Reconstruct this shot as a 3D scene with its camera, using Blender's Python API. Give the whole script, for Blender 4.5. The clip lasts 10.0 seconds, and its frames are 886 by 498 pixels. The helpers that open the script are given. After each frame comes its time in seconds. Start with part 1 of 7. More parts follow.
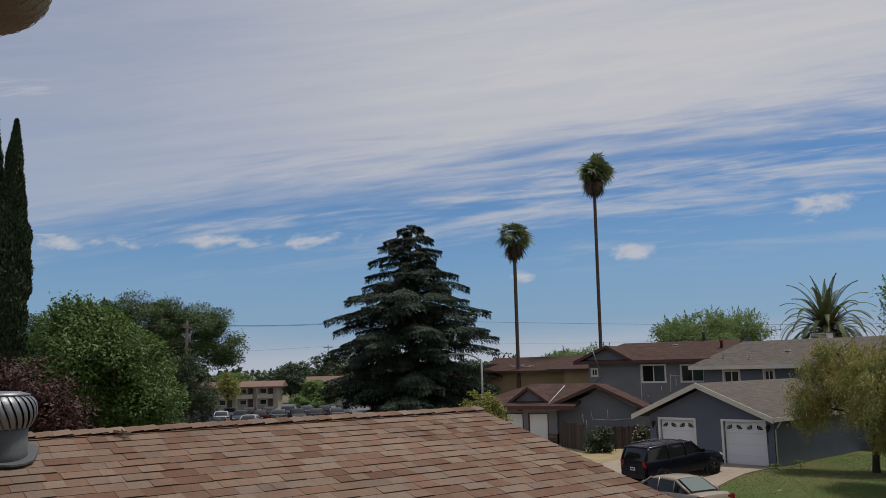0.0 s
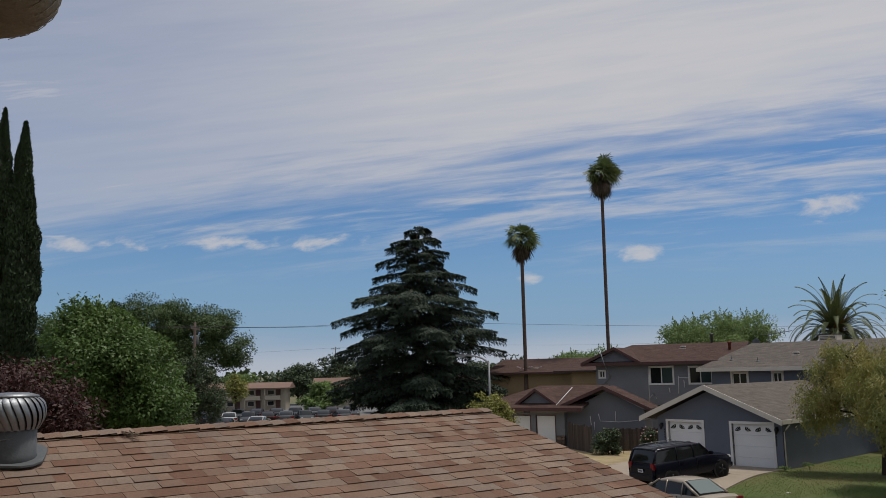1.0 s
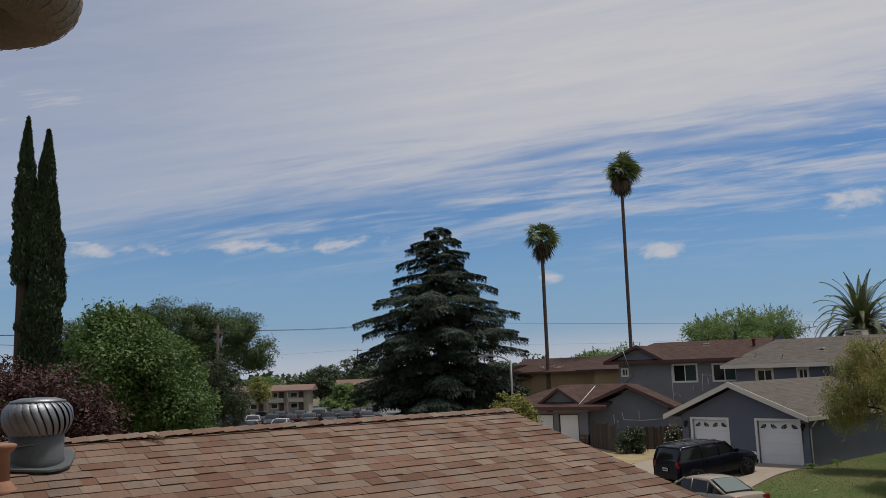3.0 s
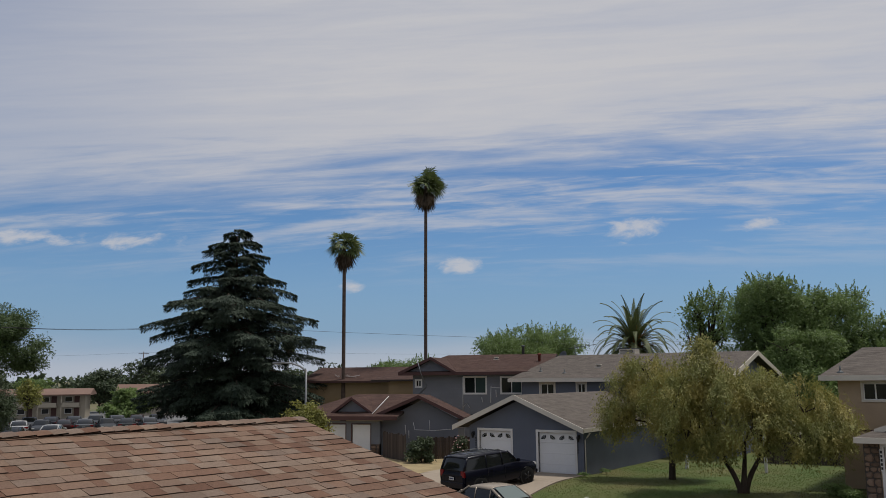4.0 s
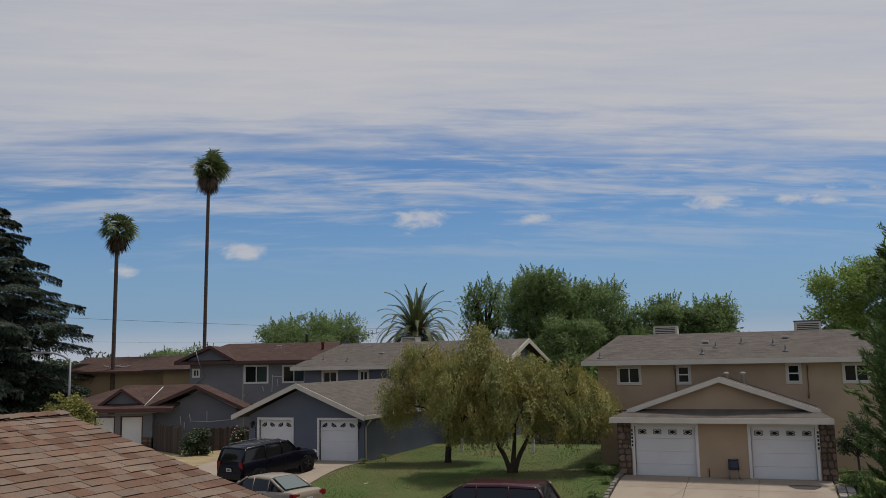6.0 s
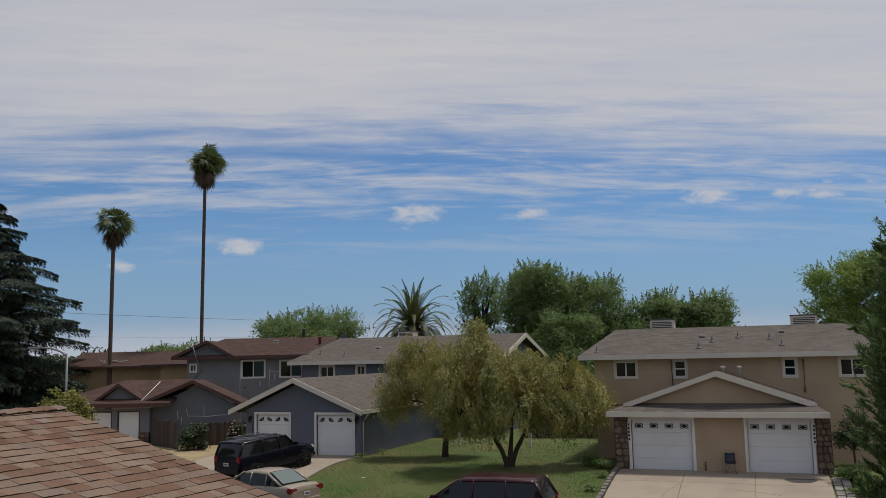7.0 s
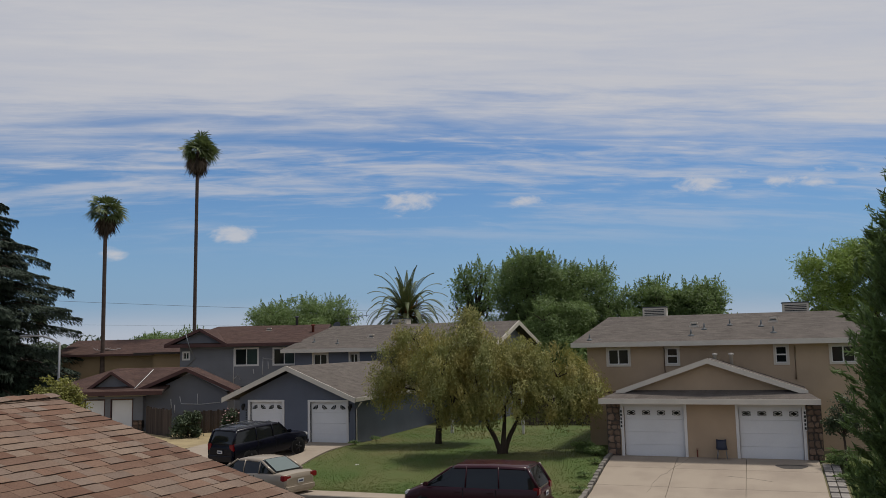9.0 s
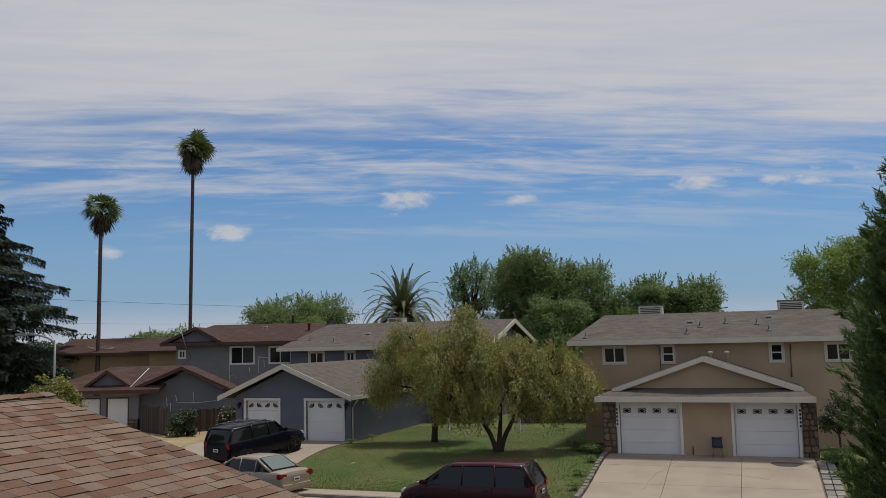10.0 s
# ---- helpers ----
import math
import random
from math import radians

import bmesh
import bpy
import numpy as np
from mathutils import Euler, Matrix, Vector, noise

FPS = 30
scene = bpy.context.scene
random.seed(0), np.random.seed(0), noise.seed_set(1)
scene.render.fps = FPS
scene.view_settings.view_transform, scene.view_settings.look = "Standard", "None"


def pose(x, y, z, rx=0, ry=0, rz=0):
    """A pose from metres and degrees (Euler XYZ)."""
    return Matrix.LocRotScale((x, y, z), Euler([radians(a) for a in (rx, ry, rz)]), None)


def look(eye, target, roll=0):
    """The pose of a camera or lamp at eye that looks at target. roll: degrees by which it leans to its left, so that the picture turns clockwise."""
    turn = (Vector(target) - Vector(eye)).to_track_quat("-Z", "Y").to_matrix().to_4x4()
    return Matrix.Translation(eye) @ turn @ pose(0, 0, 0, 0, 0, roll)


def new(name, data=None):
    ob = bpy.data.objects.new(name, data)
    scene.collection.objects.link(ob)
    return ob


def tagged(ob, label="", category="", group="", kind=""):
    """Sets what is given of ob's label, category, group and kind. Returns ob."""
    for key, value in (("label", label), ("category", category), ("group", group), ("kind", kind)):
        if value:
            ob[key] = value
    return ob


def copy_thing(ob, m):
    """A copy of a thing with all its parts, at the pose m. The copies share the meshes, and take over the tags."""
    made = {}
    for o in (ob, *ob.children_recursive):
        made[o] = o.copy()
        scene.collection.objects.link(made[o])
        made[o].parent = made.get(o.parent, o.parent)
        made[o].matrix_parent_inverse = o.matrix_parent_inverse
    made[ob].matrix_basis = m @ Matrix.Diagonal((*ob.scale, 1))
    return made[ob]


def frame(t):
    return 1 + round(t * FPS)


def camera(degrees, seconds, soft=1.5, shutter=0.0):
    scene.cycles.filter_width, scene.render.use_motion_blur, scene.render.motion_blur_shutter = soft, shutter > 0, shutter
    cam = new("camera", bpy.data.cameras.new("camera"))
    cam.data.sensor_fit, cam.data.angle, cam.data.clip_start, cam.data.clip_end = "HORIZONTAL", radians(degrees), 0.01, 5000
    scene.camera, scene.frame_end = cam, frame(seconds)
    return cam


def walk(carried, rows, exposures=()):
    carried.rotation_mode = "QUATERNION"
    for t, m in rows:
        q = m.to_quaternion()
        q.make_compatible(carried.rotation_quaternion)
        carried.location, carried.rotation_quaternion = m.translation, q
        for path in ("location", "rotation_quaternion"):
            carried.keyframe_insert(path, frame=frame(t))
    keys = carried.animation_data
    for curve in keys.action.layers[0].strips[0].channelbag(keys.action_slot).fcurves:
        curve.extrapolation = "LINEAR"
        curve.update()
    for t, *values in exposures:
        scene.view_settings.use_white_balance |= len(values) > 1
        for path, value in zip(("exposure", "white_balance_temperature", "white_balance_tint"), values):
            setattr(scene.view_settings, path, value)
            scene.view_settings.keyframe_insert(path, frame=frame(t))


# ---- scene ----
CAM_Z = 5.8
cam = camera(55.58, 10.0, soft=0.85)
ROWS = [
    (0.0, 98.136, 1.293, 27.385), (0.5, 98.238, 1.349, 27.606), (1.0, 98.255, 1.241, 27.881),
    (1.5, 98.284, 1.323, 27.945), (2.0, 98.259, 1.293, 28.097), (2.2, 98.26, 1.31, 28.18),
    (3.3, 98.36, 2.06, 29.62), (3.5, 98.377, 2.066, 29.634), (3.6, 98.40, 1.95, 29.19), (3.7, 98.43, 1.65, 27.78),
    (3.8, 98.50, 1.25, 25.40), (3.9, 98.58, 0.80, 21.00), (4.0, 98.631, 0.554, 15.631), (4.1, 98.65, 0.70, 10.20),
    (4.2, 98.65, 1.05, 6.68), (4.3, 98.65, 1.30, 4.86), (4.4, 98.64, 1.45, 3.92), (4.5, 98.635, 1.504, 3.179),
    (5.0, 98.38, 1.254, 1.769), (5.5, 97.921, 1.083, 1.286), (7.0, 97.258, 1.163, 0.863),
    (7.5, 96.934, 1.213, 0.681), (8.0, 96.679, 1.194, 0.554), (8.5, 96.526, 1.226, 0.507),
    (9.0, 96.415, 1.233, 0.405), (9.5, 96.345, 1.259, 0.33), (10.0, 96.292, 1.281, 0.141)]
walk(cam, [(t, pose(0, 0, CAM_Z, rx, ry, rz)) for t, rx, ry, rz in ROWS], exposures=[(0.0, -0.04), (4.0, -0.04), (4.5, -0.18), (5.0, -0.14), (5.5, -0.13), (7.0, -0.04), (10.0, 0.0)])

# ---- sky and sun ----
SUN_AZ, SUN_EL = 48.0, 72.0      # clockwise from +Y, above the horizon
world = bpy.data.worlds.new("sky")
scene.world = world
world.use_nodes = True
W = world.node_tree
W.nodes.clear()


def wn(kind, **inputs):
    n = W.nodes.new(kind)
    for k, v in inputs.items():
        n.inputs[k].default_value = v
    return n


def wmath(op, a, b=None, c=None, clamp=False):
    n = W.nodes.new("ShaderNodeMath")
    n.operation, n.use_clamp = op, clamp
    for i, v in enumerate((a, b, c)):
        if v is None:
            continue
        if isinstance(v, (int, float)):
            n.inputs[i].default_value = v
        else:
            W.links.new(v, n.inputs[i])
    return n.outputs[0]


def wramp(v, lo, hi):
    n = W.nodes.new("ShaderNodeMapRange")
    n.interpolation_type = "SMOOTHSTEP"
    n.inputs[1].default_value, n.inputs[2].default_value = lo, hi
    W.links.new(v, n.inputs[0])
    return n.outputs[0]


sky = W.nodes.new("ShaderNodeTexSky")
sky.sky_type, sky.sun_disc = "NISHITA", False
sky.sun_elevation, sky.sun_rotation = radians(SUN_EL), radians(SUN_AZ)
sky.air_density, sky.dust_density, sky.ozone_density = 1.0, 0.8, 2.0
coord = W.nodes.new("ShaderNodeTexCoord")
sep = W.nodes.new("ShaderNodeSeparateXYZ")
W.links.new(coord.outputs["Generated"], sep.inputs[0])
az = wmath("ARCTAN2", sep.outputs[0], sep.outputs[1])          # radians, clockwise from +Y
el = wmath("ARCSINE", sep.outputs[2])


bend = wmath("ADD", az, 0.10)
lift = wmath("MULTIPLY_ADD", wmath("MULTIPLY", bend, bend), 0.13, el)      # wind streaks arch over the view


def wnoise(sx, sy, shear, detail, seed, rough=0.55, distort=0.0):
    """Cloud noise over azimuth and elevation, drawn out along the wind."""
    y = wmath("MULTIPLY_ADD", az, shear, lift)
    comb = W.nodes.new("ShaderNodeCombineXYZ")
    W.links.new(wmath("MULTIPLY", az, sx), comb.inputs[0])
    W.links.new(wmath("MULTIPLY", y, sy), comb.inputs[1])
    comb.inputs[2].default_value = seed
    n = W.nodes.new("ShaderNodeTexNoise")
    n.inputs["Scale"].default_value = 1.0
    n.inputs["Detail"].default_value, n.inputs["Roughness"].default_value = detail, rough
    n.inputs["Distortion"].default_value = distort
    W.links.new(comb.outputs[0], n.inputs["Vector"])
    return n.outputs[0]


big = wnoise(1.8, 9.0, 0.0, 5, 3.1)
streak = wnoise(3.2, 46.0, 0.0, 7, 8.4, 0.6, 0.5)
fine = wnoise(11.0, 95.0, 0.0, 6, 1.7, 0.62, 0.5)
# the high sheet, torn into streaks along its lower edge
edge = wmath("MULTIPLY_ADD", az, 0.02, 0.252)
over = wmath("SUBTRACT", lift, edge)
torn = wmath("MULTIPLY_ADD", streak, 0.11, wmath("MULTIPLY_ADD", big, 0.10, wmath("MULTIPLY_ADD", fine, 0.05, -0.13)))
sheet = wramp(wmath("ADD", over, torn), -0.045, 0.05)
inner = wmath("MULTIPLY_ADD", streak, 0.42, wmath("MULTIPLY_ADD", fine, 0.14, wmath("MULTIPLY_ADD", big, 0.30, 0.48)), clamp=True)
bands = wramp(wmath("MULTIPLY_ADD", fine, 0.36, wmath("MULTIPLY", streak, 0.64)), 0.43, 0.66)
bands = wmath("MULTIPLY", bands, wramp(el, 0.085, 0.20))
inner = wmath("MULTIPLY", inner, wmath("MULTIPLY_ADD", wramp(az, -1.05, -0.35), 0.48, 0.52))      # thinner to the west
cloud = wmath("MAXIMUM", wmath("MULTIPLY", sheet, inner), wmath("MULTIPLY", bands, 0.70))
haze = wmath("MULTIPLY", wmath("SUBTRACT", 1.0, wramp(el, -0.03, 0.19)), 0.85)
low = wmath("MULTIPLY_ADD", big, 0.05, el)
cloud = wmath("MAXIMUM", cloud, wmath("MULTIPLY", wmath("SUBTRACT", 1.0, wramp(low, 0.03, 0.085)), 0.62))
soft_noise = wnoise(26.0, 60.0, 0.0, 5, 5.2, 0.58, 0.3)
# small fair-weather puffs: azimuth, elevation, half width, half height
for a, e, w, h in [(-0.046, 0.168, 0.042, 0.017), (0.31, 0.175, 0.05, 0.017), (0.10, 0.165, 0.03, 0.010), (-0.26, 0.130, 0.045, 0.013),
                   (-0.385, 0.104, 0.018, 0.010), (-0.845, 0.150, 0.06, 0.013), (-0.745, 0.152, 0.055, 0.013), (-0.64, 0.154, 0.075, 0.014),
                   (-0.91, 0.148, 0.05, 0.011), (0.42, 0.172, 0.06, 0.012)]:
    dx = wmath("MULTIPLY", wmath("SUBTRACT", az, a), 1.0 / w)
    dy = wmath("MULTIPLY", wmath("SUBTRACT", el, e), 1.0 / h)
    d2 = wmath("ADD", wmath("MULTIPLY", dx, dx), wmath("MULTIPLY", dy, dy))
    body = wmath("SUBTRACT", 1.0, d2)
    puff = wramp(wmath("ADD", body, wmath("MULTIPLY_ADD", soft_noise, 5.0, -2.7)), 0.0, 1.6)
    cloud = wmath("MAXIMUM", cloud, wmath("MULTIPLY", puff, 0.80))
tint = W.nodes.new("ShaderNodeMixRGB")
tint.blend_type = "MULTIPLY"
tint.inputs[0].default_value = 1.0
tint.inputs[2].default_value = (0.46, 0.65, 0.855, 1)
W.links.new(sky.outputs[0], tint.inputs[1])
mixc = W.nodes.new("ShaderNodeMixRGB")
W.links.new(cloud, mixc.inputs[0])
hazy = W.nodes.new("ShaderNodeMixRGB")
hazy.inputs[2].default_value = (2.30, 3.45, 5.25, 1)
W.links.new(haze, hazy.inputs[0])
W.links.new(tint.outputs[0], hazy.inputs[1])
W.links.new(hazy.outputs[0], mixc.inputs[1])
mixc.inputs[2].default_value = (5.22, 5.20, 5.44, 1)
bg = W.nodes.new("ShaderNodeBackground")
bg.inputs[1].default_value = 0.105
W.links.new(mixc.outputs[0], bg.inputs[0])
wo = W.nodes.new("ShaderNodeOutputWorld")
W.links.new(bg.outputs[0], wo.inputs[0])

sun = new("sun", bpy.data.lights.new("sun", "SUN"))
sun.data.energy, sun.data.angle, sun.data.color = 2.5, radians(7), (1.0, 0.95, 0.88)
SUN_DIR = Vector((math.sin(radians(SUN_AZ)) * math.cos(radians(SUN_EL)), math.cos(radians(SUN_AZ)) * math.cos(radians(SUN_EL)), math.sin(radians(SUN_EL))))
sun.matrix_world = look((0, 0, 60), Vector((0, 0, 60)) - SUN_DIR)


# ---- materials ----
def material(name, base, rough=0.7, metal=0.0, vary=0.25, scale=3.0, fine_scale=40.0, bump=0.15, second=None, second_at=0.55,
             island=0.0, obrand=0.0, stretch=(1, 1, 1), spec=0.4, translucent=0.0, sheen_hue=0.0):
    """A surface with broad stains, fine grain and relief; island and obrand vary pieces."""
    m = bpy.data.materials.new(name)
    m.use_nodes = True
    nt = m.node_tree
    b = nt.nodes["Principled BSDF"]
    b.inputs["Roughness"].default_value, b.inputs["Metallic"].default_value = rough, metal
    b.inputs["Specular IOR Level"].default_value = spec
    tc = nt.nodes.new("ShaderNodeTexCoord")
    mp = nt.nodes.new("ShaderNodeMapping")
    mp.inputs["Scale"].default_value = stretch
    nt.links.new(tc.outputs["Object"], mp.inputs[0])
    broad, grain = nt.nodes.new("ShaderNodeTexNoise"), nt.nodes.new("ShaderNodeTexNoise")
    broad.inputs["Scale"].default_value, broad.inputs["Detail"].default_value = scale, 6
    grain.inputs["Scale"].default_value, grain.inputs["Detail"].default_value = fine_scale, 3
    for n in (broad, grain):
        nt.links.new(mp.outputs[0], n.inputs["Vector"])
    col = nt.nodes.new("ShaderNodeMixRGB")
    col.inputs[1].default_value = (*base, 1)
    col.inputs[2].default_value = (*(second or tuple(c * 0.6 for c in base)), 1)
    rp = nt.nodes.new("ShaderNodeMapRange")
    rp.inputs[1].default_value, rp.inputs[2].default_value = second_at - 0.18, second_at + 0.18
    rp.inputs[4].default_value = 1.0 if second else min(1.0, vary * 2.2)
    nt.links.new(broad.outputs[0], rp.inputs[0])
    nt.links.new(rp.outputs[0], col.inputs[0])
    # brightness: grain, and a throw for each piece
    add = nt.nodes.new("ShaderNodeMath")
    add.operation = "MULTIPLY_ADD"
    add.inputs[1].default_value, add.inputs[2].default_value = vary * 1.2, 1 - vary * 0.6
    nt.links.new(grain.outputs[0], add.inputs[0])
    last = add.outputs[0]
    for amount, node, out in ((island, "ShaderNodeNewGeometry", "Random Per Island"), (obrand, "ShaderNodeObjectInfo", "Random")):
        if amount:
            src = nt.nodes.new(node)
            ma = nt.nodes.new("ShaderNodeMath")
            ma.operation = "MULTIPLY_ADD"
            ma.inputs[1].default_value, ma.inputs[2].default_value = amount * 2, 1 - amount
            nt.links.new(src.outputs[out], ma.inputs[0])
            mu = nt.nodes.new("ShaderNodeMath")
            mu.operation = "MULTIPLY"
            nt.links.new(last, mu.inputs[0])
            nt.links.new(ma.outputs[0], mu.inputs[1])
            last = mu.outputs[0]
    hs = nt.nodes.new("ShaderNodeHueSaturation")
    nt.links.new(col.outputs[0], hs.inputs["Color"])
    nt.links.new(last, hs.inputs["Value"])
    nt.links.new(hs.outputs[0], b.inputs["Base Color"])
    if bump:
        bp = nt.nodes.new("ShaderNodeBump")
        bp.inputs["Strength"].default_value, bp.inputs["Distance"].default_value = bump, 0.02
        nt.links.new(grain.outputs[0], bp.inputs["Height"])
        nt.links.new(bp.outputs[0], b.inputs["Normal"])
    if translucent:
        tr = nt.nodes.new("ShaderNodeBsdfTranslucent")
        nt.links.new(hs.outputs[0], tr.inputs[0])
        mx = nt.nodes.new("ShaderNodeMixShader")
        mx.inputs[0].default_value = translucent
        out = nt.nodes["Material Output"]
        nt.links.new(b.outputs[0], mx.inputs[1])
        nt.links.new(tr.outputs[0], mx.inputs[2])
        nt.links.new(mx.outputs[0], out.inputs[0])
    return m


def shingle_material(name, tones, scale_u=1.0):
    """Shingle granules; each piece takes its own tone, by object or by island."""
    m = bpy.data.materials.new(name)
    m.use_nodes = True
    nt = m.node_tree
    b = nt.nodes["Principled BSDF"]
    b.inputs["Roughness"].default_value, b.inputs["Specular IOR Level"].default_value = 0.95, 0.2
    oi, ge = nt.nodes.new("ShaderNodeObjectInfo"), nt.nodes.new("ShaderNodeNewGeometry")
    ad = nt.nodes.new("ShaderNodeMath")
    ad.operation = "ADD"
    nt.links.new(oi.outputs["Random"], ad.inputs[0])
    nt.links.new(ge.outputs["Random Per Island"], ad.inputs[1])
    fr = nt.nodes.new("ShaderNodeMath")
    fr.operation = "FRACT"
    nt.links.new(ad.outputs[0], fr.inputs[0])
    ramp = nt.nodes.new("ShaderNodeValToRGB")
    ramp.color_ramp.interpolation = "LINEAR"
    els = ramp.color_ramp.elements
    for i in range(1, len(tones) - 1):
        els.new(i / (len(tones) - 1))
    for e, c in zip(els, tones):
        e.color = (*c, 1)
    nt.links.new(fr.outputs[0], ramp.inputs[0])
    tc = nt.nodes.new("ShaderNodeTexCoord")
    gr, st = nt.nodes.new("ShaderNodeTexNoise"), nt.nodes.new("ShaderNodeTexNoise")
    gr.inputs["Scale"].default_value, gr.inputs["Detail"].default_value = 170, 2
    st.inputs["Scale"].default_value, st.inputs["Detail"].default_value = 2.2, 5
    for n in (gr, st):
        nt.links.new(ge.outputs["Position"], n.inputs["Vector"])
    ma = nt.nodes.new("ShaderNodeMath")
    ma.operation = "MULTIPLY_ADD"
    ma.inputs[1].default_value, ma.inputs[2].default_value = 1.7, 0.15
    nt.links.new(gr.outputs[0], ma.inputs[0])
    mb = nt.nodes.new("ShaderNodeMath")
    mb.operation = "MULTIPLY_ADD"
    mb.inputs[1].default_value, mb.inputs[2].default_value = 0.7, 0.65
    nt.links.new(st.outputs[0], mb.inputs[0])
    mc = nt.nodes.new("ShaderNodeMath")
    mc.operation = "MULTIPLY"
    nt.links.new(ma.outputs[0], mc.inputs[0])
    nt.links.new(mb.outputs[0], mc.inputs[1])
    hs = nt.nodes.new("ShaderNodeHueSaturation")
    nt.links.new(ramp.outputs[0], hs.inputs["Color"])
    nt.links.new(mc.outputs[0], hs.inputs["Value"])
    nt.links.new(hs.outputs[0], b.inputs["Base Color"])
    bp = nt.nodes.new("ShaderNodeBump")
    bp.inputs["Strength"].default_value, bp.inputs["Distance"].default_value = 0.5, 0.004
    nt.links.new(gr.outputs[0], bp.inputs["Height"])
    nt.links.new(bp.outputs[0], b.inputs["Normal"])
    return m


def glass_material(name, tint_c, rough=0.03, spec=0.4):
    m = bpy.data.materials.new(name)
    m.use_nodes = True
    b = m.node_tree.nodes["Principled BSDF"]
    b.inputs["Base Color"].default_value = (*tint_c, 1)
    b.inputs["Roughness"].default_value = rough
    b.inputs["IOR"].default_value = 1.5
    b.inputs["Specular IOR Level"].default_value = spec
    return m


def siding_material(name, base, period, axis="Z", depth=0.25, vary=0.18):
    """Painted boards: the lap of each board as relief."""
    m = material(name, base, 0.75, vary=vary, scale=0.8, fine_scale=25)
    nt = m.node_tree
    b = nt.nodes["Principled BSDF"]
    tc = nt.nodes.new("ShaderNodeTexCoord")
    wv = nt.nodes.new("ShaderNodeTexWave")
    wv.bands_direction, wv.wave_profile = axis, "SAW"
    wv.inputs["Scale"].default_value = 0.314159 / period
    nt.links.new(tc.outputs["Object"], wv.inputs["Vector"])
    bp = nt.nodes.new("ShaderNodeBump")
    bp.inputs["Strength"].default_value, bp.inputs["Distance"].default_value = depth, 0.03
    nt.links.new(wv.outputs["Fac"], bp.inputs["Height"])
    nt.links.new(bp.outputs[0], b.inputs["Normal"])
    return m


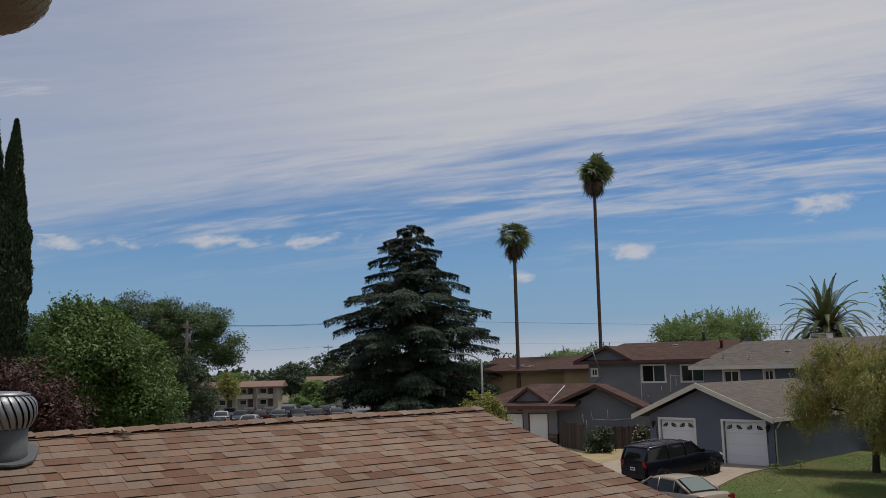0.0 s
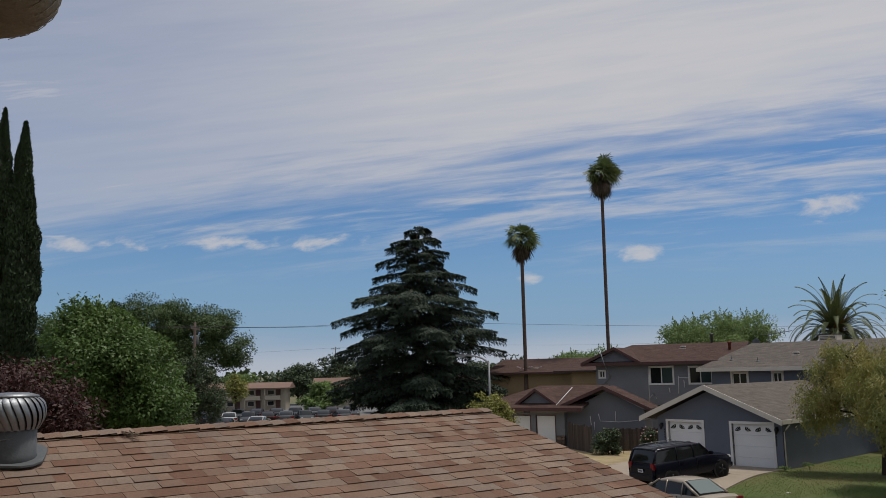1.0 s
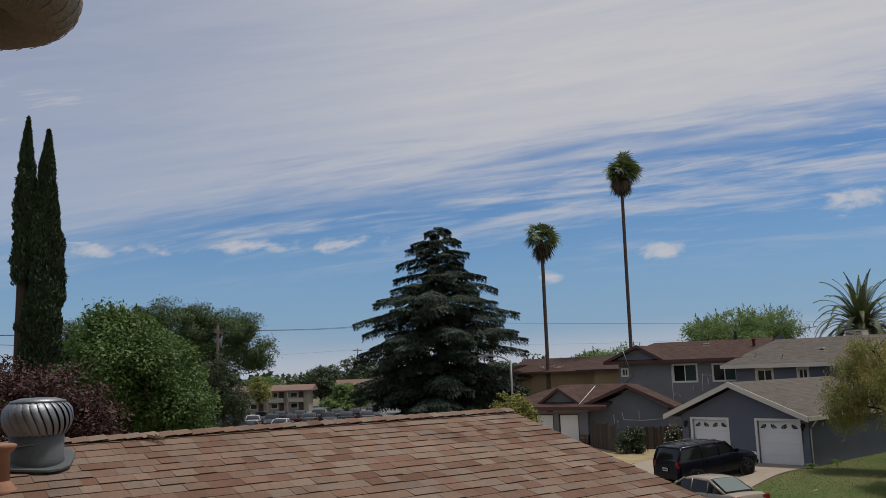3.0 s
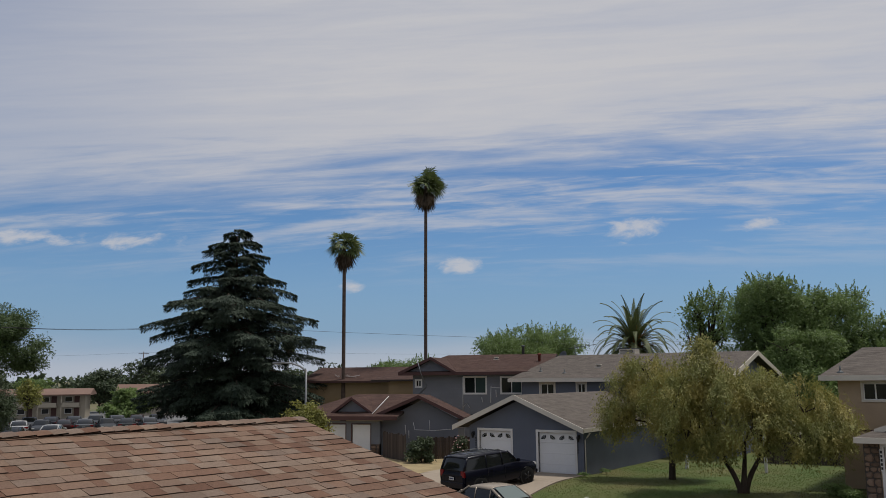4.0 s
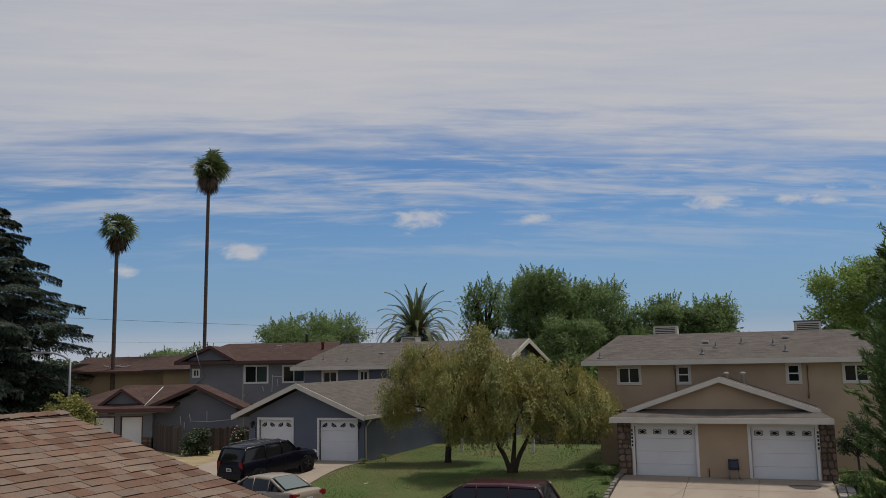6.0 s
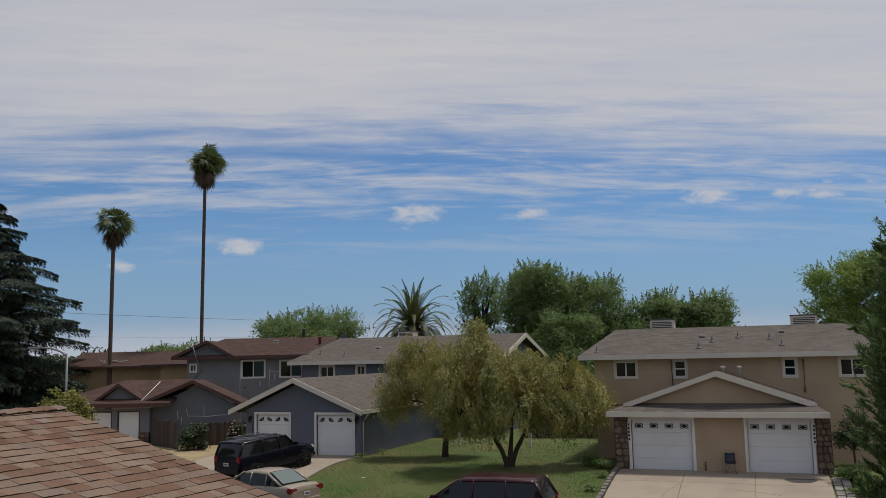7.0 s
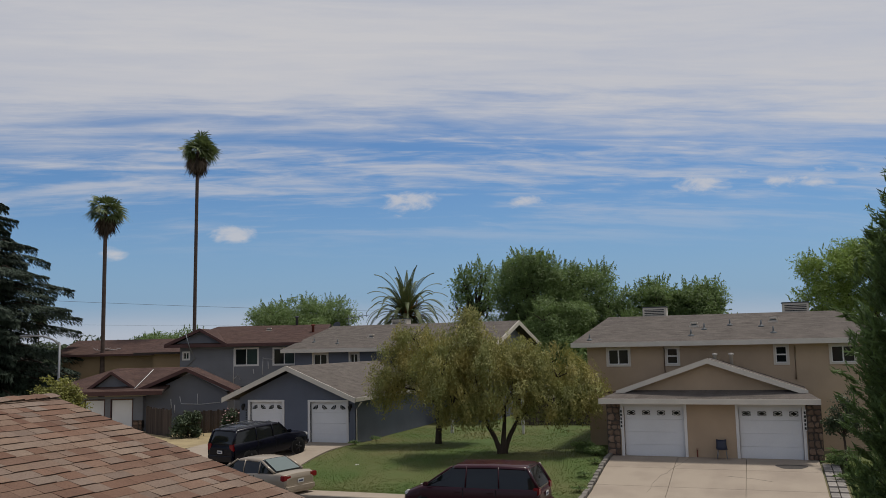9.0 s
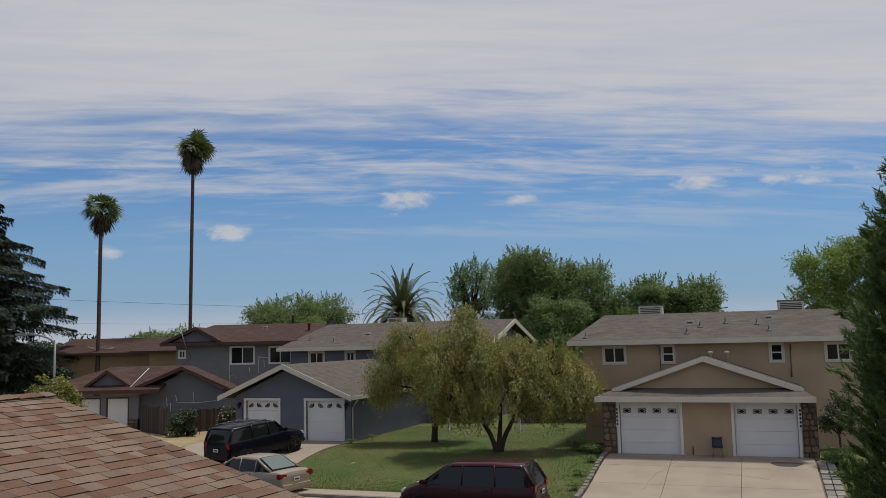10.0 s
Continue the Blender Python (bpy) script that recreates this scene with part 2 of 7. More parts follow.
M = {
    "ground": material("dry_soil_and_grass", (0.10, 0.11, 0.05), 0.95, vary=0.3, scale=0.25, fine_scale=9, second=(0.20, 0.16, 0.09), second_at=0.55),
    "lawn": material("lawn_grass", (0.060, 0.098, 0.017), 0.9, vary=0.28, scale=0.35, fine_scale=14, second=(0.118, 0.114, 0.038), second_at=0.54, bump=0.8),
    "blade": material("grass_blades", (0.088, 0.130, 0.023), 0.8, vary=0.12, scale=0.35, fine_scale=9, second=(0.165, 0.155, 0.052), second_at=0.54, bump=0, island=0.06, translucent=0.45),
    "straw": material("dry_grass", (0.36, 0.28, 0.15), 0.95, vary=0.35, scale=1.2, fine_scale=30, bump=0.6),
    "asphalt": material("asphalt", (0.055, 0.055, 0.056), 0.9, vary=0.3, scale=0.4, fine_scale=60),
    "lot": material("worn_asphalt", (0.17, 0.17, 0.17), 0.9, vary=0.25, scale=0.2, fine_scale=30),
    "concrete": material("driveway_concrete", (0.34, 0.28, 0.215), 0.85, vary=0.25, scale=0.7, fine_scale=35, second=(0.25, 0.20, 0.155), second_at=0.6),
    "curb": material("curb_stone", (0.21, 0.19, 0.165), 0.9, vary=0.3, scale=2, fine_scale=30, obrand=0.15),
    "oil": material("oil_stain", (0.05, 0.042, 0.036), 0.7, vary=0.5, scale=4, fine_scale=20),
    "tan": siding_material("tan_stucco_panels", (0.455, 0.338, 0.228), 1.22, "X", 0.05),
    "stucco_tan": material("tan_stucco", (0.455, 0.338, 0.228), 0.9, vary=0.16, scale=0.7, fine_scale=60, bump=0.3),
    "blue_grey": material("blue_grey_paint", (0.125, 0.140, 0.178), 0.8, vary=0.18, scale=0.7, fine_scale=50, bump=0.25),
    "grey_siding": siding_material("grey_lap_siding", (0.182, 0.190, 0.212), 0.26, "Z", 0.5),
    "grey_wall": material("grey_paint", (0.168, 0.174, 0.194), 0.85, vary=0.22, scale=0.6, fine_scale=40),
    "ochre": siding_material("ochre_siding", (0.33, 0.235, 0.135), 1.2, "X", 0.06),
    "white": material("white_trim_paint", (0.72, 0.70, 0.67), 0.6, vary=0.12, scale=1.5, fine_scale=30, bump=0.08),
    "door_white": material("white_door_paint", (0.74, 0.74, 0.74), 0.55, vary=0.08, scale=0.9, fine_scale=20, bump=0.05),
    "cream": material("cream_trim", (0.62, 0.57, 0.49), 0.6, vary=0.12, scale=1.5, fine_scale=30, bump=0.08),
    "maroon_trim": material("maroon_trim", (0.085, 0.040, 0.036), 0.7, vary=0.2, scale=2, fine_scale=30),
    "putty": material("patching_putty", (0.62, 0.61, 0.60), 0.9, vary=0.25, scale=6, fine_scale=40),
    "glass": glass_material("window_glass", (0.012, 0.014, 0.016)),
    "car_glass": glass_material("car_glass", (0.012, 0.014, 0.015), 0.06, 0.45),
    # pale green base paints the sky's reflection into this pane
    "sky_pale_glass": glass_material("glass_with_painted_sky", (0.13, 0.165, 0.155), 0.08, 0.6),
    "glass_green": glass_material("tinted_pane", (0.03, 0.05, 0.05), 0.08),
    "screen": material("insect_mesh", (0.05, 0.055, 0.06), 0.7, vary=0.2),
    "galv": material("galvanised_steel", (0.27, 0.285, 0.30), 0.5, metal=0.85, vary=0.25, scale=7, fine_scale=60, bump=0.1),
    "galv_dull": material("dull_grey_flashing", (0.115, 0.125, 0.13), 0.65, metal=0.35, vary=0.25, scale=7, fine_scale=60, bump=0.1),
    # near-black colour painted in for unlit rooms and the vent's shaded inside
    "inside_shade": material("painted_inside_shade", (0.015, 0.015, 0.016), 0.8),
    "terracotta": material("terracotta_paint", (0.33, 0.17, 0.105), 0.8, vary=0.2, scale=9, fine_scale=60),
    "stone": material("rubble_stone", (0.20, 0.135, 0.095), 0.9, vary=0.35, scale=5, fine_scale=30, obrand=0.4, bump=0.5),
    "mortar": material("mortar", (0.085, 0.07, 0.058), 0.95, vary=0.2),
    "wood": material("weathered_fence_wood", (0.078, 0.058, 0.047), 0.9, vary=0.35, scale=2, fine_scale=30, stretch=(6, 6, 0.6), obrand=0.42),
    "bark": material("bark", (0.060, 0.043, 0.031), 0.95, vary=0.4, scale=3, fine_scale=25, stretch=(3, 3, 0.7), bump=0.8),
    "palm_bark": material("palm_bark", (0.115, 0.083, 0.068), 0.95, vary=0.35, scale=1, fine_scale=12, stretch=(1, 1, 3), bump=0.8),
    "palm": material("palm_frond", (0.125, 0.165, 0.058), 0.55, vary=0.3, scale=1, fine_scale=5, bump=0, island=0.25, translucent=0.2),
    "palm_dry": material("dry_palm_skirt", (0.105, 0.078, 0.052), 0.9, vary=0.4, scale=2, fine_scale=9, bump=0, island=0.3),
    "date": material("date_palm_frond", (0.105, 0.130, 0.045), 0.6, vary=0.3, scale=1, fine_scale=5, bump=0, island=0.2, translucent=0.15),
    "date_core": material("orange_date_stalks", (0.36, 0.17, 0.045), 0.85, vary=0.4, bump=0, island=0.3),
    "leaf_mid": material("leaves_mid_green", (0.190, 0.270, 0.090), 0.55, vary=0.3, scale=0.5, fine_scale=4, bump=0, island=0.20, translucent=0.5),
    "leaf_bright": material("leaves_bright_green", (0.230, 0.320, 0.065), 0.5, vary=0.3, scale=0.5, fine_scale=4, bump=0, island=0.20, translucent=0.45),
    "leaf_green": material("leaves_deep_green", (0.085, 0.145, 0.036), 0.55, vary=0.3, scale=0.7, fine_scale=4, bump=0, island=0.20, translucent=0.35, second=(0.130, 0.200, 0.050), second_at=0.60),
    "leaf_dark": material("leaves_dark_green", (0.058, 0.084, 0.036), 0.6, vary=0.3, scale=0.5, fine_scale=4, bump=0, island=0.20, translucent=0.15),
    "leaf_olive": material("leaves_olive_yellow", (0.245, 0.255, 0.078), 0.6, vary=0.3, scale=0.9, fine_scale=3, bump=0, island=0.15, translucent=0.35, second=(0.420, 0.340, 0.100), second_at=0.58),
    "leaf_yellow": material("leaves_yellow_green", (0.27, 0.27, 0.065), 0.6, vary=0.3, scale=0.6, fine_scale=3, bump=0, island=0.4, translucent=0.3),
    "leaf_pine": material("pine_needles", (0.072, 0.115, 0.036), 0.65, vary=0.3, scale=0.5, fine_scale=4, bump=0, island=0.2, translucent=0.2),
    "leaf_red": material("leaves_purple_red", (0.060, 0.021, 0.017), 0.6, vary=0.35, scale=0.8, fine_scale=4, bump=0, island=0.3, translucent=0.2),
    "cypress": material("cypress_scales", (0.034, 0.058, 0.022), 0.75, vary=0.4, scale=0.8, fine_scale=5, bump=0, island=0.3),
    "cedar": material("cedar_needles", (0.036, 0.057, 0.035), 0.75, vary=0.35, scale=0.5, fine_scale=4, bump=0, island=0.25),
    "needle": material("feathery_needles", (0.130, 0.200, 0.064), 0.6, vary=0.35, scale=1.0, fine_scale=5, bump=0, island=0.3, translucent=0.35),
    "needle_tip": material("fresh_needle_tips", (0.21, 0.23, 0.06), 0.6, vary=0.35, bump=0, island=0.4, translucent=0.3),
    "flower": material("pale_rose_blooms", (0.55, 0.35, 0.33), 0.6, vary=0.3, bump=0, island=0.3),
    "brown_roof": shingle_material("brown_shingle", [(0.060, 0.036, 0.030), (0.080, 0.046, 0.037), (0.070, 0.042, 0.036), (0.092, 0.055, 0.043)]),
    "grey_roof": shingle_material("grey_brown_shingle", [(0.112, 0.096, 0.083), (0.126, 0.108, 0.094), (0.104, 0.089, 0.078), (0.133, 0.115, 0.099)]),
    "near_roof": shingle_material("red_brown_shingle", [(0.142, 0.080, 0.055), (0.214, 0.148, 0.107), (0.162, 0.094, 0.065), (0.200, 0.154, 0.122), (0.192, 0.116, 0.080), (0.132, 0.072, 0.049), (0.228, 0.166, 0.124), (0.152, 0.110, 0.086)]),
    # cut asphalt edge, with the shadow line of each course painted into its colour
    "butt": material("shaded_butt_edge", (0.060, 0.040, 0.031), 0.95, vary=0.2),
    "under": material("roof_sheathing", (0.05, 0.04, 0.035), 0.9, vary=0.2),
    "lantern": material("weathered_fabric", (0.25, 0.225, 0.18), 0.9, vary=0.35, scale=6, fine_scale=70, bump=0.4),
    "lantern_rib": material("pale_rib", (0.45, 0.41, 0.35), 0.8, vary=0.2),
    "suv": material("navy_car_paint", (0.0045, 0.005, 0.012), 0.25, vary=0.05, bump=0, spec=0.2),
    "van": material("maroon_car_paint", (0.040, 0.008, 0.013), 0.24, vary=0.05, bump=0, spec=0.35),
    "sedan": material("champagne_car_paint", (0.33, 0.275, 0.21), 0.3, metal=0.2, vary=0.05, bump=0, spec=0.5),
    "tyre": material("tyre_rubber", (0.012, 0.012, 0.012), 0.9, vary=0.2, spec=0.12),
    "rim": material("alloy_rim", (0.45, 0.45, 0.46), 0.35, metal=0.8, vary=0.1),
    "rim_dark": material("dark_alloy", (0.03, 0.03, 0.032), 0.4, metal=0.6, vary=0.1),
    "red_lamp": material("red_lamp_lens", (0.20, 0.008, 0.012), 0.25, vary=0.1, bump=0),
    "head_lamp": material("clear_lamp_lens", (0.6, 0.6, 0.58), 0.15, vary=0.1, bump=0),
    "black": material("black_plastic", (0.014, 0.014, 0.015), 0.5, vary=0.2),
    "plate": material("plate_white", (0.6, 0.6, 0.58), 0.5, vary=0.1, bump=0),
    "plate_bar": material("plate_dark_bar", (0.05, 0.06, 0.12), 0.5, vary=0.1, bump=0),
    "chair_blue": material("navy_plastic_shell", (0.03, 0.035, 0.055), 0.5, vary=0.15),
    "pole": material("grey_pole_steel", (0.26, 0.265, 0.27), 0.5, metal=0.4, vary=0.15),
    "pole_wood": material("utility_pole_wood", (0.10, 0.075, 0.06), 0.9, vary=0.3),
    "apt": material("cream_stucco", (0.36, 0.32, 0.255), 0.85, vary=0.15, scale=0.4),
    "apt_roof": material("tan_red_roof", (0.20, 0.125, 0.095), 0.9, vary=0.2, scale=0.5),
    "rust_pipe": material("rusty_red_pipe", (0.18, 0.05, 0.032), 0.8, vary=0.3),
    "twig": material("dry_twigs", (0.16, 0.12, 0.08), 0.9, vary=0.3),
    "brick_path": material("pale_paver", (0.30, 0.27, 0.24), 0.9, vary=0.3, obrand=0.2),
}
CAR_TONES = [(0.045, 0.05, 0.055), (0.02, 0.022, 0.03), (0.42, 0.42, 0.42), (0.05, 0.055, 0.065), (0.03, 0.010, 0.010), (0.10, 0.105, 0.115)]
for i, c in enumerate(CAR_TONES):
    M["far_car_%d" % i] = material("far_car_paint_%d" % i, c, 0.5, vary=0.05, bump=0, spec=0.2)


# ---- building helpers ----
def mesh_of(name, bm):
    me = bpy.data.meshes.new(name)
    bm.normal_update()
    bm.to_mesh(me)
    bm.free()
    return me


def part(name, bm, mat, parent, label=""):
    me = mesh_of(name, bm)
    me.materials.append(M[mat] if isinstance(mat, str) else mat)
    ob = new(name, me)
    ob.parent = parent
    if label:
        ob["label"] = label
    return ob


def share(name, me, parent, m, label=""):
    ob = new(name, me)
    ob.parent = parent
    ob.matrix_basis = m
    if label:
        ob["label"] = label
    return ob


def thing(name, m, label, category, group="", kind=""):
    ob = new(name)
    ob.empty_display_size = 0.2
    ob.matrix_basis = m
    return tagged(ob, label, category, group, kind)


def box(bm, x0, x1, y0, y1, z0, z1):
    v = [bm.verts.new(p) for p in ((x0, y0, z0), (x1, y0, z0), (x1, y1, z0), (x0, y1, z0), (x0, y0, z1), (x1, y0, z1), (x1, y1, z1), (x0, y1, z1))]
    for f in ((0, 3, 2, 1), (4, 5, 6, 7), (0, 1, 5, 4), (1, 2, 6, 5), (2, 3, 7, 6), (3, 0, 4, 7)):
        bm.faces.new([v[i] for i in f])


def boxes(*bs):
    bm = bmesh.new()
    for b in bs:
        box(bm, *b)
    return bm


def soft_box(x0, x1, y0, y1, z0, z1, w=0.01, seg=2):
    bm = boxes((x0, x1, y0, y1, z0, z1))
    bmesh.ops.bevel(bm, geom=bm.edges[:], offset=w, segments=seg, affect="EDGES")
    return bm


def prism(bm, pts, vec):
    """A solid from a plane polygon drawn out along vec."""
    vec = Vector(vec)
    a = [bm.verts.new(p) for p in pts]
    b = [bm.verts.new(Vector(p) + vec) for p in pts]
    n = len(a)
    bm.faces.new(a[::-1])
    bm.faces.new(b)
    for i in range(n):
        bm.faces.new((a[i], a[(i + 1) % n], b[(i + 1) % n], b[i]))
    bmesh.ops.recalc_face_normals(bm, faces=bm.faces[:])


def tube(bm, pts, radii, seg=8, cap=True):
    pts = [Vector(p) for p in pts]
    rings = []
    for i, p in enumerate(pts):
        d = (pts[min(i + 1, len(pts) - 1)] - pts[max(i - 1, 0)]).normalized()
        a = d.orthogonal().normalized() if abs(d.z) < 0.95 else Vector((1, 0, 0))
        a = (a - d * a.dot(d)).normalized()
        c = d.cross(a)
        r = radii[i] if hasattr(radii, "__len__") else radii
        rings.append([bm.verts.new(p + (a * math.cos(2 * math.pi * k / seg) + c * math.sin(2 * math.pi * k / seg)) * r) for k in range(seg)])
    for r0, r1 in zip(rings, rings[1:]):
        for k in range(seg):
            f = bm.faces.new((r0[k], r0[(k + 1) % seg], r1[(k + 1) % seg], r1[k]))
            f.smooth = True
    if cap:
        bm.faces.new(rings[0][::-1])
        bm.faces.new(rings[-1])


def lathe(bm, prof, seg=24, centre=(0, 0, 0)):
    c = Vector(centre)
    rings = [[bm.verts.new(c + Vector((r * math.cos(2 * math.pi * k / seg), r * math.sin(2 * math.pi * k / seg), z))) for k in range(seg)] for r, z in prof]
    for r0, r1 in zip(rings, rings[1:]):
        for k in range(seg):
            f = bm.faces.new((r0[k], r0[(k + 1) % seg], r1[(k + 1) % seg], r1[k]))
            f.smooth = True
    bm.faces.new(rings[0][::-1])
    bm.faces.new(rings[-1])


def quads_mesh(name, P, mat):
    """One mesh of loose quads; P is n x 4 x 3."""
    n = len(P)
    me = bpy.data.meshes.new(name)
    me.vertices.add(4 * n)
    me.vertices.foreach_set("co", np.asarray(P, dtype=np.float32).ravel())
    me.loops.add(4 * n)
    me.loops.foreach_set("vertex_index", np.arange(4 * n, dtype=np.int32))
    me.polygons.add(n)
    me.polygons.foreach_set("loop_start", np.arange(0, 4 * n, 4, dtype=np.int32))
    me.update()
    me.validate()
    me.materials.append(M[mat])
    return me


def leaf_quads(C, D, length, width, rng, spread=0.6, facing=None):
    """Pointed leaves at C that run roughly along D; facing turns their blades outwards."""
    n = len(C)
    D = D + rng.normal(0, spread, (n, 3))
    D /= np.linalg.norm(D, axis=1, keepdims=True) + 1e-9
    S = np.cross(D, rng.normal(0, 1, (n, 3)) if facing is None else facing + rng.normal(0, 0.45, (n, 3)))
    S /= np.linalg.norm(S, axis=1, keepdims=True) + 1e-9
    L = (length * rng.uniform(0.6, 1.3, n))[:, None]
    Wd = (width * rng.uniform(0.6, 1.3, n))[:, None]
    return np.stack([C - D * L * 0.5, C + S * Wd * 0.5 - D * L * 0.05, C + D * L * 0.5, C - S * Wd * 0.5 - D * L * 0.05], axis=1)


def in_ball(rng, n, lo=0.55):
    v = rng.normal(0, 1, (n, 3))
    v /= np.linalg.norm(v, axis=1, keepdims=True)
    return v * rng.uniform(lo ** 3, 1, n)[:, None] ** (1 / 3)


STREET = pose(0, 0, 0, 0, 0, -20)      # x along the street, y away from it


def st(u, n, z=0.0):
    return STREET @ Vector((u, n, z))


# ---- ground, street, lawn, drives ----
def rise(n, u=0.0):
    """Height of the ground by its distance from the street's far kerb; it levels out again towards the car park."""
    s = min(1.0, max(0.0, (n - 30.2) / 6.9))
    far = min(1.0, max(0.0, (u + 92.0) / 40.0))
    return -0.02 if n < 29.3 else 0.06 + 0.72 * far * s * s * (3 - 2 * s)


def sheet(bm, us, ns, lift=0.0, wave=0.0):
    rows = [[bm.verts.new((u, n, rise(n, u) + lift + (wave * noise.noise((u * 0.5, n * 0.5, 3)) if wave else 0))) for u in us] for n in ns]
    for a, b in zip(rows, rows[1:]):
        for i in range(len(us) - 1):
            f = bm.faces.new((a[i], a[i + 1], b[i + 1], b[i]))
            f.smooth = True


def steps(a, b, d):
    k = max(1, round((b - a) / d))
    return [a + (b - a) * i / k for i in range(k + 1)]


bm = bmesh.new()
sheet(bm, [-3000, -600, -200, -92, -82, -72, -62, -52, -30, -10, 10, 40, 200, 600, 3000], [-3000, -400, -60, 0, 20, 29.26, 29.34] + steps(30.2, 37.2, 0.7) + [45, 60, 100, 200, 500, 1200, 3000])
ground = part("ground", bm, "ground", None, "dry soil and grass ground of a flat suburb")
ground.matrix_basis = STREET
tagged(ground, category="ground", kind="structure")
road = part("road", boxes((-90, 60, 19.0, 29.2, -0.3, 0.0)), "asphalt", None)
road.matrix_basis = STREET
tagged(road, "dark asphalt street along the kerb", "road", kind="structure")
curb = part("curb", soft_box(-90, 60, 29.2, 29.38, -0.3, 0.11, 0.03), "curb", None)
curb.matrix_basis = STREET
tagged(curb, "worn concrete kerb beside the street", "curb", kind="structure")
gutter = part("gutter", boxes((-90, 60, 28.3, 29.19, -0.2, 0.006)), "concrete", None)
gutter.matrix_basis = STREET
tagged(gutter, "pale concrete gutter along the kerb", "gutter", kind="structure")
pavement = thing("pavement", STREET, "pale concrete pavement slabs between kerb and lawn", "pavement", kind="structure")
slab_me = mesh_of("slab", soft_box(0.006, 1.494, 0, 0.92, -0.2, 0.115, 0.012, 1))
slab_me.materials.append(M["concrete"])
for i in range(26):
    share("slab", slab_me, pavement, pose(-28 + 1.5 * i, 29.39, 0))

bm = bmesh.new()
sheet(bm, steps(-19.45, -6.35, 0.5), steps(30.32, 37.2, 0.4) + steps(37.8, 62, 1.5), 0.05, 0.06)
lawn = part("lawn", bm, "lawn", None)
lawn.matrix_basis = STREET
tagged(lawn, "patchy green lawn drying to straw at its edge", "lawn", kind="structure")
bm = bmesh.new()
sheet(bm, steps(2.75, 14, 0.6), steps(30.32, 37.2, 0.5) + steps(37.8, 50, 2), 0.05, 0.05)
lawn2 = part("lawn", bm, "lawn", None)
lawn2.matrix_basis = STREET
tagged(lawn2, "green lawn strip beside the paved drive", "lawn", kind="structure")
bm = bmesh.new()
sheet(bm, steps(-42, -27.5, 0.7), steps(30.32, 37.2, 0.5) + steps(37.8, 56, 1.5), 0.05, 0.06)
straw = part("ground", bm, "straw", None)
straw.matrix_basis = STREET
tagged(straw, "straw-coloured dry grass before the wooden fence", "ground", kind="structure")

rng = np.random.default_rng(5)
n = 34000
gu, gn = rng.uniform(-19.4, -6.4, n), 30.35 + 17 * rng.uniform(0, 1, n) ** 1.5
C = np.stack([gu, gn, np.array([rise(v) for v in gn]) + 0.075], axis=1)
Q = leaf_quads(C, np.tile((0.0, 0.0, 1.0), (n, 1)), 0.060, 0.022, rng, 1.1)
n2 = 9000
gu, gn = rng.uniform(2.8, 9.0, n2), 30.35 + 7 * rng.uniform(0, 1, n2)
C2 = np.stack([gu, gn, np.array([rise(v) for v in gn]) + 0.075], axis=1)
Q2 = leaf_quads(C2, np.tile((0.0, 0.0, 1.0), (n2, 1)), 0.14, 0.03, rng, 0.35)
grass = new("grass", quads_mesh("grass", np.concatenate([Q, Q2]), "blade"))
grass.matrix_basis = STREET
tagged(grass, "short green grass blades with dry yellow patches", "grass", kind="stuff")


def drive(name, us, label, across, along):
    """Concrete drive: slabs with joints, following the slope."""
    d = thing(name, STREET, label, "driveway", kind="structure")
    for a, b in zip(us, us[1:]):
        for c, e in zip(along, along[1:]):
            bm = bmesh.new()
            ns = steps(c + 0.008, e - 0.008, 0.5)
            sheet(bm, [a + 0.008, b - 0.008], ns, 0.085)
            for f in bm.faces:
                f.smooth = False
            top = bm.faces[:]
            r = bmesh.ops.extrude_face_region(bm, geom=top)
            for v in [g for g in r["geom"] if isinstance(g, bmesh.types.BMVert)]:
                v.co.z -= 0.12
            bmesh.ops.recalc_face_normals(bm, faces=bm.faces[:])
            part("slab", bm, "concrete", d)
    return d


drive("driveway", [-6.1, -3.4, -0.7, 2.0], "pale stained concrete driveway sloping up to two garage doors", 3, [30.32, 32.7, 35.0, 37.25])
drive("driveway", [-27.3, -23.4, -19.5], "pale concrete driveway of the blue-grey house", 2, [30.32, 33.3, 36.3, 39.3])
bm = bmesh.new()
rim = [(0.95 + 0.55 * math.cos(a) * (1 + 0.18 * math.sin(3 * a)), 35.7 + 0.40 * math.sin(a) * (1 + 0.2 * math.cos(2 * a))) for a in [2 * math.pi * k / 20 for k in range(20)]]
bm.faces.new([bm.verts.new((u, v, rise(v) + 0.092)) for u, v in rim])
stain = part("mat", bm, "oil", None)
stain.matrix_basis = STREET
tagged(stain, "dark flat patch lying on the concrete driveway", "mat")
edging = thing("lawn_edging", STREET, "row of worn concrete blocks edging the lawn", "edging", kind="structure")
blk = mesh_of("block", soft_box(-0.09, 0.09, 0.01, 0.39, -0.1, 0.13, 0.02, 1))
blk.materials.append(M["curb"])
for i in range(17):
    n0 = 30.4 + 0.4 * i
    share("block", blk, edging, pose(-6.24 + 0.02 * math.sin(i * 2.1), n0, rise(n0) + 0.05, 3.5, 0, 0))
paving = thing("paver_strip", STREET, "strip of pale concrete pavers beside the drive", "path", kind="structure")
pv = mesh_of("paver", soft_box(0.01, 0.29, 0.01, 0.59, -0.05, 0.1, 0.012, 1))
pv.materials.append(M["brick_path"])
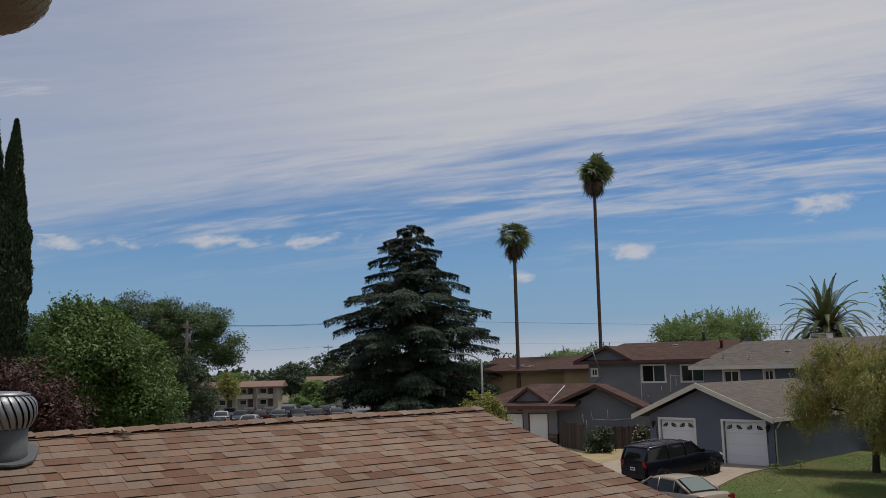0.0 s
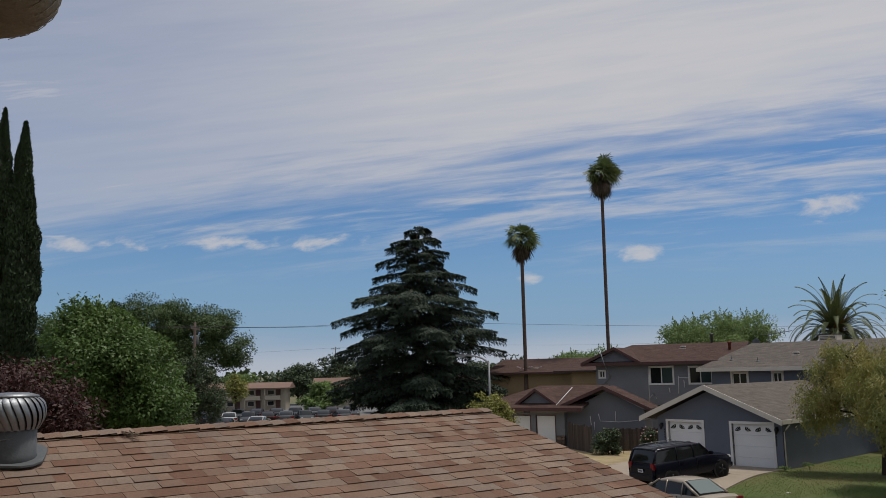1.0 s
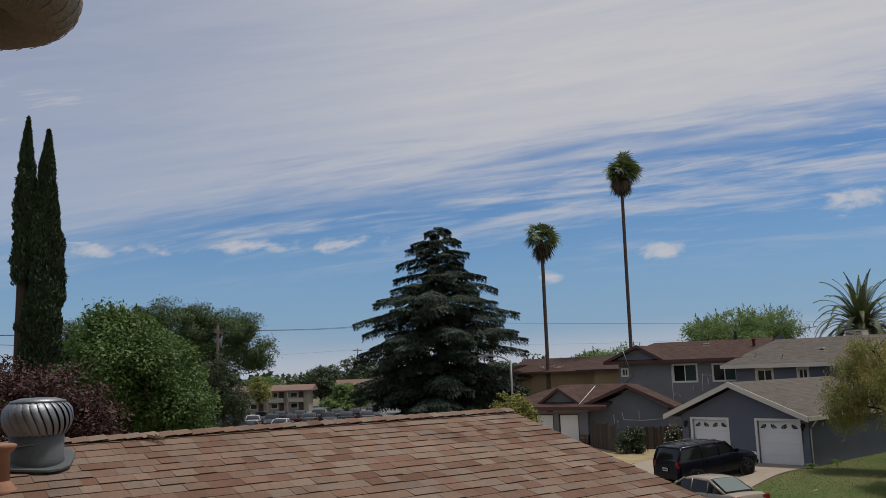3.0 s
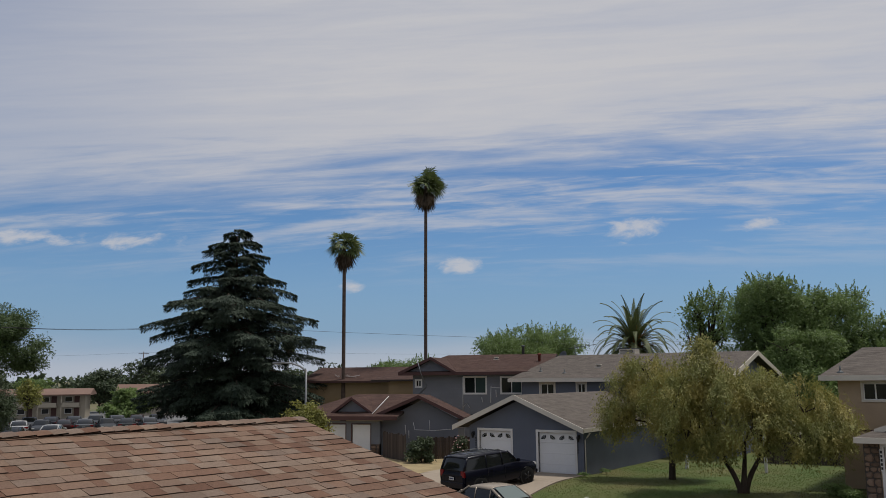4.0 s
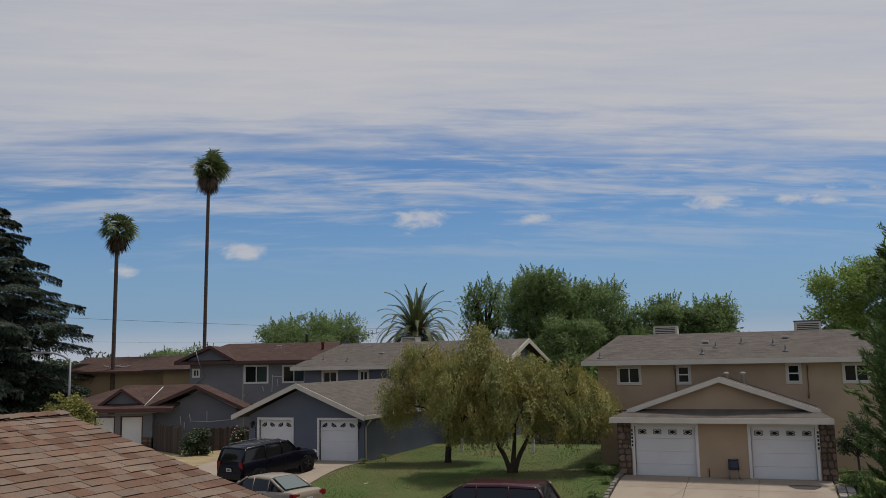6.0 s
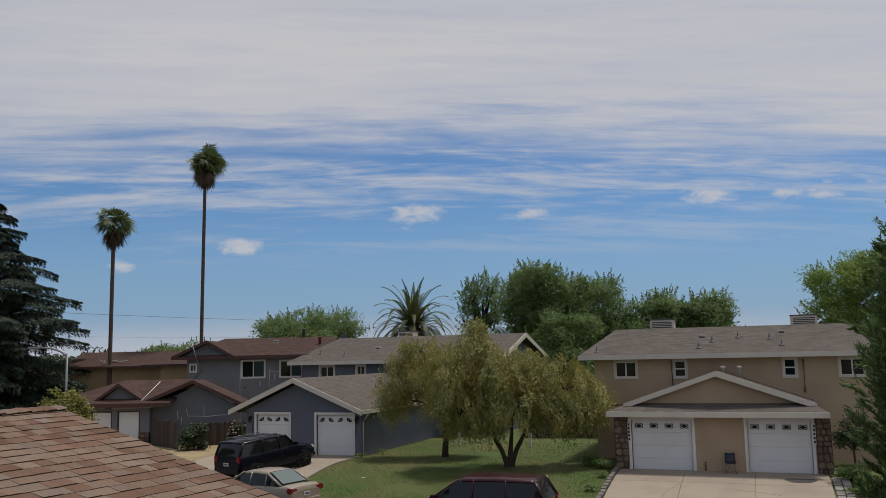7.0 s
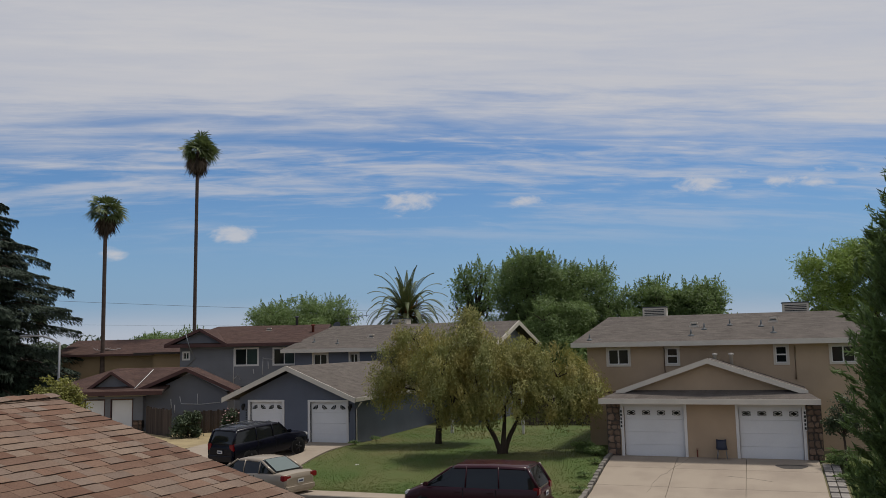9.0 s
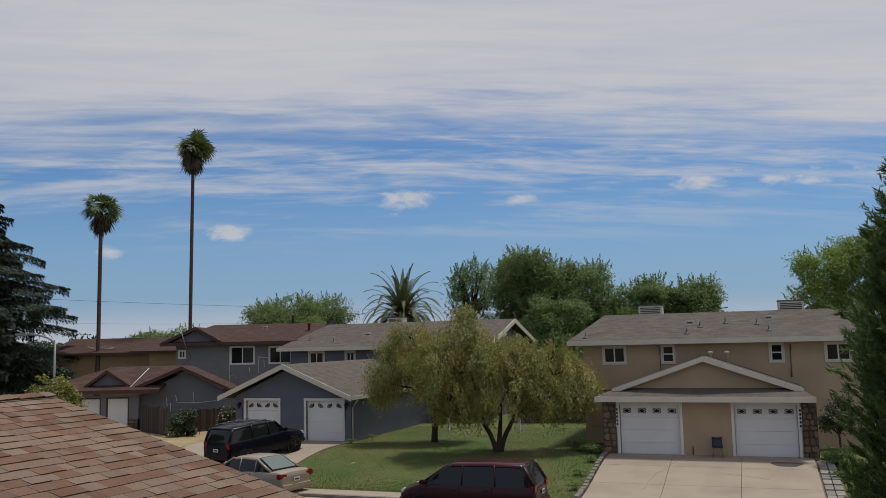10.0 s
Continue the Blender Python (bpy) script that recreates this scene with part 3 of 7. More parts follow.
for i in range(10):
    for k in range(2):
        n0 = 30.4 + 0.6 * i
        share("paver", pv, paving, pose(2.06 + 0.31 * k, n0, rise(n0) + 0.0 + 0.005 * ((i * 7 + k * 3) % 3), 4, 0, 0))
lot = part("parking_lot", boxes((-62, 40, -40, 40, -0.3, 0.10)), "lot", None)
lot.matrix_basis = pose(-82, 100, 0, 0, 0, 40)
tagged(lot, "worn grey asphalt car park of the apartments", "road", kind="structure")


# ---- houses ----
def wall(name, x0, x1, z0, z1, y0, th, holes, mat, parent, along="x"):
    """A wall with real openings (x0, x1, z0, z1)."""
    xs = sorted({x0, x1, *[h[0] for h in holes], *[h[1] for h in holes]})
    zs = sorted({z0, z1, *[h[2] for h in holes], *[h[3] for h in holes]})
    bm = bmesh.new()
    for a, b in zip(xs, xs[1:]):
        run = None
        for c, d in zip(zs, zs[1:]):
            inside = any(h[0] <= (a + b) / 2 <= h[1] and h[2] <= (c + d) / 2 <= h[3] for h in holes)
            if inside:
                run = None
                continue
            if along == "x":
                box(bm, a, b, y0, y0 + th, c, d)
            else:
                box(bm, y0, y0 + th, a, b, c, d)
    bmesh.ops.remove_doubles(bm, verts=bm.verts[:], dist=1e-4)
    return part(name, bm, mat, parent)


def window(x0, x1, z0, z1, y, parent, kind="slider", trim="white", tw=0.1, pane=("glass", "glass")):
    """A window in a wall whose face is at y; x0..z1 is its opening."""
    w = part("window", boxes((x0 - tw, x1 + tw, y - 0.035, y + 0.02, z1, z1 + tw), (x0 - tw, x1 + tw, y - 0.045, y + 0.02, z0 - tw, z0),
                             (x0 - tw, x0, y - 0.03, y + 0.02, z0, z1), (x1, x1 + tw, y - 0.03, y + 0.02, z0, z1)), trim, parent, trim + "-painted window surround")
    f = 0.045
    part("frame", boxes((x0, x1, y + 0.02, y + 0.07, z1 - f, z1), (x0, x1, y + 0.02, y + 0.07, z0, z0 + f), (x0, x0 + f, y + 0.02, y + 0.07, z0 + f, z1 - f), (x1 - f, x1, y + 0.02, y + 0.07, z0 + f, z1 - f)), "white", w)
    xm, zm = (x0 + x1) / 2, (z0 + z1) / 2
    if kind == "slider":
        part("mullion", boxes((xm - 0.03, xm + 0.03, y + 0.015, y + 0.08, z0 + f, z1 - f)), "white", w)
        halves = [(x0 + f, xm - 0.03, z0 + f, z1 - f), (xm + 0.03, x1 - f, z0 + f, z1 - f)]
    elif kind == "hung":
        part("mullion", boxes((x0 + f, x1 - f, y + 0.015, y + 0.08, zm - 0.03, zm + 0.03)), "white", w)
        halves = [(x0 + f, x1 - f, z0 + f, zm - 0.03), (x0 + f, x1 - f, zm + 0.03, z1 - f)]
    else:
        halves = [(x0 + f, x1 - f, z0 + f, z1 - f)]
    for i, (a, b, c, d) in enumerate(halves):
        part("pane", boxes((a, b, y + 0.045, y + 0.055, c, d)), pane[i % len(pane)], w)
    return w


def garage_door(x0, x1, z0, z1, y, parent, lights, trim="white"):
    """A sectional garage door with ribs and a row of lights, set back in its surround."""
    tw = 0.12
    part("door_surround", boxes((x0 - tw, x1 + tw, y - 0.04, y + 0.14, z1, z1 + tw), (x0 - tw, x0, y - 0.035, y + 0.14, z0, z1), (x1, x1 + tw, y - 0.035, y + 0.14, z0, z1)), trim, parent)
    door = part("garage_door", boxes((x0, x1, y + 0.16, y + 0.20, z0, z1)), "door_white", parent, "white sectional garage door with small decorative lights")
    h = (z1 - z0) / 4
    for k in range(4):
        part("panel", soft_box(x0 + 0.015, x1 - 0.015, y + 0.12, y + 0.165, z0 + k * h + 0.002, z0 + (k + 1) * h - 0.002, 0.006, 1), "door_white", door)
    zc, w = z1 - h * 0.5, (x1 - x0) / 4
    for k in range(4):
        xc = x0 + w * (k + 0.5)
        if lights == "diamond":
            part("light", boxes((xc - 0.17, xc + 0.17, y + 0.112, y + 0.122, zc - 0.10, zc + 0.10)), "glass", door, "dark pane with a white diamond insert")
            bm = bmesh.new()
            for sx in (-1, 1):
                for sz in (-1, 1):
                    tube(bm, [(xc + sx * 0.165, y + 0.106, zc), (xc, y + 0.106, zc + sz * 0.095)], 0.014, 4)
                    tube(bm, [(xc + sx * 0.165, y + 0.106, zc + sz * 0.095), (xc + sx * 0.07, y + 0.106, zc + sz * 0.04)], 0.011, 4)
            part("lattice", bm, "white", door)
        else:
            s = -1 if k % 2 == 0 else 1            # quarter fans, in pairs that lean together
            xa = xc - s * 0.15
            for j in range(4):
                a0, a1 = radians(6 + 21.5 * j), radians(6 + 21.5 * j + 16)
                bm = bmesh.new()
                pts = [(xa + s * r * math.cos(a), y + 0.105, zc - 0.11 + r * 0.75 * math.sin(a)) for r, a in ((0.09, a0), (0.31, a0), (0.31, a1), (0.09, a1))]
                prism(bm, pts, (0, 0.012, 0))
                part("light", bm, "glass", door)


def roof_slab(name, pts, mat, parent, th=0.14, label=""):
    """One plane of a roof, of real thickness, with shingle courses laid over it."""
    bm = bmesh.new()
    prism(bm, [Vector(p) - Vector((0, 0, th)) for p in pts], (0, 0, th))
    return part(name, bm, "under", parent, label)


def courses(pts_eave, pts_ridge, mat, parent, expo=0.16, tab=0.45, seed=0, lift=0.007):
    """Shingle courses between an eave line and a ridge line, joined into one part."""
    rg = random.Random(seed)
    e0, e1, r0, r1 = (Vector(p) for p in (*pts_eave, *pts_ridge))
    slope = ((r0 + r1) / 2 - (e0 + e1) / 2).length
    nrow = max(2, int(slope / expo))
    nrm = (e1 - e0).cross(r0 - e0 if (r0 - e0).length > 0.1 else r1 - e0).normalized()
    if nrm.z < 0:
        nrm = -nrm
    V, F = [], []
    for i in range(nrow):
        t0, t1 = i / nrow, min(1.0, (i + 1.15) / nrow)
        a, b, c, d = e0.lerp(r0, t0), e1.lerp(r1, t0), e1.lerp(r1, t1), e0.lerp(r0, t1)
        L = (b - a).length
        k = max(1, int(L / tab))
        off = rg.random()
        cuts = [0.0] + sorted(min(0.999, max(0.001, (j + off + rg.uniform(-0.15, 0.15)) / k)) for j in range(k)) + [1.0]
        for s0, s1 in zip(cuts, cuts[1:]):
            h = lift * rg.uniform(0.75, 1.5)
            p = [a.lerp(b, s0) + nrm * h, a.lerp(b, s1) + nrm * h, d.lerp(c, s1) + nrm * 0.004, d.lerp(c, s0) + nrm * 0.004]
            q = [a.lerp(b, s0) - nrm * 0.01, a.lerp(b, s1) - nrm * 0.01]
            m = len(V)
            V += p + q
            F += [(m, m + 1, m + 2, m + 3), (m + 4, m + 5, m + 1, m)]
    me = bpy.data.meshes.new("shingles")
    me.from_pydata(V, [], F)
    me.materials.append(M[mat])
    ob = new("shingles", me)
    ob.parent = parent
    ob["kind"] = "stuff"
    return ob


def fascia(bm, a, b, depth=0.2, th=0.05):
    """A board below the roof's edge from a to b."""
    a, b = Vector(a), Vector(b)
    side = (b - a).cross(Vector((0, 0, 1))).normalized() * th * 0.5
    pts = [a - side, a + side, b + side, b - side]
    vs = [bm.verts.new(p + Vector((0, 0, dz))) for dz in (0.02, -depth) for p in pts]
    for f in ((0, 1, 2, 3), (7, 6, 5, 4), (0, 4, 5, 1), (1, 5, 6, 2), (2, 6, 7, 3), (3, 7, 4, 0)):
        bm.faces.new([vs[i] for i in f])
    bmesh.ops.recalc_face_normals(bm, faces=bm.faces[:])


def roof_plane(eave, ridge, mat, parent, seed=0, th=0.14):
    pts = [*eave, ridge[1], ridge[0]]
    if (Vector(ridge[0]) - Vector(ridge[1])).length < 0.02:
        pts = [*eave, ridge[0]]
    roof = roof_slab("roof", pts, mat, parent, th)
    courses(eave, ridge, mat, roof, seed=seed)
    return roof


def roof_vent(x, y, z, parent, kind, slope=0.33):
    """Small roof outlets: a flat hood, a pipe with its collar, a square cooler curb."""
    if kind == "hood":
        v = part("roof_vent", boxes((x - 0.22, x + 0.22, y - 0.2, y + 0.2, z - 0.05, z + 0.02)), "cream", parent, "low pale sheet-metal roof vent")
        part("cap", soft_box(x - 0.17, x + 0.17, y - 0.16, y + 0.16, z + 0.10, z + 0.19, 0.02), "cream", v)
        part("neck", boxes((x - 0.12, x + 0.12, y - 0.1, y + 0.1, z, z + 0.12)), "galv_dull", v)
    elif kind == "pipe":
        v = part("roof_pipe", bmesh.new(), "white", parent, "white plumbing pipe with a flashing collar")
        bm = bmesh.new()
        lathe(bm, [(0.17, -0.04), (0.16, 0.0), (0.06, 0.06), (0.045, 0.08)], 12, (x, y, z))
        part("collar", bm, "galv_dull", v)
        bm = bmesh.new()
        tube(bm, [(x, y, z - 0.1), (x, y, z + 0.28)], 0.035, 8)
        part("pipe", bm, "galv_dull", v)
    elif kind == "cooler":
        v = part("roof_cooler", soft_box(x - 0.6, x + 0.6, y - 0.45, y + 0.45, z - 0.3, z + 0.38, 0.03), "cream", parent, "boxy beige rooftop cooling unit")
        part("lid", soft_box(x - 0.63, x + 0.63, y - 0.48, y + 0.48, z + 0.38, z + 0.43, 0.01), "galv_dull", v)
        for i in range(5):
            part("louvre", boxes((x - 0.5, x + 0.5, y - 0.465, y - 0.45, z - 0.1 + 0.085 * i, z - 0.06 + 0.085 * i)), "black", v)


def stone_pier(x0, x1, y, z0, z1, parent, seed):
    """A pier faced with rubble stones in dark mortar."""
    p = part("stone_pier", boxes((x0, x1, y - 0.05, y + 0.25, z0, z1)), "mortar", parent, "rubble stone facing in brown tones")
    rg = random.Random(seed)
    z, row = z0 + 0.02, 0
    while z < z1 - 0.05:
        h = min(rg.uniform(0.18, 0.32), z1 - z)
        x = x0 + 0.01
        while x < x1 - 0.03:
            w = min(rg.uniform(0.16, 0.38), x1 - x)
            if x1 - x - w < 0.1:
                w = x1 - x
            k = 7
            pts = []
            for i in range(k):
                a = 2 * math.pi * i / k + rg.uniform(-0.25, 0.25)
                s = 1 / max(abs(math.cos(a)), abs(math.sin(a)), 0.72)
                pts.append((x + w / 2 + math.cos(a) * s * (w / 2 - 0.014), y - 0.05, z + h / 2 + math.sin(a) * s * (h / 2 - 0.014)))
            bm = bmesh.new()
            a = [bm.verts.new(q) for q in pts]
            dep = rg.uniform(0.03, 0.07)
            c = Vector((x + w / 2, 0, z + h / 2))
            b = [bm.verts.new((c.x + (q[0] - c.x) * 0.78, y - 0.05 - dep, c.z + (q[2] - c.z) * 0.78)) for q in pts]
            bm.faces.new(b)
            for i in range(k):
                bm.faces.new((a[i], a[(i + 1) % k], b[(i + 1) % k], b[i]))
            bmesh.ops.recalc_face_normals(bm, faces=bm.faces[:])
            part("stone", bm, "stone", p)
            x += w
        z += h
        row += 1


# tan duplex
TN, TF = 37.2, 0.80
tan = thing("duplex_house", STREET, "two-storey tan stucco duplex with grey-brown shingle roofs and white garage doors", "house")
D1, D2, DT = (-5.60, -3.10), (-0.92, 1.50), TF + 2.13
wall("wall", -6.3, 2.2, TF - 0.5, 3.15, TN, 0.16, [(D1[0], D1[1], TF, DT), (D2[0], D2[1], TF, DT)], "stucco_tan", tan)
for d in (D1, D2):
    garage_door(d[0], d[1], TF, DT, TN, tan, "diamond")
part("floor_slab", boxes((-6.3, 2.2, TN, TN + 4.0, TF - 0.4, TF)), "concrete", tan)
part("side_wall", boxes((-6.3, -6.14, TN + 0.16, TN + 3.6, TF - 0.5, 3.15)), "stucco_tan", tan)
part("side_wall", boxes((2.04, 2.2, TN + 0.16, TN + 3.6, TF - 0.5, 3.15)), "stucco_tan", tan)
stone_pier(-6.32, -5.76, TN, TF - 0.3, 3.1, tan, 1)
stone_pier(1.66, 2.22, TN, TF - 0.3, 3.1, tan, 2)
# pent roof over the doors, then the low gable behind it
bm = bmesh.new()
fascia(bm, (-6.55, TN - 0.62, 3.28), (2.2, TN - 0.62, 3.28), 0.2)
part("fascia", bm, "cream", tan)
roof_plane([(-6.55, TN - 0.62, 3.28), (2.2, TN - 0.62, 3.28)], [(-5.7, TN + 0.55, 3.62), (1.6, TN + 0.55, 3.62)], "grey_roof", tan, 1)
bm = bmesh.new()
prism(bm, [(-5.45, TN + 0.45, 3.55), (1.35, TN + 0.45, 3.55), (-2.05, TN + 0.45, 4.72)], (0, 0.12, 0))
part("gable_wall", bm, "stucco_tan", tan)
for s in (-1, 1):
    xe = -2.05 + s * 3.85
    roof_plane([(xe, TN + 0.15, 3.56), (xe, TN + 3.65, 3.56)], [(-2.05, TN + 0.15, 4.90), (-2.05, TN + 3.65, 4.90)], "grey_roof", tan, 3 + s)
    bm = bmesh.new()
    fascia(bm, (xe, TN + 0.12, 3.58), (-2.05, TN + 0.12, 4.92), 0.2)
    part("rake_board", bm, "cream", tan)
for x in (-1.85, -1.15):
    bm = bmesh.new()
    lathe(bm, [(0.075, 4.3), (0.075, 5.0), (0.12, 5.01), (0.12, 5.08), (0.04, 5.11)], 12, (x, TN + 2.9, 0))
    part("flue", bm, "cream", tan, "tan-painted metal flue with a cap")
# upper storey
UN_ = TN + 3.6
WIN = [(-6.75, -5.78, 4.62, 5.34, "slider"), (-4.02, -3.52, 4.62, 5.36, "hung"), (0.72, 1.20, 4.62, 5.36, "hung"), (3.0, 3.95, 4.62, 5.34, "slider")]
wall("wall", -7.75, 3.65 + 0.75, TF - 0.3, 5.62, UN_, 0.16, [w[:4] for w in WIN], "tan", tan)
for w in WIN:
    window(*w[:4], UN_, tan, w[4], "cream", 0.09, ("glass", "glass"))
# added near-black sheet behind the panes, in place of the rooms' darkness
part("room_wall", boxes((-7.6, 4.25, UN_ + 0.8, UN_ + 0.9, 3.0, 5.6)), "inside_shade", tan)
part("side_wall", boxes((-7.75, -7.59, UN_ + 0.16, UN_ + 8, TF - 0.3, 5.62)), "tan", tan)
part("side_wall", boxes((4.24, 4.40, UN_ + 0.16, UN_ + 8, TF - 0.3, 5.62)), "tan", tan)
part("back_wall", boxes((-7.59, 4.24, UN_ + 7.84, UN_ + 8, TF - 0.3, 5.62)), "tan", tan)
part("band_board", boxes((-7.77, -5.9, UN_ - 0.02, UN_ + 0.0, 3.28, 3.36)), "maroon_trim", tan)
e, r = 5.66, 6.98
bm = bmesh.new()
fascia(bm, (-8.4, UN_ - 0.6, e), (5.05, UN_ - 0.6, e), 0.2)
fascia(bm, (-8.4, UN_ - 0.6, e), (-8.4, UN_ + 8.6, e), 0.2)
part("fascia", bm, "cream", tan)
part("soffit", boxes((-8.38, 5.03, UN_ - 0.57, UN_, e - 0.19, e - 0.16)), "cream", tan)
roof_plane([(-8.4, UN_ - 0.6, e), (5.05, UN_ - 0.6, e)], [(-7.3, UN_ + 4.0, r), (3.95, UN_ + 4.0, r)], "grey_roof", tan, 7)
roof_plane([(5.05, UN_ + 8.6, e), (-8.4, UN_ + 8.6, e)], [(3.95, UN_ + 4.0, r), (-7.3, UN_ + 4.0, r)], "grey_roof", tan, 8)
roof_plane([(-8.4, UN_ + 8.6, e), (-8.4, UN_ - 0.6, e)], [(-7.3, UN_ + 4.0, r), (-7.3, UN_ + 4.0, r)], "grey_roof", tan, 9)
roof_plane([(5.05, UN_ - 0.6, e), (5.05, UN_ + 8.6, e)], [(3.95, UN_ + 4.0, r), (3.95, UN_ + 4.0, r)], "grey_roof", tan, 10)


def on_tan(x, f):
    """A spot on the tan house's front roof plane, f of the way up."""
    return x, UN_ - 0.6 + 4.6 * f, e + (r - e) * f


for x, f, k in ((-2.85, 0.55, "hood"), (-2.35, 0.42, "pipe"), (-2.9, 0.2, "pipe"), (-1.2, 0.55, "pipe"), (0.2, 0.48, "pipe"), (0.75, 0.66, "hood"), (0.7, 0.24, "pipe"), (-7.6, 0.12, "pipe")):
    roof_vent(*on_tan(x, f), tan, k)
roof_vent(-4.95, UN_ + 4.6, r + 0.06, tan, "cooler")
roof_vent(1.85, UN_ + 4.6, r + 0.06, tan, "cooler")
for x in (-4.15, 1.5):
    bm = bmesh.new()
    tube(bm, [(x, UN_ - 0.58, 5.45), (x + 0.02, UN_ - 0.08, 5.3), (x + 0.02, UN_ - 0.06, 3.9)], 0.04, 6)
    part("downpipe", bm, "stucco_tan", tan)
for x, s in ((-5.70, -1), (1.60, 1)):
    plq = part("number_board", boxes((x - 0.05, x + 0.05, TN - 0.06, TN - 0.036, 2.0, 2.85)), "white", tan)
    for i in range(5):
        part("bar", boxes((x - 0.035, x + 0.035, TN - 0.068, TN - 0.061, 2.06 + 0.155 * i, 2.16 + 0.155 * i)), "black", plq)

# blue-grey house: front garage with a gable, main house behind
GN, GF = 39.3, 0.74
gg = thing("duplex_house", STREET, "two-storey blue-grey duplex with white trim and a gabled double garage", "house")
E1, E2, ET = (-25.75, -23.75), (-22.10, -19.98), GF + 2.16
wall("wall", -26.4, -19.5, GF - 0.5, 3.0, GN, 0.16, [(E1[0], E1[1], GF, ET), (E2[0], E2[1], GF, ET)], "blue_grey", gg)
for d in (E1, E2):
    garage_door(d[0], d[1], GF, ET, GN, gg, "fan")
bm = bmesh.new()
prism(bm, [(-26.4, GN, 3.0), (-19.5, GN, 3.0), (-19.5, GN, 3.12), (-23.1, GN, 4.58), (-26.4, GN, 3.14)], (0, 0.16, 0))
part("gable_wall", bm, "blue_grey", gg)
part("floor_slab", boxes((-26.4, -19.5, GN, GN + 11.6, GF - 0.4, GF)), "concrete", gg)
wall("side_wall", GN + 0.16, GN + 11.7, GF - 0.6, 3.0, -19.66, 0.16, [], "blue_grey", gg, "y")
part("side_wall", boxes((-26.4, -26.24, GN + 0.16, GN + 11.7, GF - 0.5, 3.0)), "blue_grey", gg)
PX, PZ, EZ = -23.2, 4.80, 3.14
for s, xe in ((-1, -27.15), (1, -19.2)):
    roof_plane([(xe, GN - 0.55, EZ), (xe, GN + 11.7, EZ)], [(PX, GN - 0.55, PZ), (PX, GN + 11.7, PZ)], "grey_roof", gg, 20 + s)
    bm = bmesh.new()
    fascia(bm, (xe, GN - 0.58, EZ), (PX, GN - 0.58, PZ), 0.24)
    part("rake_board", bm, "cream", gg)
    bm = bmesh.new()
    fascia(bm, (xe, GN - 0.55, EZ), (xe, GN + 11.6, EZ), 0.18)
    part("fascia", bm, "cream", gg)
bm = bmesh.new()
tube(bm, [(-19.2, GN + 0.15, 2.92), (-19.35, GN + 0.12, 2.7), (-19.46, GN + 0.1, 2.55), (-19.46, GN + 0.1, 0.9)], 0.04, 6)
part("downpipe", bm, "cream", gg)
for x in (-26.1, -19.72):
    lamp = part("wall_lamp", soft_box(x - 0.05, x + 0.05, GN - 0.05, GN, 2.62, 2.82, 0.01), "black", gg, "black lantern wall lamp by the garage")
    bm = bmesh.new()
    lathe(bm, [(0.05, 2.48), (0.09, 2.66), (0.10, 2.70), (0.03, 2.80)], 8, (x, GN - 0.16, 0))
    part("lantern", bm, "black", lamp)
    bm = bmesh.new()
    tube(bm, [(x, GN - 0.02, 2.74), (x, GN - 0.16, 2.82), (x, GN - 0.16, 2.76)], 0.012, 5)
    part("bracket", bm, "black", lamp)
for x in (-25.98, -19.82):
    plq = part("number_board", boxes((x - 0.03, x + 0.03, GN - 0.012, GN - 0.004, 1.9, 2.5)), "blue_grey", gg)
    for i in range(5):
        part("bar", boxes((x - 0.03, x + 0.03, GN - 0.02, GN - 0.013, 1.9 + 0.13 * i, 1.99 + 0.13 * i)), "black", plq)
MN = 51.0
GW = [(-28.37, -27.37, 4.50, 5.25, "slider"), (-25.60, -25.05, 4.50, 5.25, "slider"), (-19.47, -18.36, 4.25, 5.25, "slider")]
wall("wall", -29.86, -16.04, GF - 0.3, 5.47, MN, 0.16, [w[:4] for w in GW], "blue_grey", gg)
for w in GW:
    window(*w[:4], MN, gg, w[4], "cream", 0.13)
# added sheet, coloured near-black as the unlit rooms
part("room_wall", boxes((-29.6, -16.4, MN + 0.8, MN + 0.9, 3.0, 5.4)), "inside_shade", gg)
part("side_wall", boxes((-29.86, -29.70, MN + 0.16, MN + 11, GF - 0.3, 5.47)), "blue_grey", gg)
wall("side_wall", MN + 0.16, MN + 11.0, GF - 0.3, 5.47, -16.20, 0.16, [(MN + 2.2, MN + 3.3, 1.6, 2.8)], "blue_grey", gg, "y")
part("back_wall", boxes((-29.70, -16.20, MN + 10.84, MN + 11.0, GF - 0.3, 5.47)), "blue_grey", gg)
ME, MR, MM = 5.60, 7.26, MN + 5.42
for y0, s in ((MN - 0.66, 0), (MN + 11.7, 1)):
    ev = [(-30.58, y0, ME), (-15.37, y0, ME)]
    rd = [(-29.75, MM, MR), (-15.37, MM, MR)]
    if s:
        ev, rd = ev[::-1], rd[::-1]
    roof_plane(ev, rd, "grey_roof", gg, 30 + s)
    bm = bmesh.new()
    fascia(bm, (-30.58, y0, ME), (-15.37, y0, ME), 0.22)
    part("fascia", bm, "cream", gg)
    bm = bmesh.new()
    fascia(bm, (-15.35, y0, ME), (-15.35, MM, MR), 0.28)
    part("rake_board", bm, "cream", gg)
roof_plane([(-30.58, MN + 11.7, ME), (-30.58, MN - 0.66, ME)], [(-29.75, MM, MR), (-29.75, MM, MR)], "grey_roof", gg, 33)
bm = bmesh.new()
prism(bm, [(-16.20, MN, 5.47), (-16.20, MN + 11, 5.47), (-16.20, MM, 7.07)], (0.16, 0, 0))
part("gable_wall", bm, "blue_grey", gg)
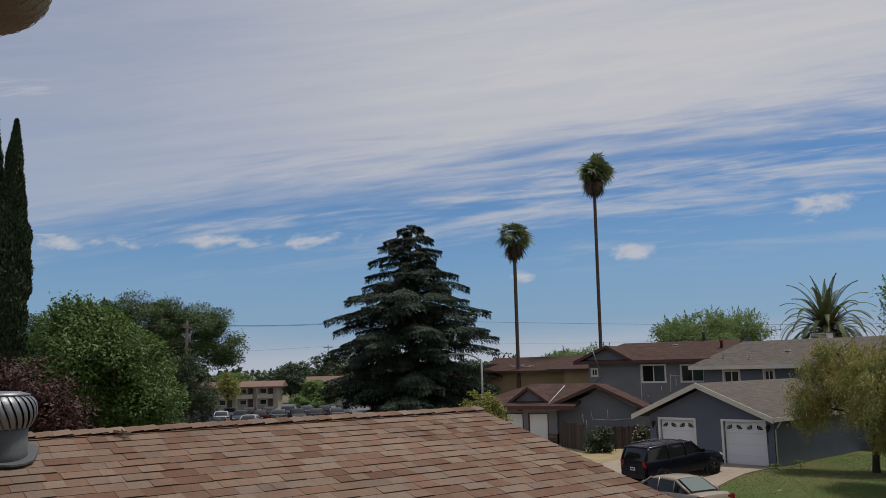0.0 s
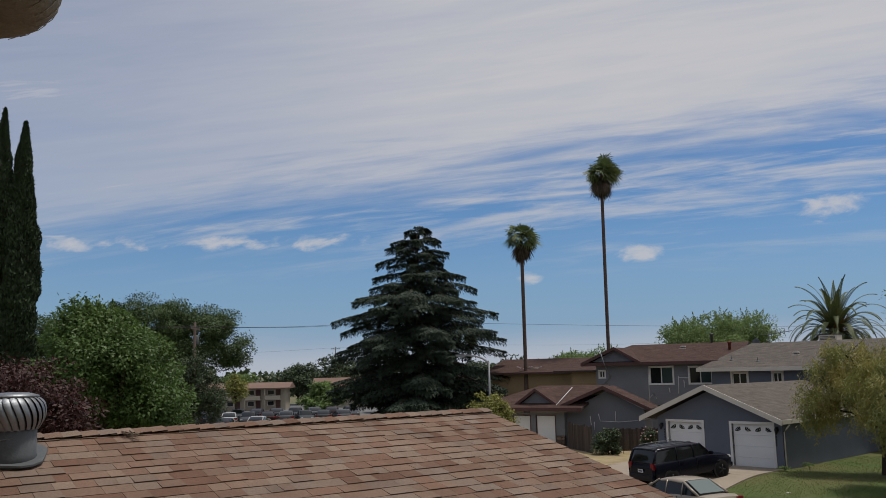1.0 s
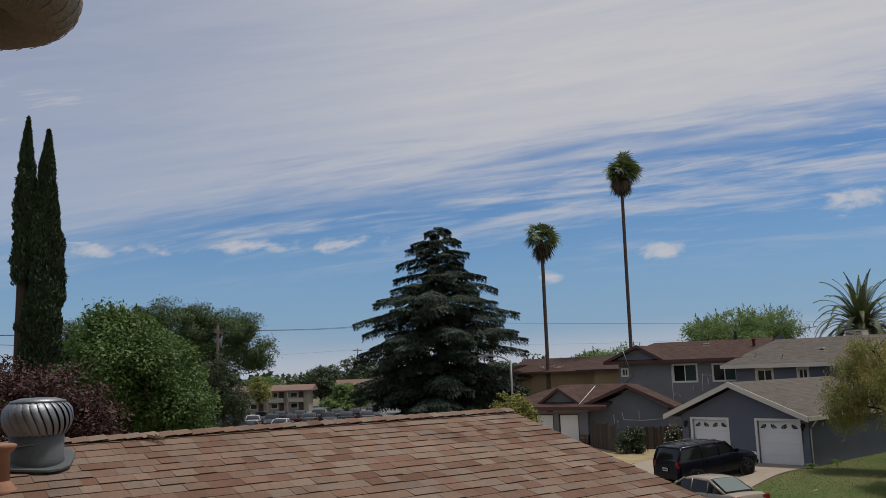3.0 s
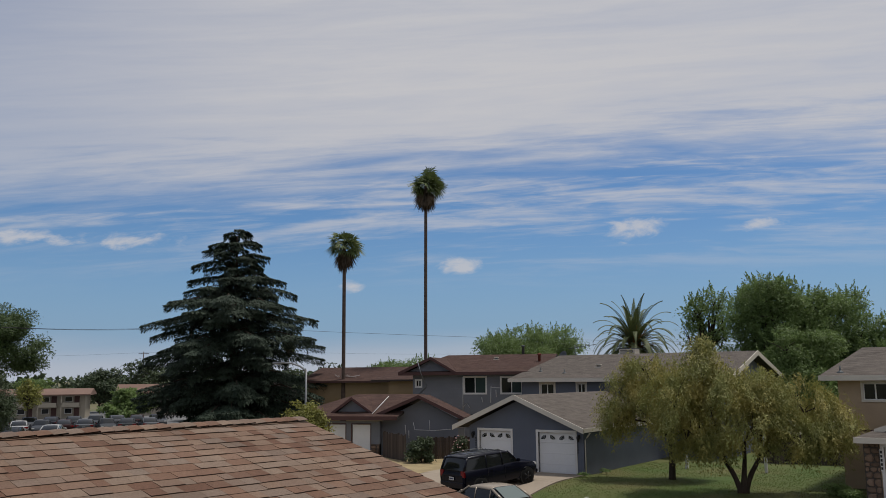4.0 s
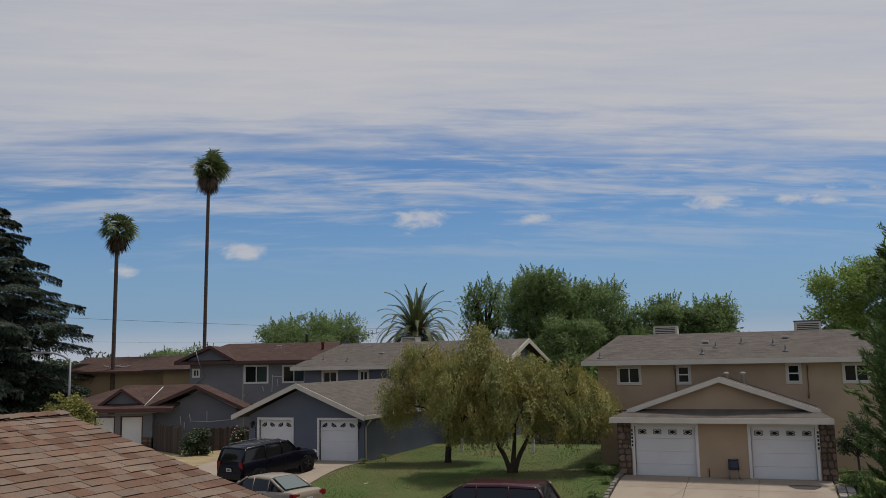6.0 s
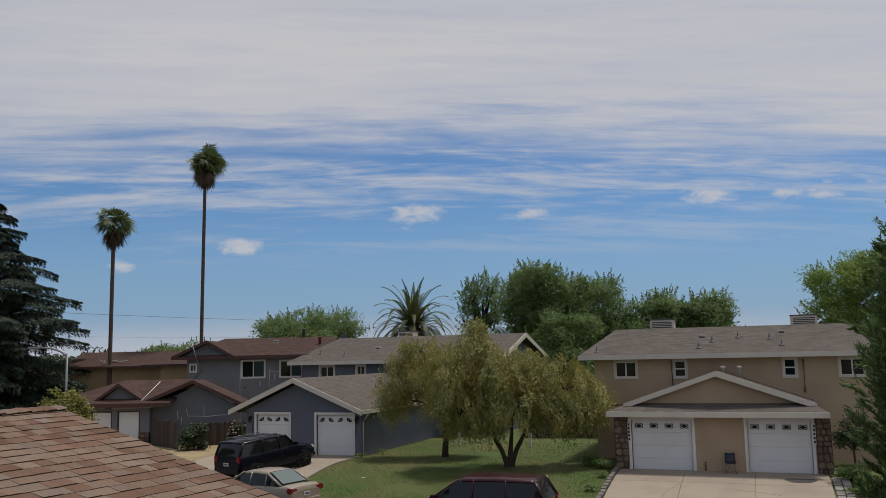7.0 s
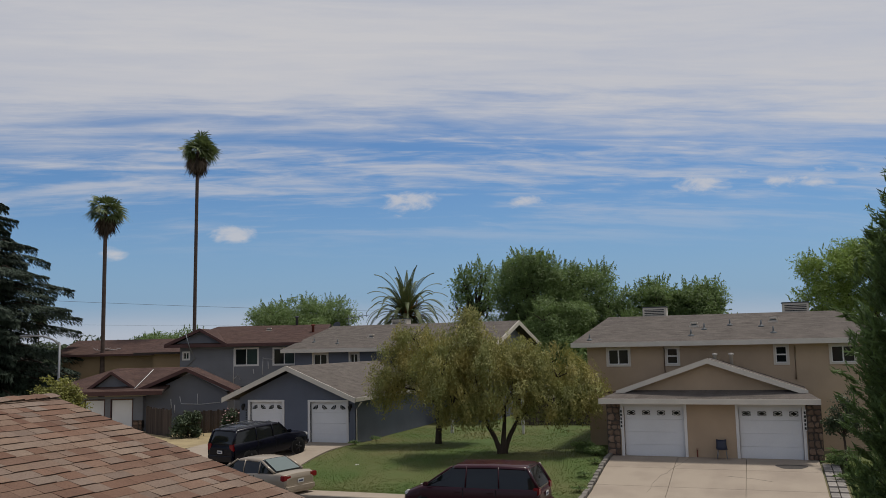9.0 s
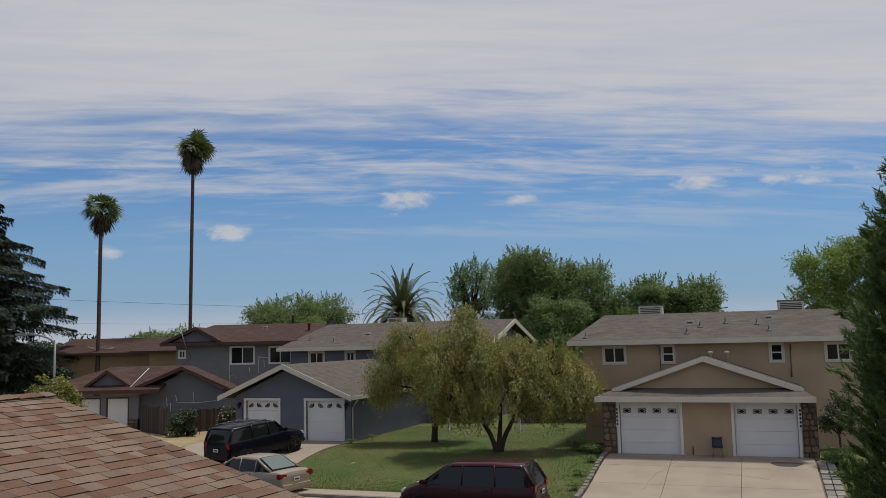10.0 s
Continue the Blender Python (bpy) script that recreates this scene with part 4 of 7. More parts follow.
for x, f, k in ((-25.0, 0.45, "hood"), (-22.56, 0.6, "pipe"), (-28.98, 0.3, "pipe"), (-26.9, 0.22, "pipe")):
    roof_vent(x, MN - 0.66 + 6.08 * f, ME + (MR - ME) * f, gg, k)
roof_vent(-24.66, MM + 1.1, MR, gg, "cooler")

# grey and ochre houses with brown roofs, square to the view
GY = 52.0
gh = thing("house", pose(0, 0, 0), "two-storey grey house with patched walls and brown shingle roof", "house")
GD = [(-23.85, -22.72), (-22.33, -21.16), (-20.72, -19.44)]
wall("wall", -24.6, -18.8, 0.3, 2.98, GY, 0.16, [(a, b, 0.72, 2.80) for a, b in GD], "grey_siding", gh)
for a, b in GD:
    d = part("shed_door", soft_box(a + 0.03, b - 0.03, GY + 0.05, GY + 0.1, 0.72, 2.77, 0.01), "door_white", gh, "plain white door")
    part("door_surround", boxes((a - 0.05, a, GY - 0.02, GY + 0.05, 0.72, 2.85), (b, b + 0.05, GY - 0.02, GY + 0.05, 0.72, 2.85), (a, b, GY - 0.02, GY + 0.05, 2.80, 2.85)), "maroon_trim", gh)
stone_pier(-19.38, -18.8, GY - 0.02, 0.4, 1.55, gh, 5)
stone_pier(-21.1, -20.78, GY - 0.02, 0.4, 1.55, gh, 6)
bm = bmesh.new()
prism(bm, [(-18.8, GY + 0.5, 0.3), (-13.75, GY + 0.5, 0.3), (-13.75, GY + 0.5, 3.1), (-16.1, GY + 0.5, 4.3), (-18.8, GY + 0.5, 3.1)], (0, 0.16, 0))
part("gable_wall", bm, "grey_wall", gh)
part("side_wall", boxes((-18.96, -18.8, GY + 0.16, GY + 0.5, 0.3, 2.98)), "grey_wall", gh)
part("back_wall", boxes((-18.8, -13.91, GY + 2.04, GY + 2.2, 0.3, 3.1)), "grey_wall", gh)
part("side_wall", boxes((-13.91, -13.75, GY + 0.66, GY + 2.2, 0.3, 3.1)), "grey_wall", gh)
bm = bmesh.new()
fascia(bm, (-25.3, GY - 0.7, 3.32), (-17.4, GY - 0.7, 3.32), 0.22)
part("fascia", bm, "maroon_trim", gh)
roof_plane([(-25.3, GY - 0.7, 3.30), (-17.4, GY - 0.7, 3.30)], [(-22.0, GY + 4.2, 4.62), (-17.0, GY + 4.2, 4.62)], "brown_roof", gh, 40)
roof_plane([(-25.3, GY + 8, 3.30), (-25.3, GY - 0.7, 3.30)], [(-22.0, GY + 4.2, 4.62), (-22.0, GY + 4.2, 4.62)], "brown_roof", gh, 41)
for s, xe in ((-1, -19.5), (1, -13.2)):
    roof_plane([(xe, GY - 0.1, 3.25), (xe, GY + 2.3, 3.25)], [(-16.15, GY - 0.1, 4.62), (-16.15, GY + 2.3, 4.62)], "brown_roof", gh, 43 + s)
    bm = bmesh.new()
    fascia(bm, (xe, GY - 0.13, 3.27), (-16.15, GY - 0.13, 4.64), 0.2)
    part("rake_board", bm, "maroon_trim", gh)
# dutch gable in the garage roof
bm = bmesh.new()
prism(bm, [(-21.95, GY + 0.35, 3.5), (-19.6, GY + 0.35, 3.5), (-20.8, GY + 0.35, 4.36)], (0, 0.1, 0))
part("gable_wall", bm, "grey_wall", gh)
for s, xe in ((-1, -22.3), (1, -19.25)):
    roof_plane([(xe, GY + 0.1, 3.46), (xe, GY + 3.4, 3.46)], [(-20.8, GY + 0.1, 4.50), (-20.8, GY + 3.4, 4.50)], "brown_roof", gh, 46 + s)
    bm = bmesh.new()
    fascia(bm, (xe, GY + 0.07, 3.48), (-20.8, GY + 0.07, 4.52), 0.18)
    part("rake_board", bm, "maroon_trim", gh)
bm = bmesh.new()
tube(bm, [(-19.25, GY - 0.2, 3.47), (-19.45, GY + 3.6, 4.50)], 0.03, 6)
part("valley_flashing", bm, "putty", gh, "bare metal valley flashing")
# upper storey
HY = 60.0
HW = [(-18.86, -18.46, 5.08, 5.55, "slider"), (-15.18, -13.58, 4.58, 5.74, "slider"), (-12.45, -10.95, 4.58, 5.70, "slider")]
wall("wall", -19.1, -9.5, 0.4, 5.95, HY, 0.16, [w[:4] for w in HW], "grey_siding", gh)
for w in HW:
    window(*w[:4], HY, gh, w[4], "white", 0.08, ("glass", "glass_green"))
# near-black sheet added to paint the dark of the rooms
part("room_wall", boxes((-18.9, -9.6, HY + 0.8, HY + 0.9, 3.6, 5.9)), "inside_shade", gh)
part("side_wall", boxes((-19.1, -18.94, HY + 0.16, HY + 9, 0.4, 5.95)), "ochre", gh)
part("side_wall", boxes((-9.5, -9.34, HY, HY + 9, 0.4, 5.95)), "grey_siding", gh)
bm = bmesh.new()
fascia(bm, (-20.0, HY - 0.7, 6.1), (-9.0, HY - 0.7, 6.1), 0.2)
part("fascia", bm, "maroon_trim", gh)
roof_plane([(-20.0, HY - 0.7, 6.1), (-9.0, HY - 0.7, 6.1)], [(-17.6, HY + 4.5, 7.45), (-9.0, HY + 4.5, 7.45)], "brown_roof", gh, 50)
roof_plane([(-20.0, HY + 9.6, 6.1), (-20.0, HY - 0.7, 6.1)], [(-17.6, HY + 4.5, 7.45), (-17.6, HY + 4.5, 7.45)], "brown_roof", gh, 51)
roof_plane([(-9.0, HY + 9.6, 6.1), (-20.0, HY + 9.6, 6.1)], [(-9.0, HY + 4.5, 7.45), (-17.6, HY + 4.5, 7.45)], "brown_roof", gh, 52)
bm = bmesh.new()
prism(bm, [(-19.4, HY - 0.35, 6.12), (-16.0, HY - 0.35, 6.12), (-17.5, HY - 0.35, 7.05)], (0, 0.1, 0))
part("gable_wall", bm, "grey_wall", gh)
for s, xe in ((-1, -20.0), (1, -15.6)):
    roof_plane([(xe, HY - 0.72, 6.1), (xe, HY + 3.4, 6.1)], [(-17.5, HY - 0.72, 7.2), (-17.5, HY + 3.4, 7.2)], "brown_roof", gh, 54 + s)
    bm = bmesh.new()
    fascia(bm, (xe, HY - 0.75, 6.12), (-17.5, HY - 0.75, 7.22), 0.2)
    part("rake_board", bm, "maroon_trim", gh)
roof_vent(-13.4, HY + 3.0, 7.05, gh, "hood")
for x, y, z, m, hgt in ((-11.6, HY + 4.5, 7.4, "galv_dull", 0.6), (-10.0, HY + 2.2, 6.85, "rust_pipe", 0.45)):
    bm = bmesh.new()
    lathe(bm, [(0.10, -0.2), (0.10, hgt), (0.16, hgt + 0.01), (0.16, hgt + 0.1), (0.02, hgt + 0.14)], 10, (x, y, z))
    part("flue", bm, m, gh)
# patched cracks and bare metal mast on the wall
for pts in ([(-15.3, 5.75), (-15.3, 3.1)], [(-13.2, 5.1), (-13.25, 3.9)], [(-13.2, 5.0), (-12.4, 4.95)], [(-12.85, 4.8), (-12.82, 4.3)], [(-13.9, 4.3), (-13.85, 3.95)], [(-15.3, 3.6), (-15.0, 3.9), (-14.8, 3.55)]):
    bm = bmesh.new()
    tube(bm, [(x, HY - 0.01, z) for x, z in pts], 0.028, 5)
    part("patch", bm, "putty", gh, "pale filler over a crack")
for pts in ([(-17.2, 2.2), (-17.25, 2.75)], [(-16.7, 2.9), (-16.6, 2.45), (-15.4, 2.4), (-14.2, 2.5)], [(-15.6, 2.42), (-15.6, 3.05)], [(-17.0, 2.4), (-17.0, 1.9)]):
    bm = bmesh.new()
    tube(bm, [(x, GY + 0.49, z) for x, z in pts], 0.024, 5)
    part("patch", bm, "putty", gh, "pale filler over a crack")
bm = bmesh.new()
tube(bm, [(-19.0, HY - 0.1, 4.15), (-17.95, HY - 0.25, 5.1), (-18.15, HY - 0.9, 5.9), (-18.5, HY - 0.95, 7.1)], 0.035, 6)
part("service_mast", bm, "galv", gh, "bent galvanised service mast")
part("porch_window", boxes((-15.1, -13.7, HY - 0.05, HY - 0.01, 2.2, 3.1)), "glass_green", gh)

oh = thing("house", pose(0, 0, 0), "two-storey ochre house with a brown shingle roof", "house")
OY = 68.0
part("wall", boxes((-31.0, -22.6, OY, OY + 0.16, 0.5, 5.35)), "ochre", oh)
part("wall", boxes((-22.6, -20.4, OY - 3.2, OY - 3.04, 0.5, 5.55)), "ochre", oh)
part("side_wall", boxes((-22.76, -22.6, OY - 3.04, OY, 0.5, 5.4)), "ochre", oh)
part("side_wall", boxes((-31.16, -31.0, OY, OY + 8, 0.5, 5.35)), "ochre", oh)
roof_plane([(-31.7, OY - 0.7, 5.5), (-21.4, OY - 0.7, 5.5)], [(-31.7, OY + 4, 6.7), (-20.5, OY + 4, 6.7)], "brown_roof", oh, 60)
roof_plane([(-20.5, OY + 9, 5.5), (-31.7, OY + 9, 5.5)], [(-20.5, OY + 4, 6.7), (-31.7, OY + 4, 6.7)], "brown_roof", oh, 61)
roof_plane([(-24.0, OY - 3.8, 5.6), (-19.8, OY - 3.8, 5.6)], [(-22.5, OY + 3, 6.8), (-19.8, OY + 3, 6.8)], "brown_roof", oh, 62)
bm = bmesh.new()
fascia(bm, (-31.7, OY - 0.7, 5.5), (-21.4, OY - 0.7, 5.5), 0.14)
part("fascia", bm, "maroon_trim", oh)
bm = bmesh.new()
for i in range(9):
    a = i * 0.7
    tube(bm, [(-28.6 + 0.1 * i, OY + 0.6, 5.84), (-28.9 + 0.32 * i * 0.9, OY + 0.5 + 0.15 * math.sin(a), 5.95 + 0.1 * math.cos(a * 2))], 0.02, 4)
brn = part("twigs", bm, "putty", None)
tagged(brn, "fallen pale palm stalks lying on the brown roof", "debris", kind="stuff")


def fence(a, b, h, label, lean=0.0):
    """A board fence from a to b: posts, rails and separate boards."""
    a, b = Vector((*a, 0)), Vector((*b, 0))
    L, ang = (b - a).length, math.degrees(math.atan2(b.y - a.y, b.x - a.x))
    f = thing("fence", pose(a.x, a.y, 0.62, 0, 0, ang), label, "fence")
    rg = random.Random(int(L * 100))
    x = 0.0
    while x < L:
        w = rg.uniform(0.12, 0.16)
        bm = boxes((x, x + w - 0.012, -0.012, 0.012, 0, h + rg.uniform(-0.06, 0.05)))
        part("board", bm, "wood", f)
        x += w
    for z in (0.35, h - 0.3):
        part("rail", boxes((0, L, 0.012, 0.06, z, z + 0.09)), "wood", f)
    for k in range(int(L / 2.4) + 1):
        part("post", boxes((2.4 * k - 0.05, 2.4 * k + 0.05, 0.06, 0.16, -0.2, h + 0.05)), "wood", f)
    return f


fence((-18.4, 51.5), (-15.95, 48.6), 1.75, "dark weathered wooden board fence")
fence((-15.6, 50.0), (-11.6, 52.6), 1.5, "leaning weathered wooden fence behind shrubs")
p0, p1 = st(-13.9, 50.0), st(-8.0, 50.5)
fence((p0.x, p0.y), (p1.x, p1.y), 1.8, "dark wooden fence beside the tan house")
# white posts of a porch behind the lawn trees
for u in (-16.3, -12.2):
    p = st(u, 45.0, 0.78)
    pp = part("porch_post", soft_box(-0.07, 0.07, -0.07, 0.07, 0, 2.0, 0.01), "white", None)
    pp.matrix_basis = Matrix.Translation(p) @ pose(0, 0, 0, 0, 0, -20)
    tagged(pp, "white wooden porch post on the lawn", "post")


# ---- trees ----
def limbs(bm, base, tips, r0, rg, seg=7):
    """Tapered limbs from base to tips, with a bend."""
    base = Vector(base)
    for t in tips:
        t = Vector(t)
        mid = base.lerp(t, 0.5) + Vector((rg.uniform(-0.2, 0.2), rg.uniform(-0.2, 0.2), rg.uniform(0.0, 0.35))) * (t - base).length * 0.35
        tube(bm, [base, base.lerp(mid, 0.5), mid, mid.lerp(t, 0.5), t], [r0, r0 * 0.8, r0 * 0.6, r0 * 0.4, r0 * 0.15], seg)


def broadleaf(name, at, trunk_h, trunk_r, blobs, leaf, size, count, label, seed, category="tree", droop=0.0, clump=0.45, fork=False, aspect=0.55, lean=(0, 0), sprig=0.0):
    """A tree: blobs are crown masses (x, y, z, rx, ry, rz) from its foot; each is broken up into clumps of leaves."""
    rg, nr = random.Random(seed), np.random.default_rng(seed)
    t = thing(name, pose(*at), label, category)
    vol = [b[3] * b[4] * b[5] for b in blobs]
    total = sum(v ** 0.67 for v in vol)
    cl = []
    for b, v in zip(blobs, vol):
        k = max(4, int((b[3] * b[4] + b[4] * b[5] + b[3] * b[5]) / (clump * clump) * 1.9))
        pts = in_ball(nr, k, 0.50)
        for p in pts:
            q = np.array(b[:3]) + p * np.array(b[3:])
            cl.append((q, clump * nr.uniform(0.55, 1.35), p))
    per = max(6, count // len(cl))
    Cs, Ds, Ns = [], [], []
    up = np.array((0, 0, 1.0))
    for q, s, p in cl:
        if droop:                              # hanging strands
            k = max(3, per // 9)
            m = k * 9
            start = np.repeat(q + in_ball(nr, k, 0.1) * s * 0.9, 9, axis=0)
            run = np.repeat(nr.uniform(0.5, 1.5, k), 9) * np.tile(np.linspace(0, 1, 9), k) * droop * 3.0
            out = np.repeat(np.stack([p[0] + nr.normal(0, 0.5, k), p[1] + nr.normal(0, 0.5, k)], axis=1), 9, axis=0)
            o = np.concatenate([out * (0.35 * run ** 0.6)[:, None], -run[:, None]], axis=1) + nr.normal(0, 0.05, (m, 3))
            Cs.append(start + o)
            Ds.append(np.concatenate([out * 0.5 + nr.normal(0, 0.4, (m, 2)), np.full((m, 1), -1.0)], axis=1))
            Ns.append(np.tile(p * 1.2 + up * 0.5, (m, 1)))
            continue
        o = in_ball(nr, per, 0.2) * np.array((s, s, s * 0.65))
        o *= np.where(nr.uniform(0, 1, per) < 0.12, nr.uniform(1.05, 1.4, per), 1.0)[:, None]
        Cs.append(q + o)
        d = o / (np.linalg.norm(o, axis=1, keepdims=True) + 1e-6)
        Ns.append(d * 0.8 + p * 0.5 + up * 0.6)
        d[:, 2] -= 0.3
        Ds.append(d)
    if sprig:                                  # young shoots that stand out of the crown
        for b in blobs:
            for _ in range(int(6 + 2.0 * (b[3] * b[5]) / sprig)):
                v = nr.normal(0, 1, 3)
                v[2] = abs(v[2]) * 0.9 + 0.1
                v /= np.linalg.norm(v)
                e = v * 0.7 + up * nr.uniform(0.3, 1.0) + nr.normal(0, 0.25, 3)
                e /= np.linalg.norm(e)
                k = 22
                run = np.linspace(0, 1, k) * sprig * nr.uniform(0.6, 1.5)
                Cs.append(np.array(b[:3]) + v * np.array(b[3:]) * 0.88 + run[:, None] * e + nr.normal(0, 0.10 * sprig, (k, 3)) * (1.15 - np.linspace(0, 1, k))[:, None])
                Ds.append(np.tile(e, (k, 1)))
                Ns.append(np.tile(v + up * 0.5, (k, 1)))
    C, D, N = np.concatenate(Cs), np.concatenate(Ds), np.concatenate(Ns)
    C[:, 2] = np.maximum(C[:, 2], 0.15)
    me = quads_mesh("crown", leaf_quads(C, D, size, size * aspect, nr, 0.55, N), leaf)
    cr = new("crown", me)
    cr.parent = t
    bm = bmesh.new()
    top = Vector((lean[0], lean[1], trunk_h))
    if fork:
        for s in (-1, 1, 0.2):
            tube(bm, [(0.05 * s, 0, -0.2), (0.12 * s, 0, 0.3), (0.36 * s, 0.1 * s, trunk_h * 0.6), (0.70 * s, 0.2, trunk_h)], [trunk_r * 1.1, trunk_r * 0.8, trunk_r * 0.62, trunk_r * 0.5], 8)
    else:
        tube(bm, [(0, 0, -0.2), (0, 0, 0.25), top * 0.5 + Vector((0.05, 0.03, 0)), top], [trunk_r * 1.35, trunk_r * 1.05, trunk_r * 0.9, trunk_r * 0.8], 9)
    for b in blobs:
        root = Vector((0.70 if b[0] > 0.4 else -0.70 if b[0] < -0.4 else 0.14, 0.2, trunk_h)) if fork else top
        limbs(bm, root, [b[:3]], trunk_r * (0.48 if fork else 0.6), rg)
    for b in blobs:
        for _ in range(3):
            o = Vector((rg.uniform(-0.8, 0.8) * b[3], rg.uniform(-0.8, 0.8) * b[4], rg.uniform(-0.2, 0.8) * b[5]))
            limbs(bm, Vector(b[:3]) - Vector((0, 0, b[5] * 0.4)), [Vector(b[:3]) + o], trunk_r * 0.22, rg, 5)
    part("trunk", bm, "bark", t)
    return t


def mound(w, d, h, z, k, seed, size=0.42):
    """Crown masses of a rounded, uneven crown w x d wide and h high that begins at z."""
    rg = random.Random(seed)
    out = [(0, 0, z + h * 0.48, w * 0.34, d * 0.34, h * 0.40)]
    for i in range(k):
        a = 2 * math.pi * i / k + rg.uniform(-0.4, 0.4)
        f = rg.uniform(0.0, 1.0)
        rr = 0.33 * (1 - 0.55 * f ** 2)
        s = rg.uniform(0.75, 1.15) * size * 0.45
        out.append((math.cos(a) * w * rr, math.sin(a) * d * rr, z + h * (0.18 + 0.62 * f), w * s, d * s, h * s * 0.9))
    return out


def column(name, at, h, r, label, seed, count, lean=(0, 0), notch=None):
    """An Italian cypress: a narrow spire of upright sprays."""
    nr = np.random.default_rng(seed)
    t = thing(name, pose(*at), label, "tree")
    f = nr.uniform(0, 1, count) ** 0.9
    prof = np.interp(f, [0, 0.1, 0.35, 0.62, 0.82, 0.93, 1.0], [0.85, 1.0, 1.0, 0.86, 0.5, 0.26, 0.03])
    a = nr.uniform(0, 2 * math.pi, count)
    lump = 1 + 0.16 * np.sin(a * 3 + f * 17) + 0.10 * np.sin(a * 5 - f * 40) + 0.06 * np.sin(f * 90 + a * 2)
    rad = r * prof * lump * nr.uniform(0.72, 1.04, count)
    C = np.stack([np.cos(a) * rad + lean[0] * f, np.sin(a) * rad + lean[1] * f, 0.3 + f * (h - 0.3)], axis=1)
    D = np.stack([np.cos(a) * 0.35, np.sin(a) * 0.35, np.ones(count)], axis=1)
    cr = new("crown", quads_mesh("crown", leaf_quads(C, D, 0.20, 0.075, nr, 0.4), "cypress"))
    cr.parent = t
    bm = bmesh.new()
    tube(bm, [(0, 0, -0.2 if at[2] < 1 else -at[2]), (0, 0, 1), (lean[0] * 0.9, lean[1] * 0.9, h * 0.9)], [0.25, 0.22, 0.03], 8)
    part("trunk", bm, "bark", t)
    return t


def cedar_tree(at, h, r, label, seed):
    """A deodar: tiers of spreading, drooping branches that carry flat sprays."""
    rg, nr = random.Random(seed), np.random.default_rng(seed)
    t = thing("cedar_tree", pose(*at), label, "tree")
    bm = bmesh.new()
    tube(bm, [(0, 0, -0.3), (0, 0, h * 0.4), (0, 0, h * 0.98)], [0.5, 0.32, 0.05], 9)
    Cs, Ds, Ns = [], [], []
    tiers = 22
    for i in range(tiers):
        f = i / (tiers - 1)
        reach = r * float(np.interp(f, [0, 0.12, 0.36, 0.52, 0.62, 0.72, 0.82, 0.92, 1.0], [1.04, 1.08, 1.0, 0.98, 0.84, 0.62, 0.52, 0.36, 0.20]))
        nb = 11 if f < 0.5 else 9 if f < 0.8 else 6
        for k in range(nb):
            a = 2 * math.pi * k / nb + i * 2.4 + rg.uniform(-0.3, 0.3)
            L = reach * rg.choice((0.5, 0.72, 0.88, 1.0, 1.08)) * rg.uniform(0.92, 1.06)
            z = h * (0.06 + 0.93 * f) + rg.uniform(-0.28, 0.28)
            ca, sa = math.cos(a), math.sin(a)
            rise_ = L * rg.uniform(0.02, 0.10)
            tip = Vector((ca * L, sa * L, z - L * 0.05 - 0.15 + rg.uniform(-0.2, 0.1)))
            mid = Vector((ca * L * 0.55, sa * L * 0.55, z + rise_))
            tube(bm, [(0, 0, z - 0.3), mid, tip], [0.10 * (1 - f) + 0.03, 0.05 * (1 - f) + 0.02, 0.01], 4)
            # flat fan of foliage, arched along the branch, with a hanging fringe
            n = int(170 * L + 120)
            u = nr.uniform(0.22, 1.04, n) ** 0.75
            wd = (0.20 + 0.21 * L) * np.sin(np.pi * np.clip(u * 0.86 + 0.10, 0, 1)) ** 0.8
            side = nr.uniform(-1, 1, n) * wd
            arch = rise_ * np.sin(np.pi * np.clip(u / 1.1, 0, 1)) - (0.05 * L + 0.15) * u ** 2 - 0.30 * side ** 2
            fringe = np.where(nr.uniform(0, 1, n) < 0.45, nr.uniform(0, 0.62, n) * (0.4 + 0.6 * u), nr.uniform(0, 0.12, n))
            x = u * L
            Cs.append(np.stack([ca * x - sa * side, sa * x + ca * side, z + arch - fringe], axis=1))
            sg = np.sign(side) * 0.7
            Ds.append(np.stack([ca - sa * sg, sa + ca * sg, -0.35 - 2.6 * fringe], axis=1))
            Ns.append(np.stack([ca * 0.5 * fringe * 3, sa * 0.5 * fringe * 3, np.ones(n)], axis=1))
    part("trunk", bm, "bark", t)
    C, D, N = np.concatenate(Cs), np.concatenate(Ds), np.concatenate(Ns)
    C[:, 2] = np.maximum(C[:, 2], 0.1)
    cr = new("crown", quads_mesh("crown", leaf_quads(C, D, 0.36, 0.11, nr, 0.35, N), "cedar"))
    cr.parent = t
    return t


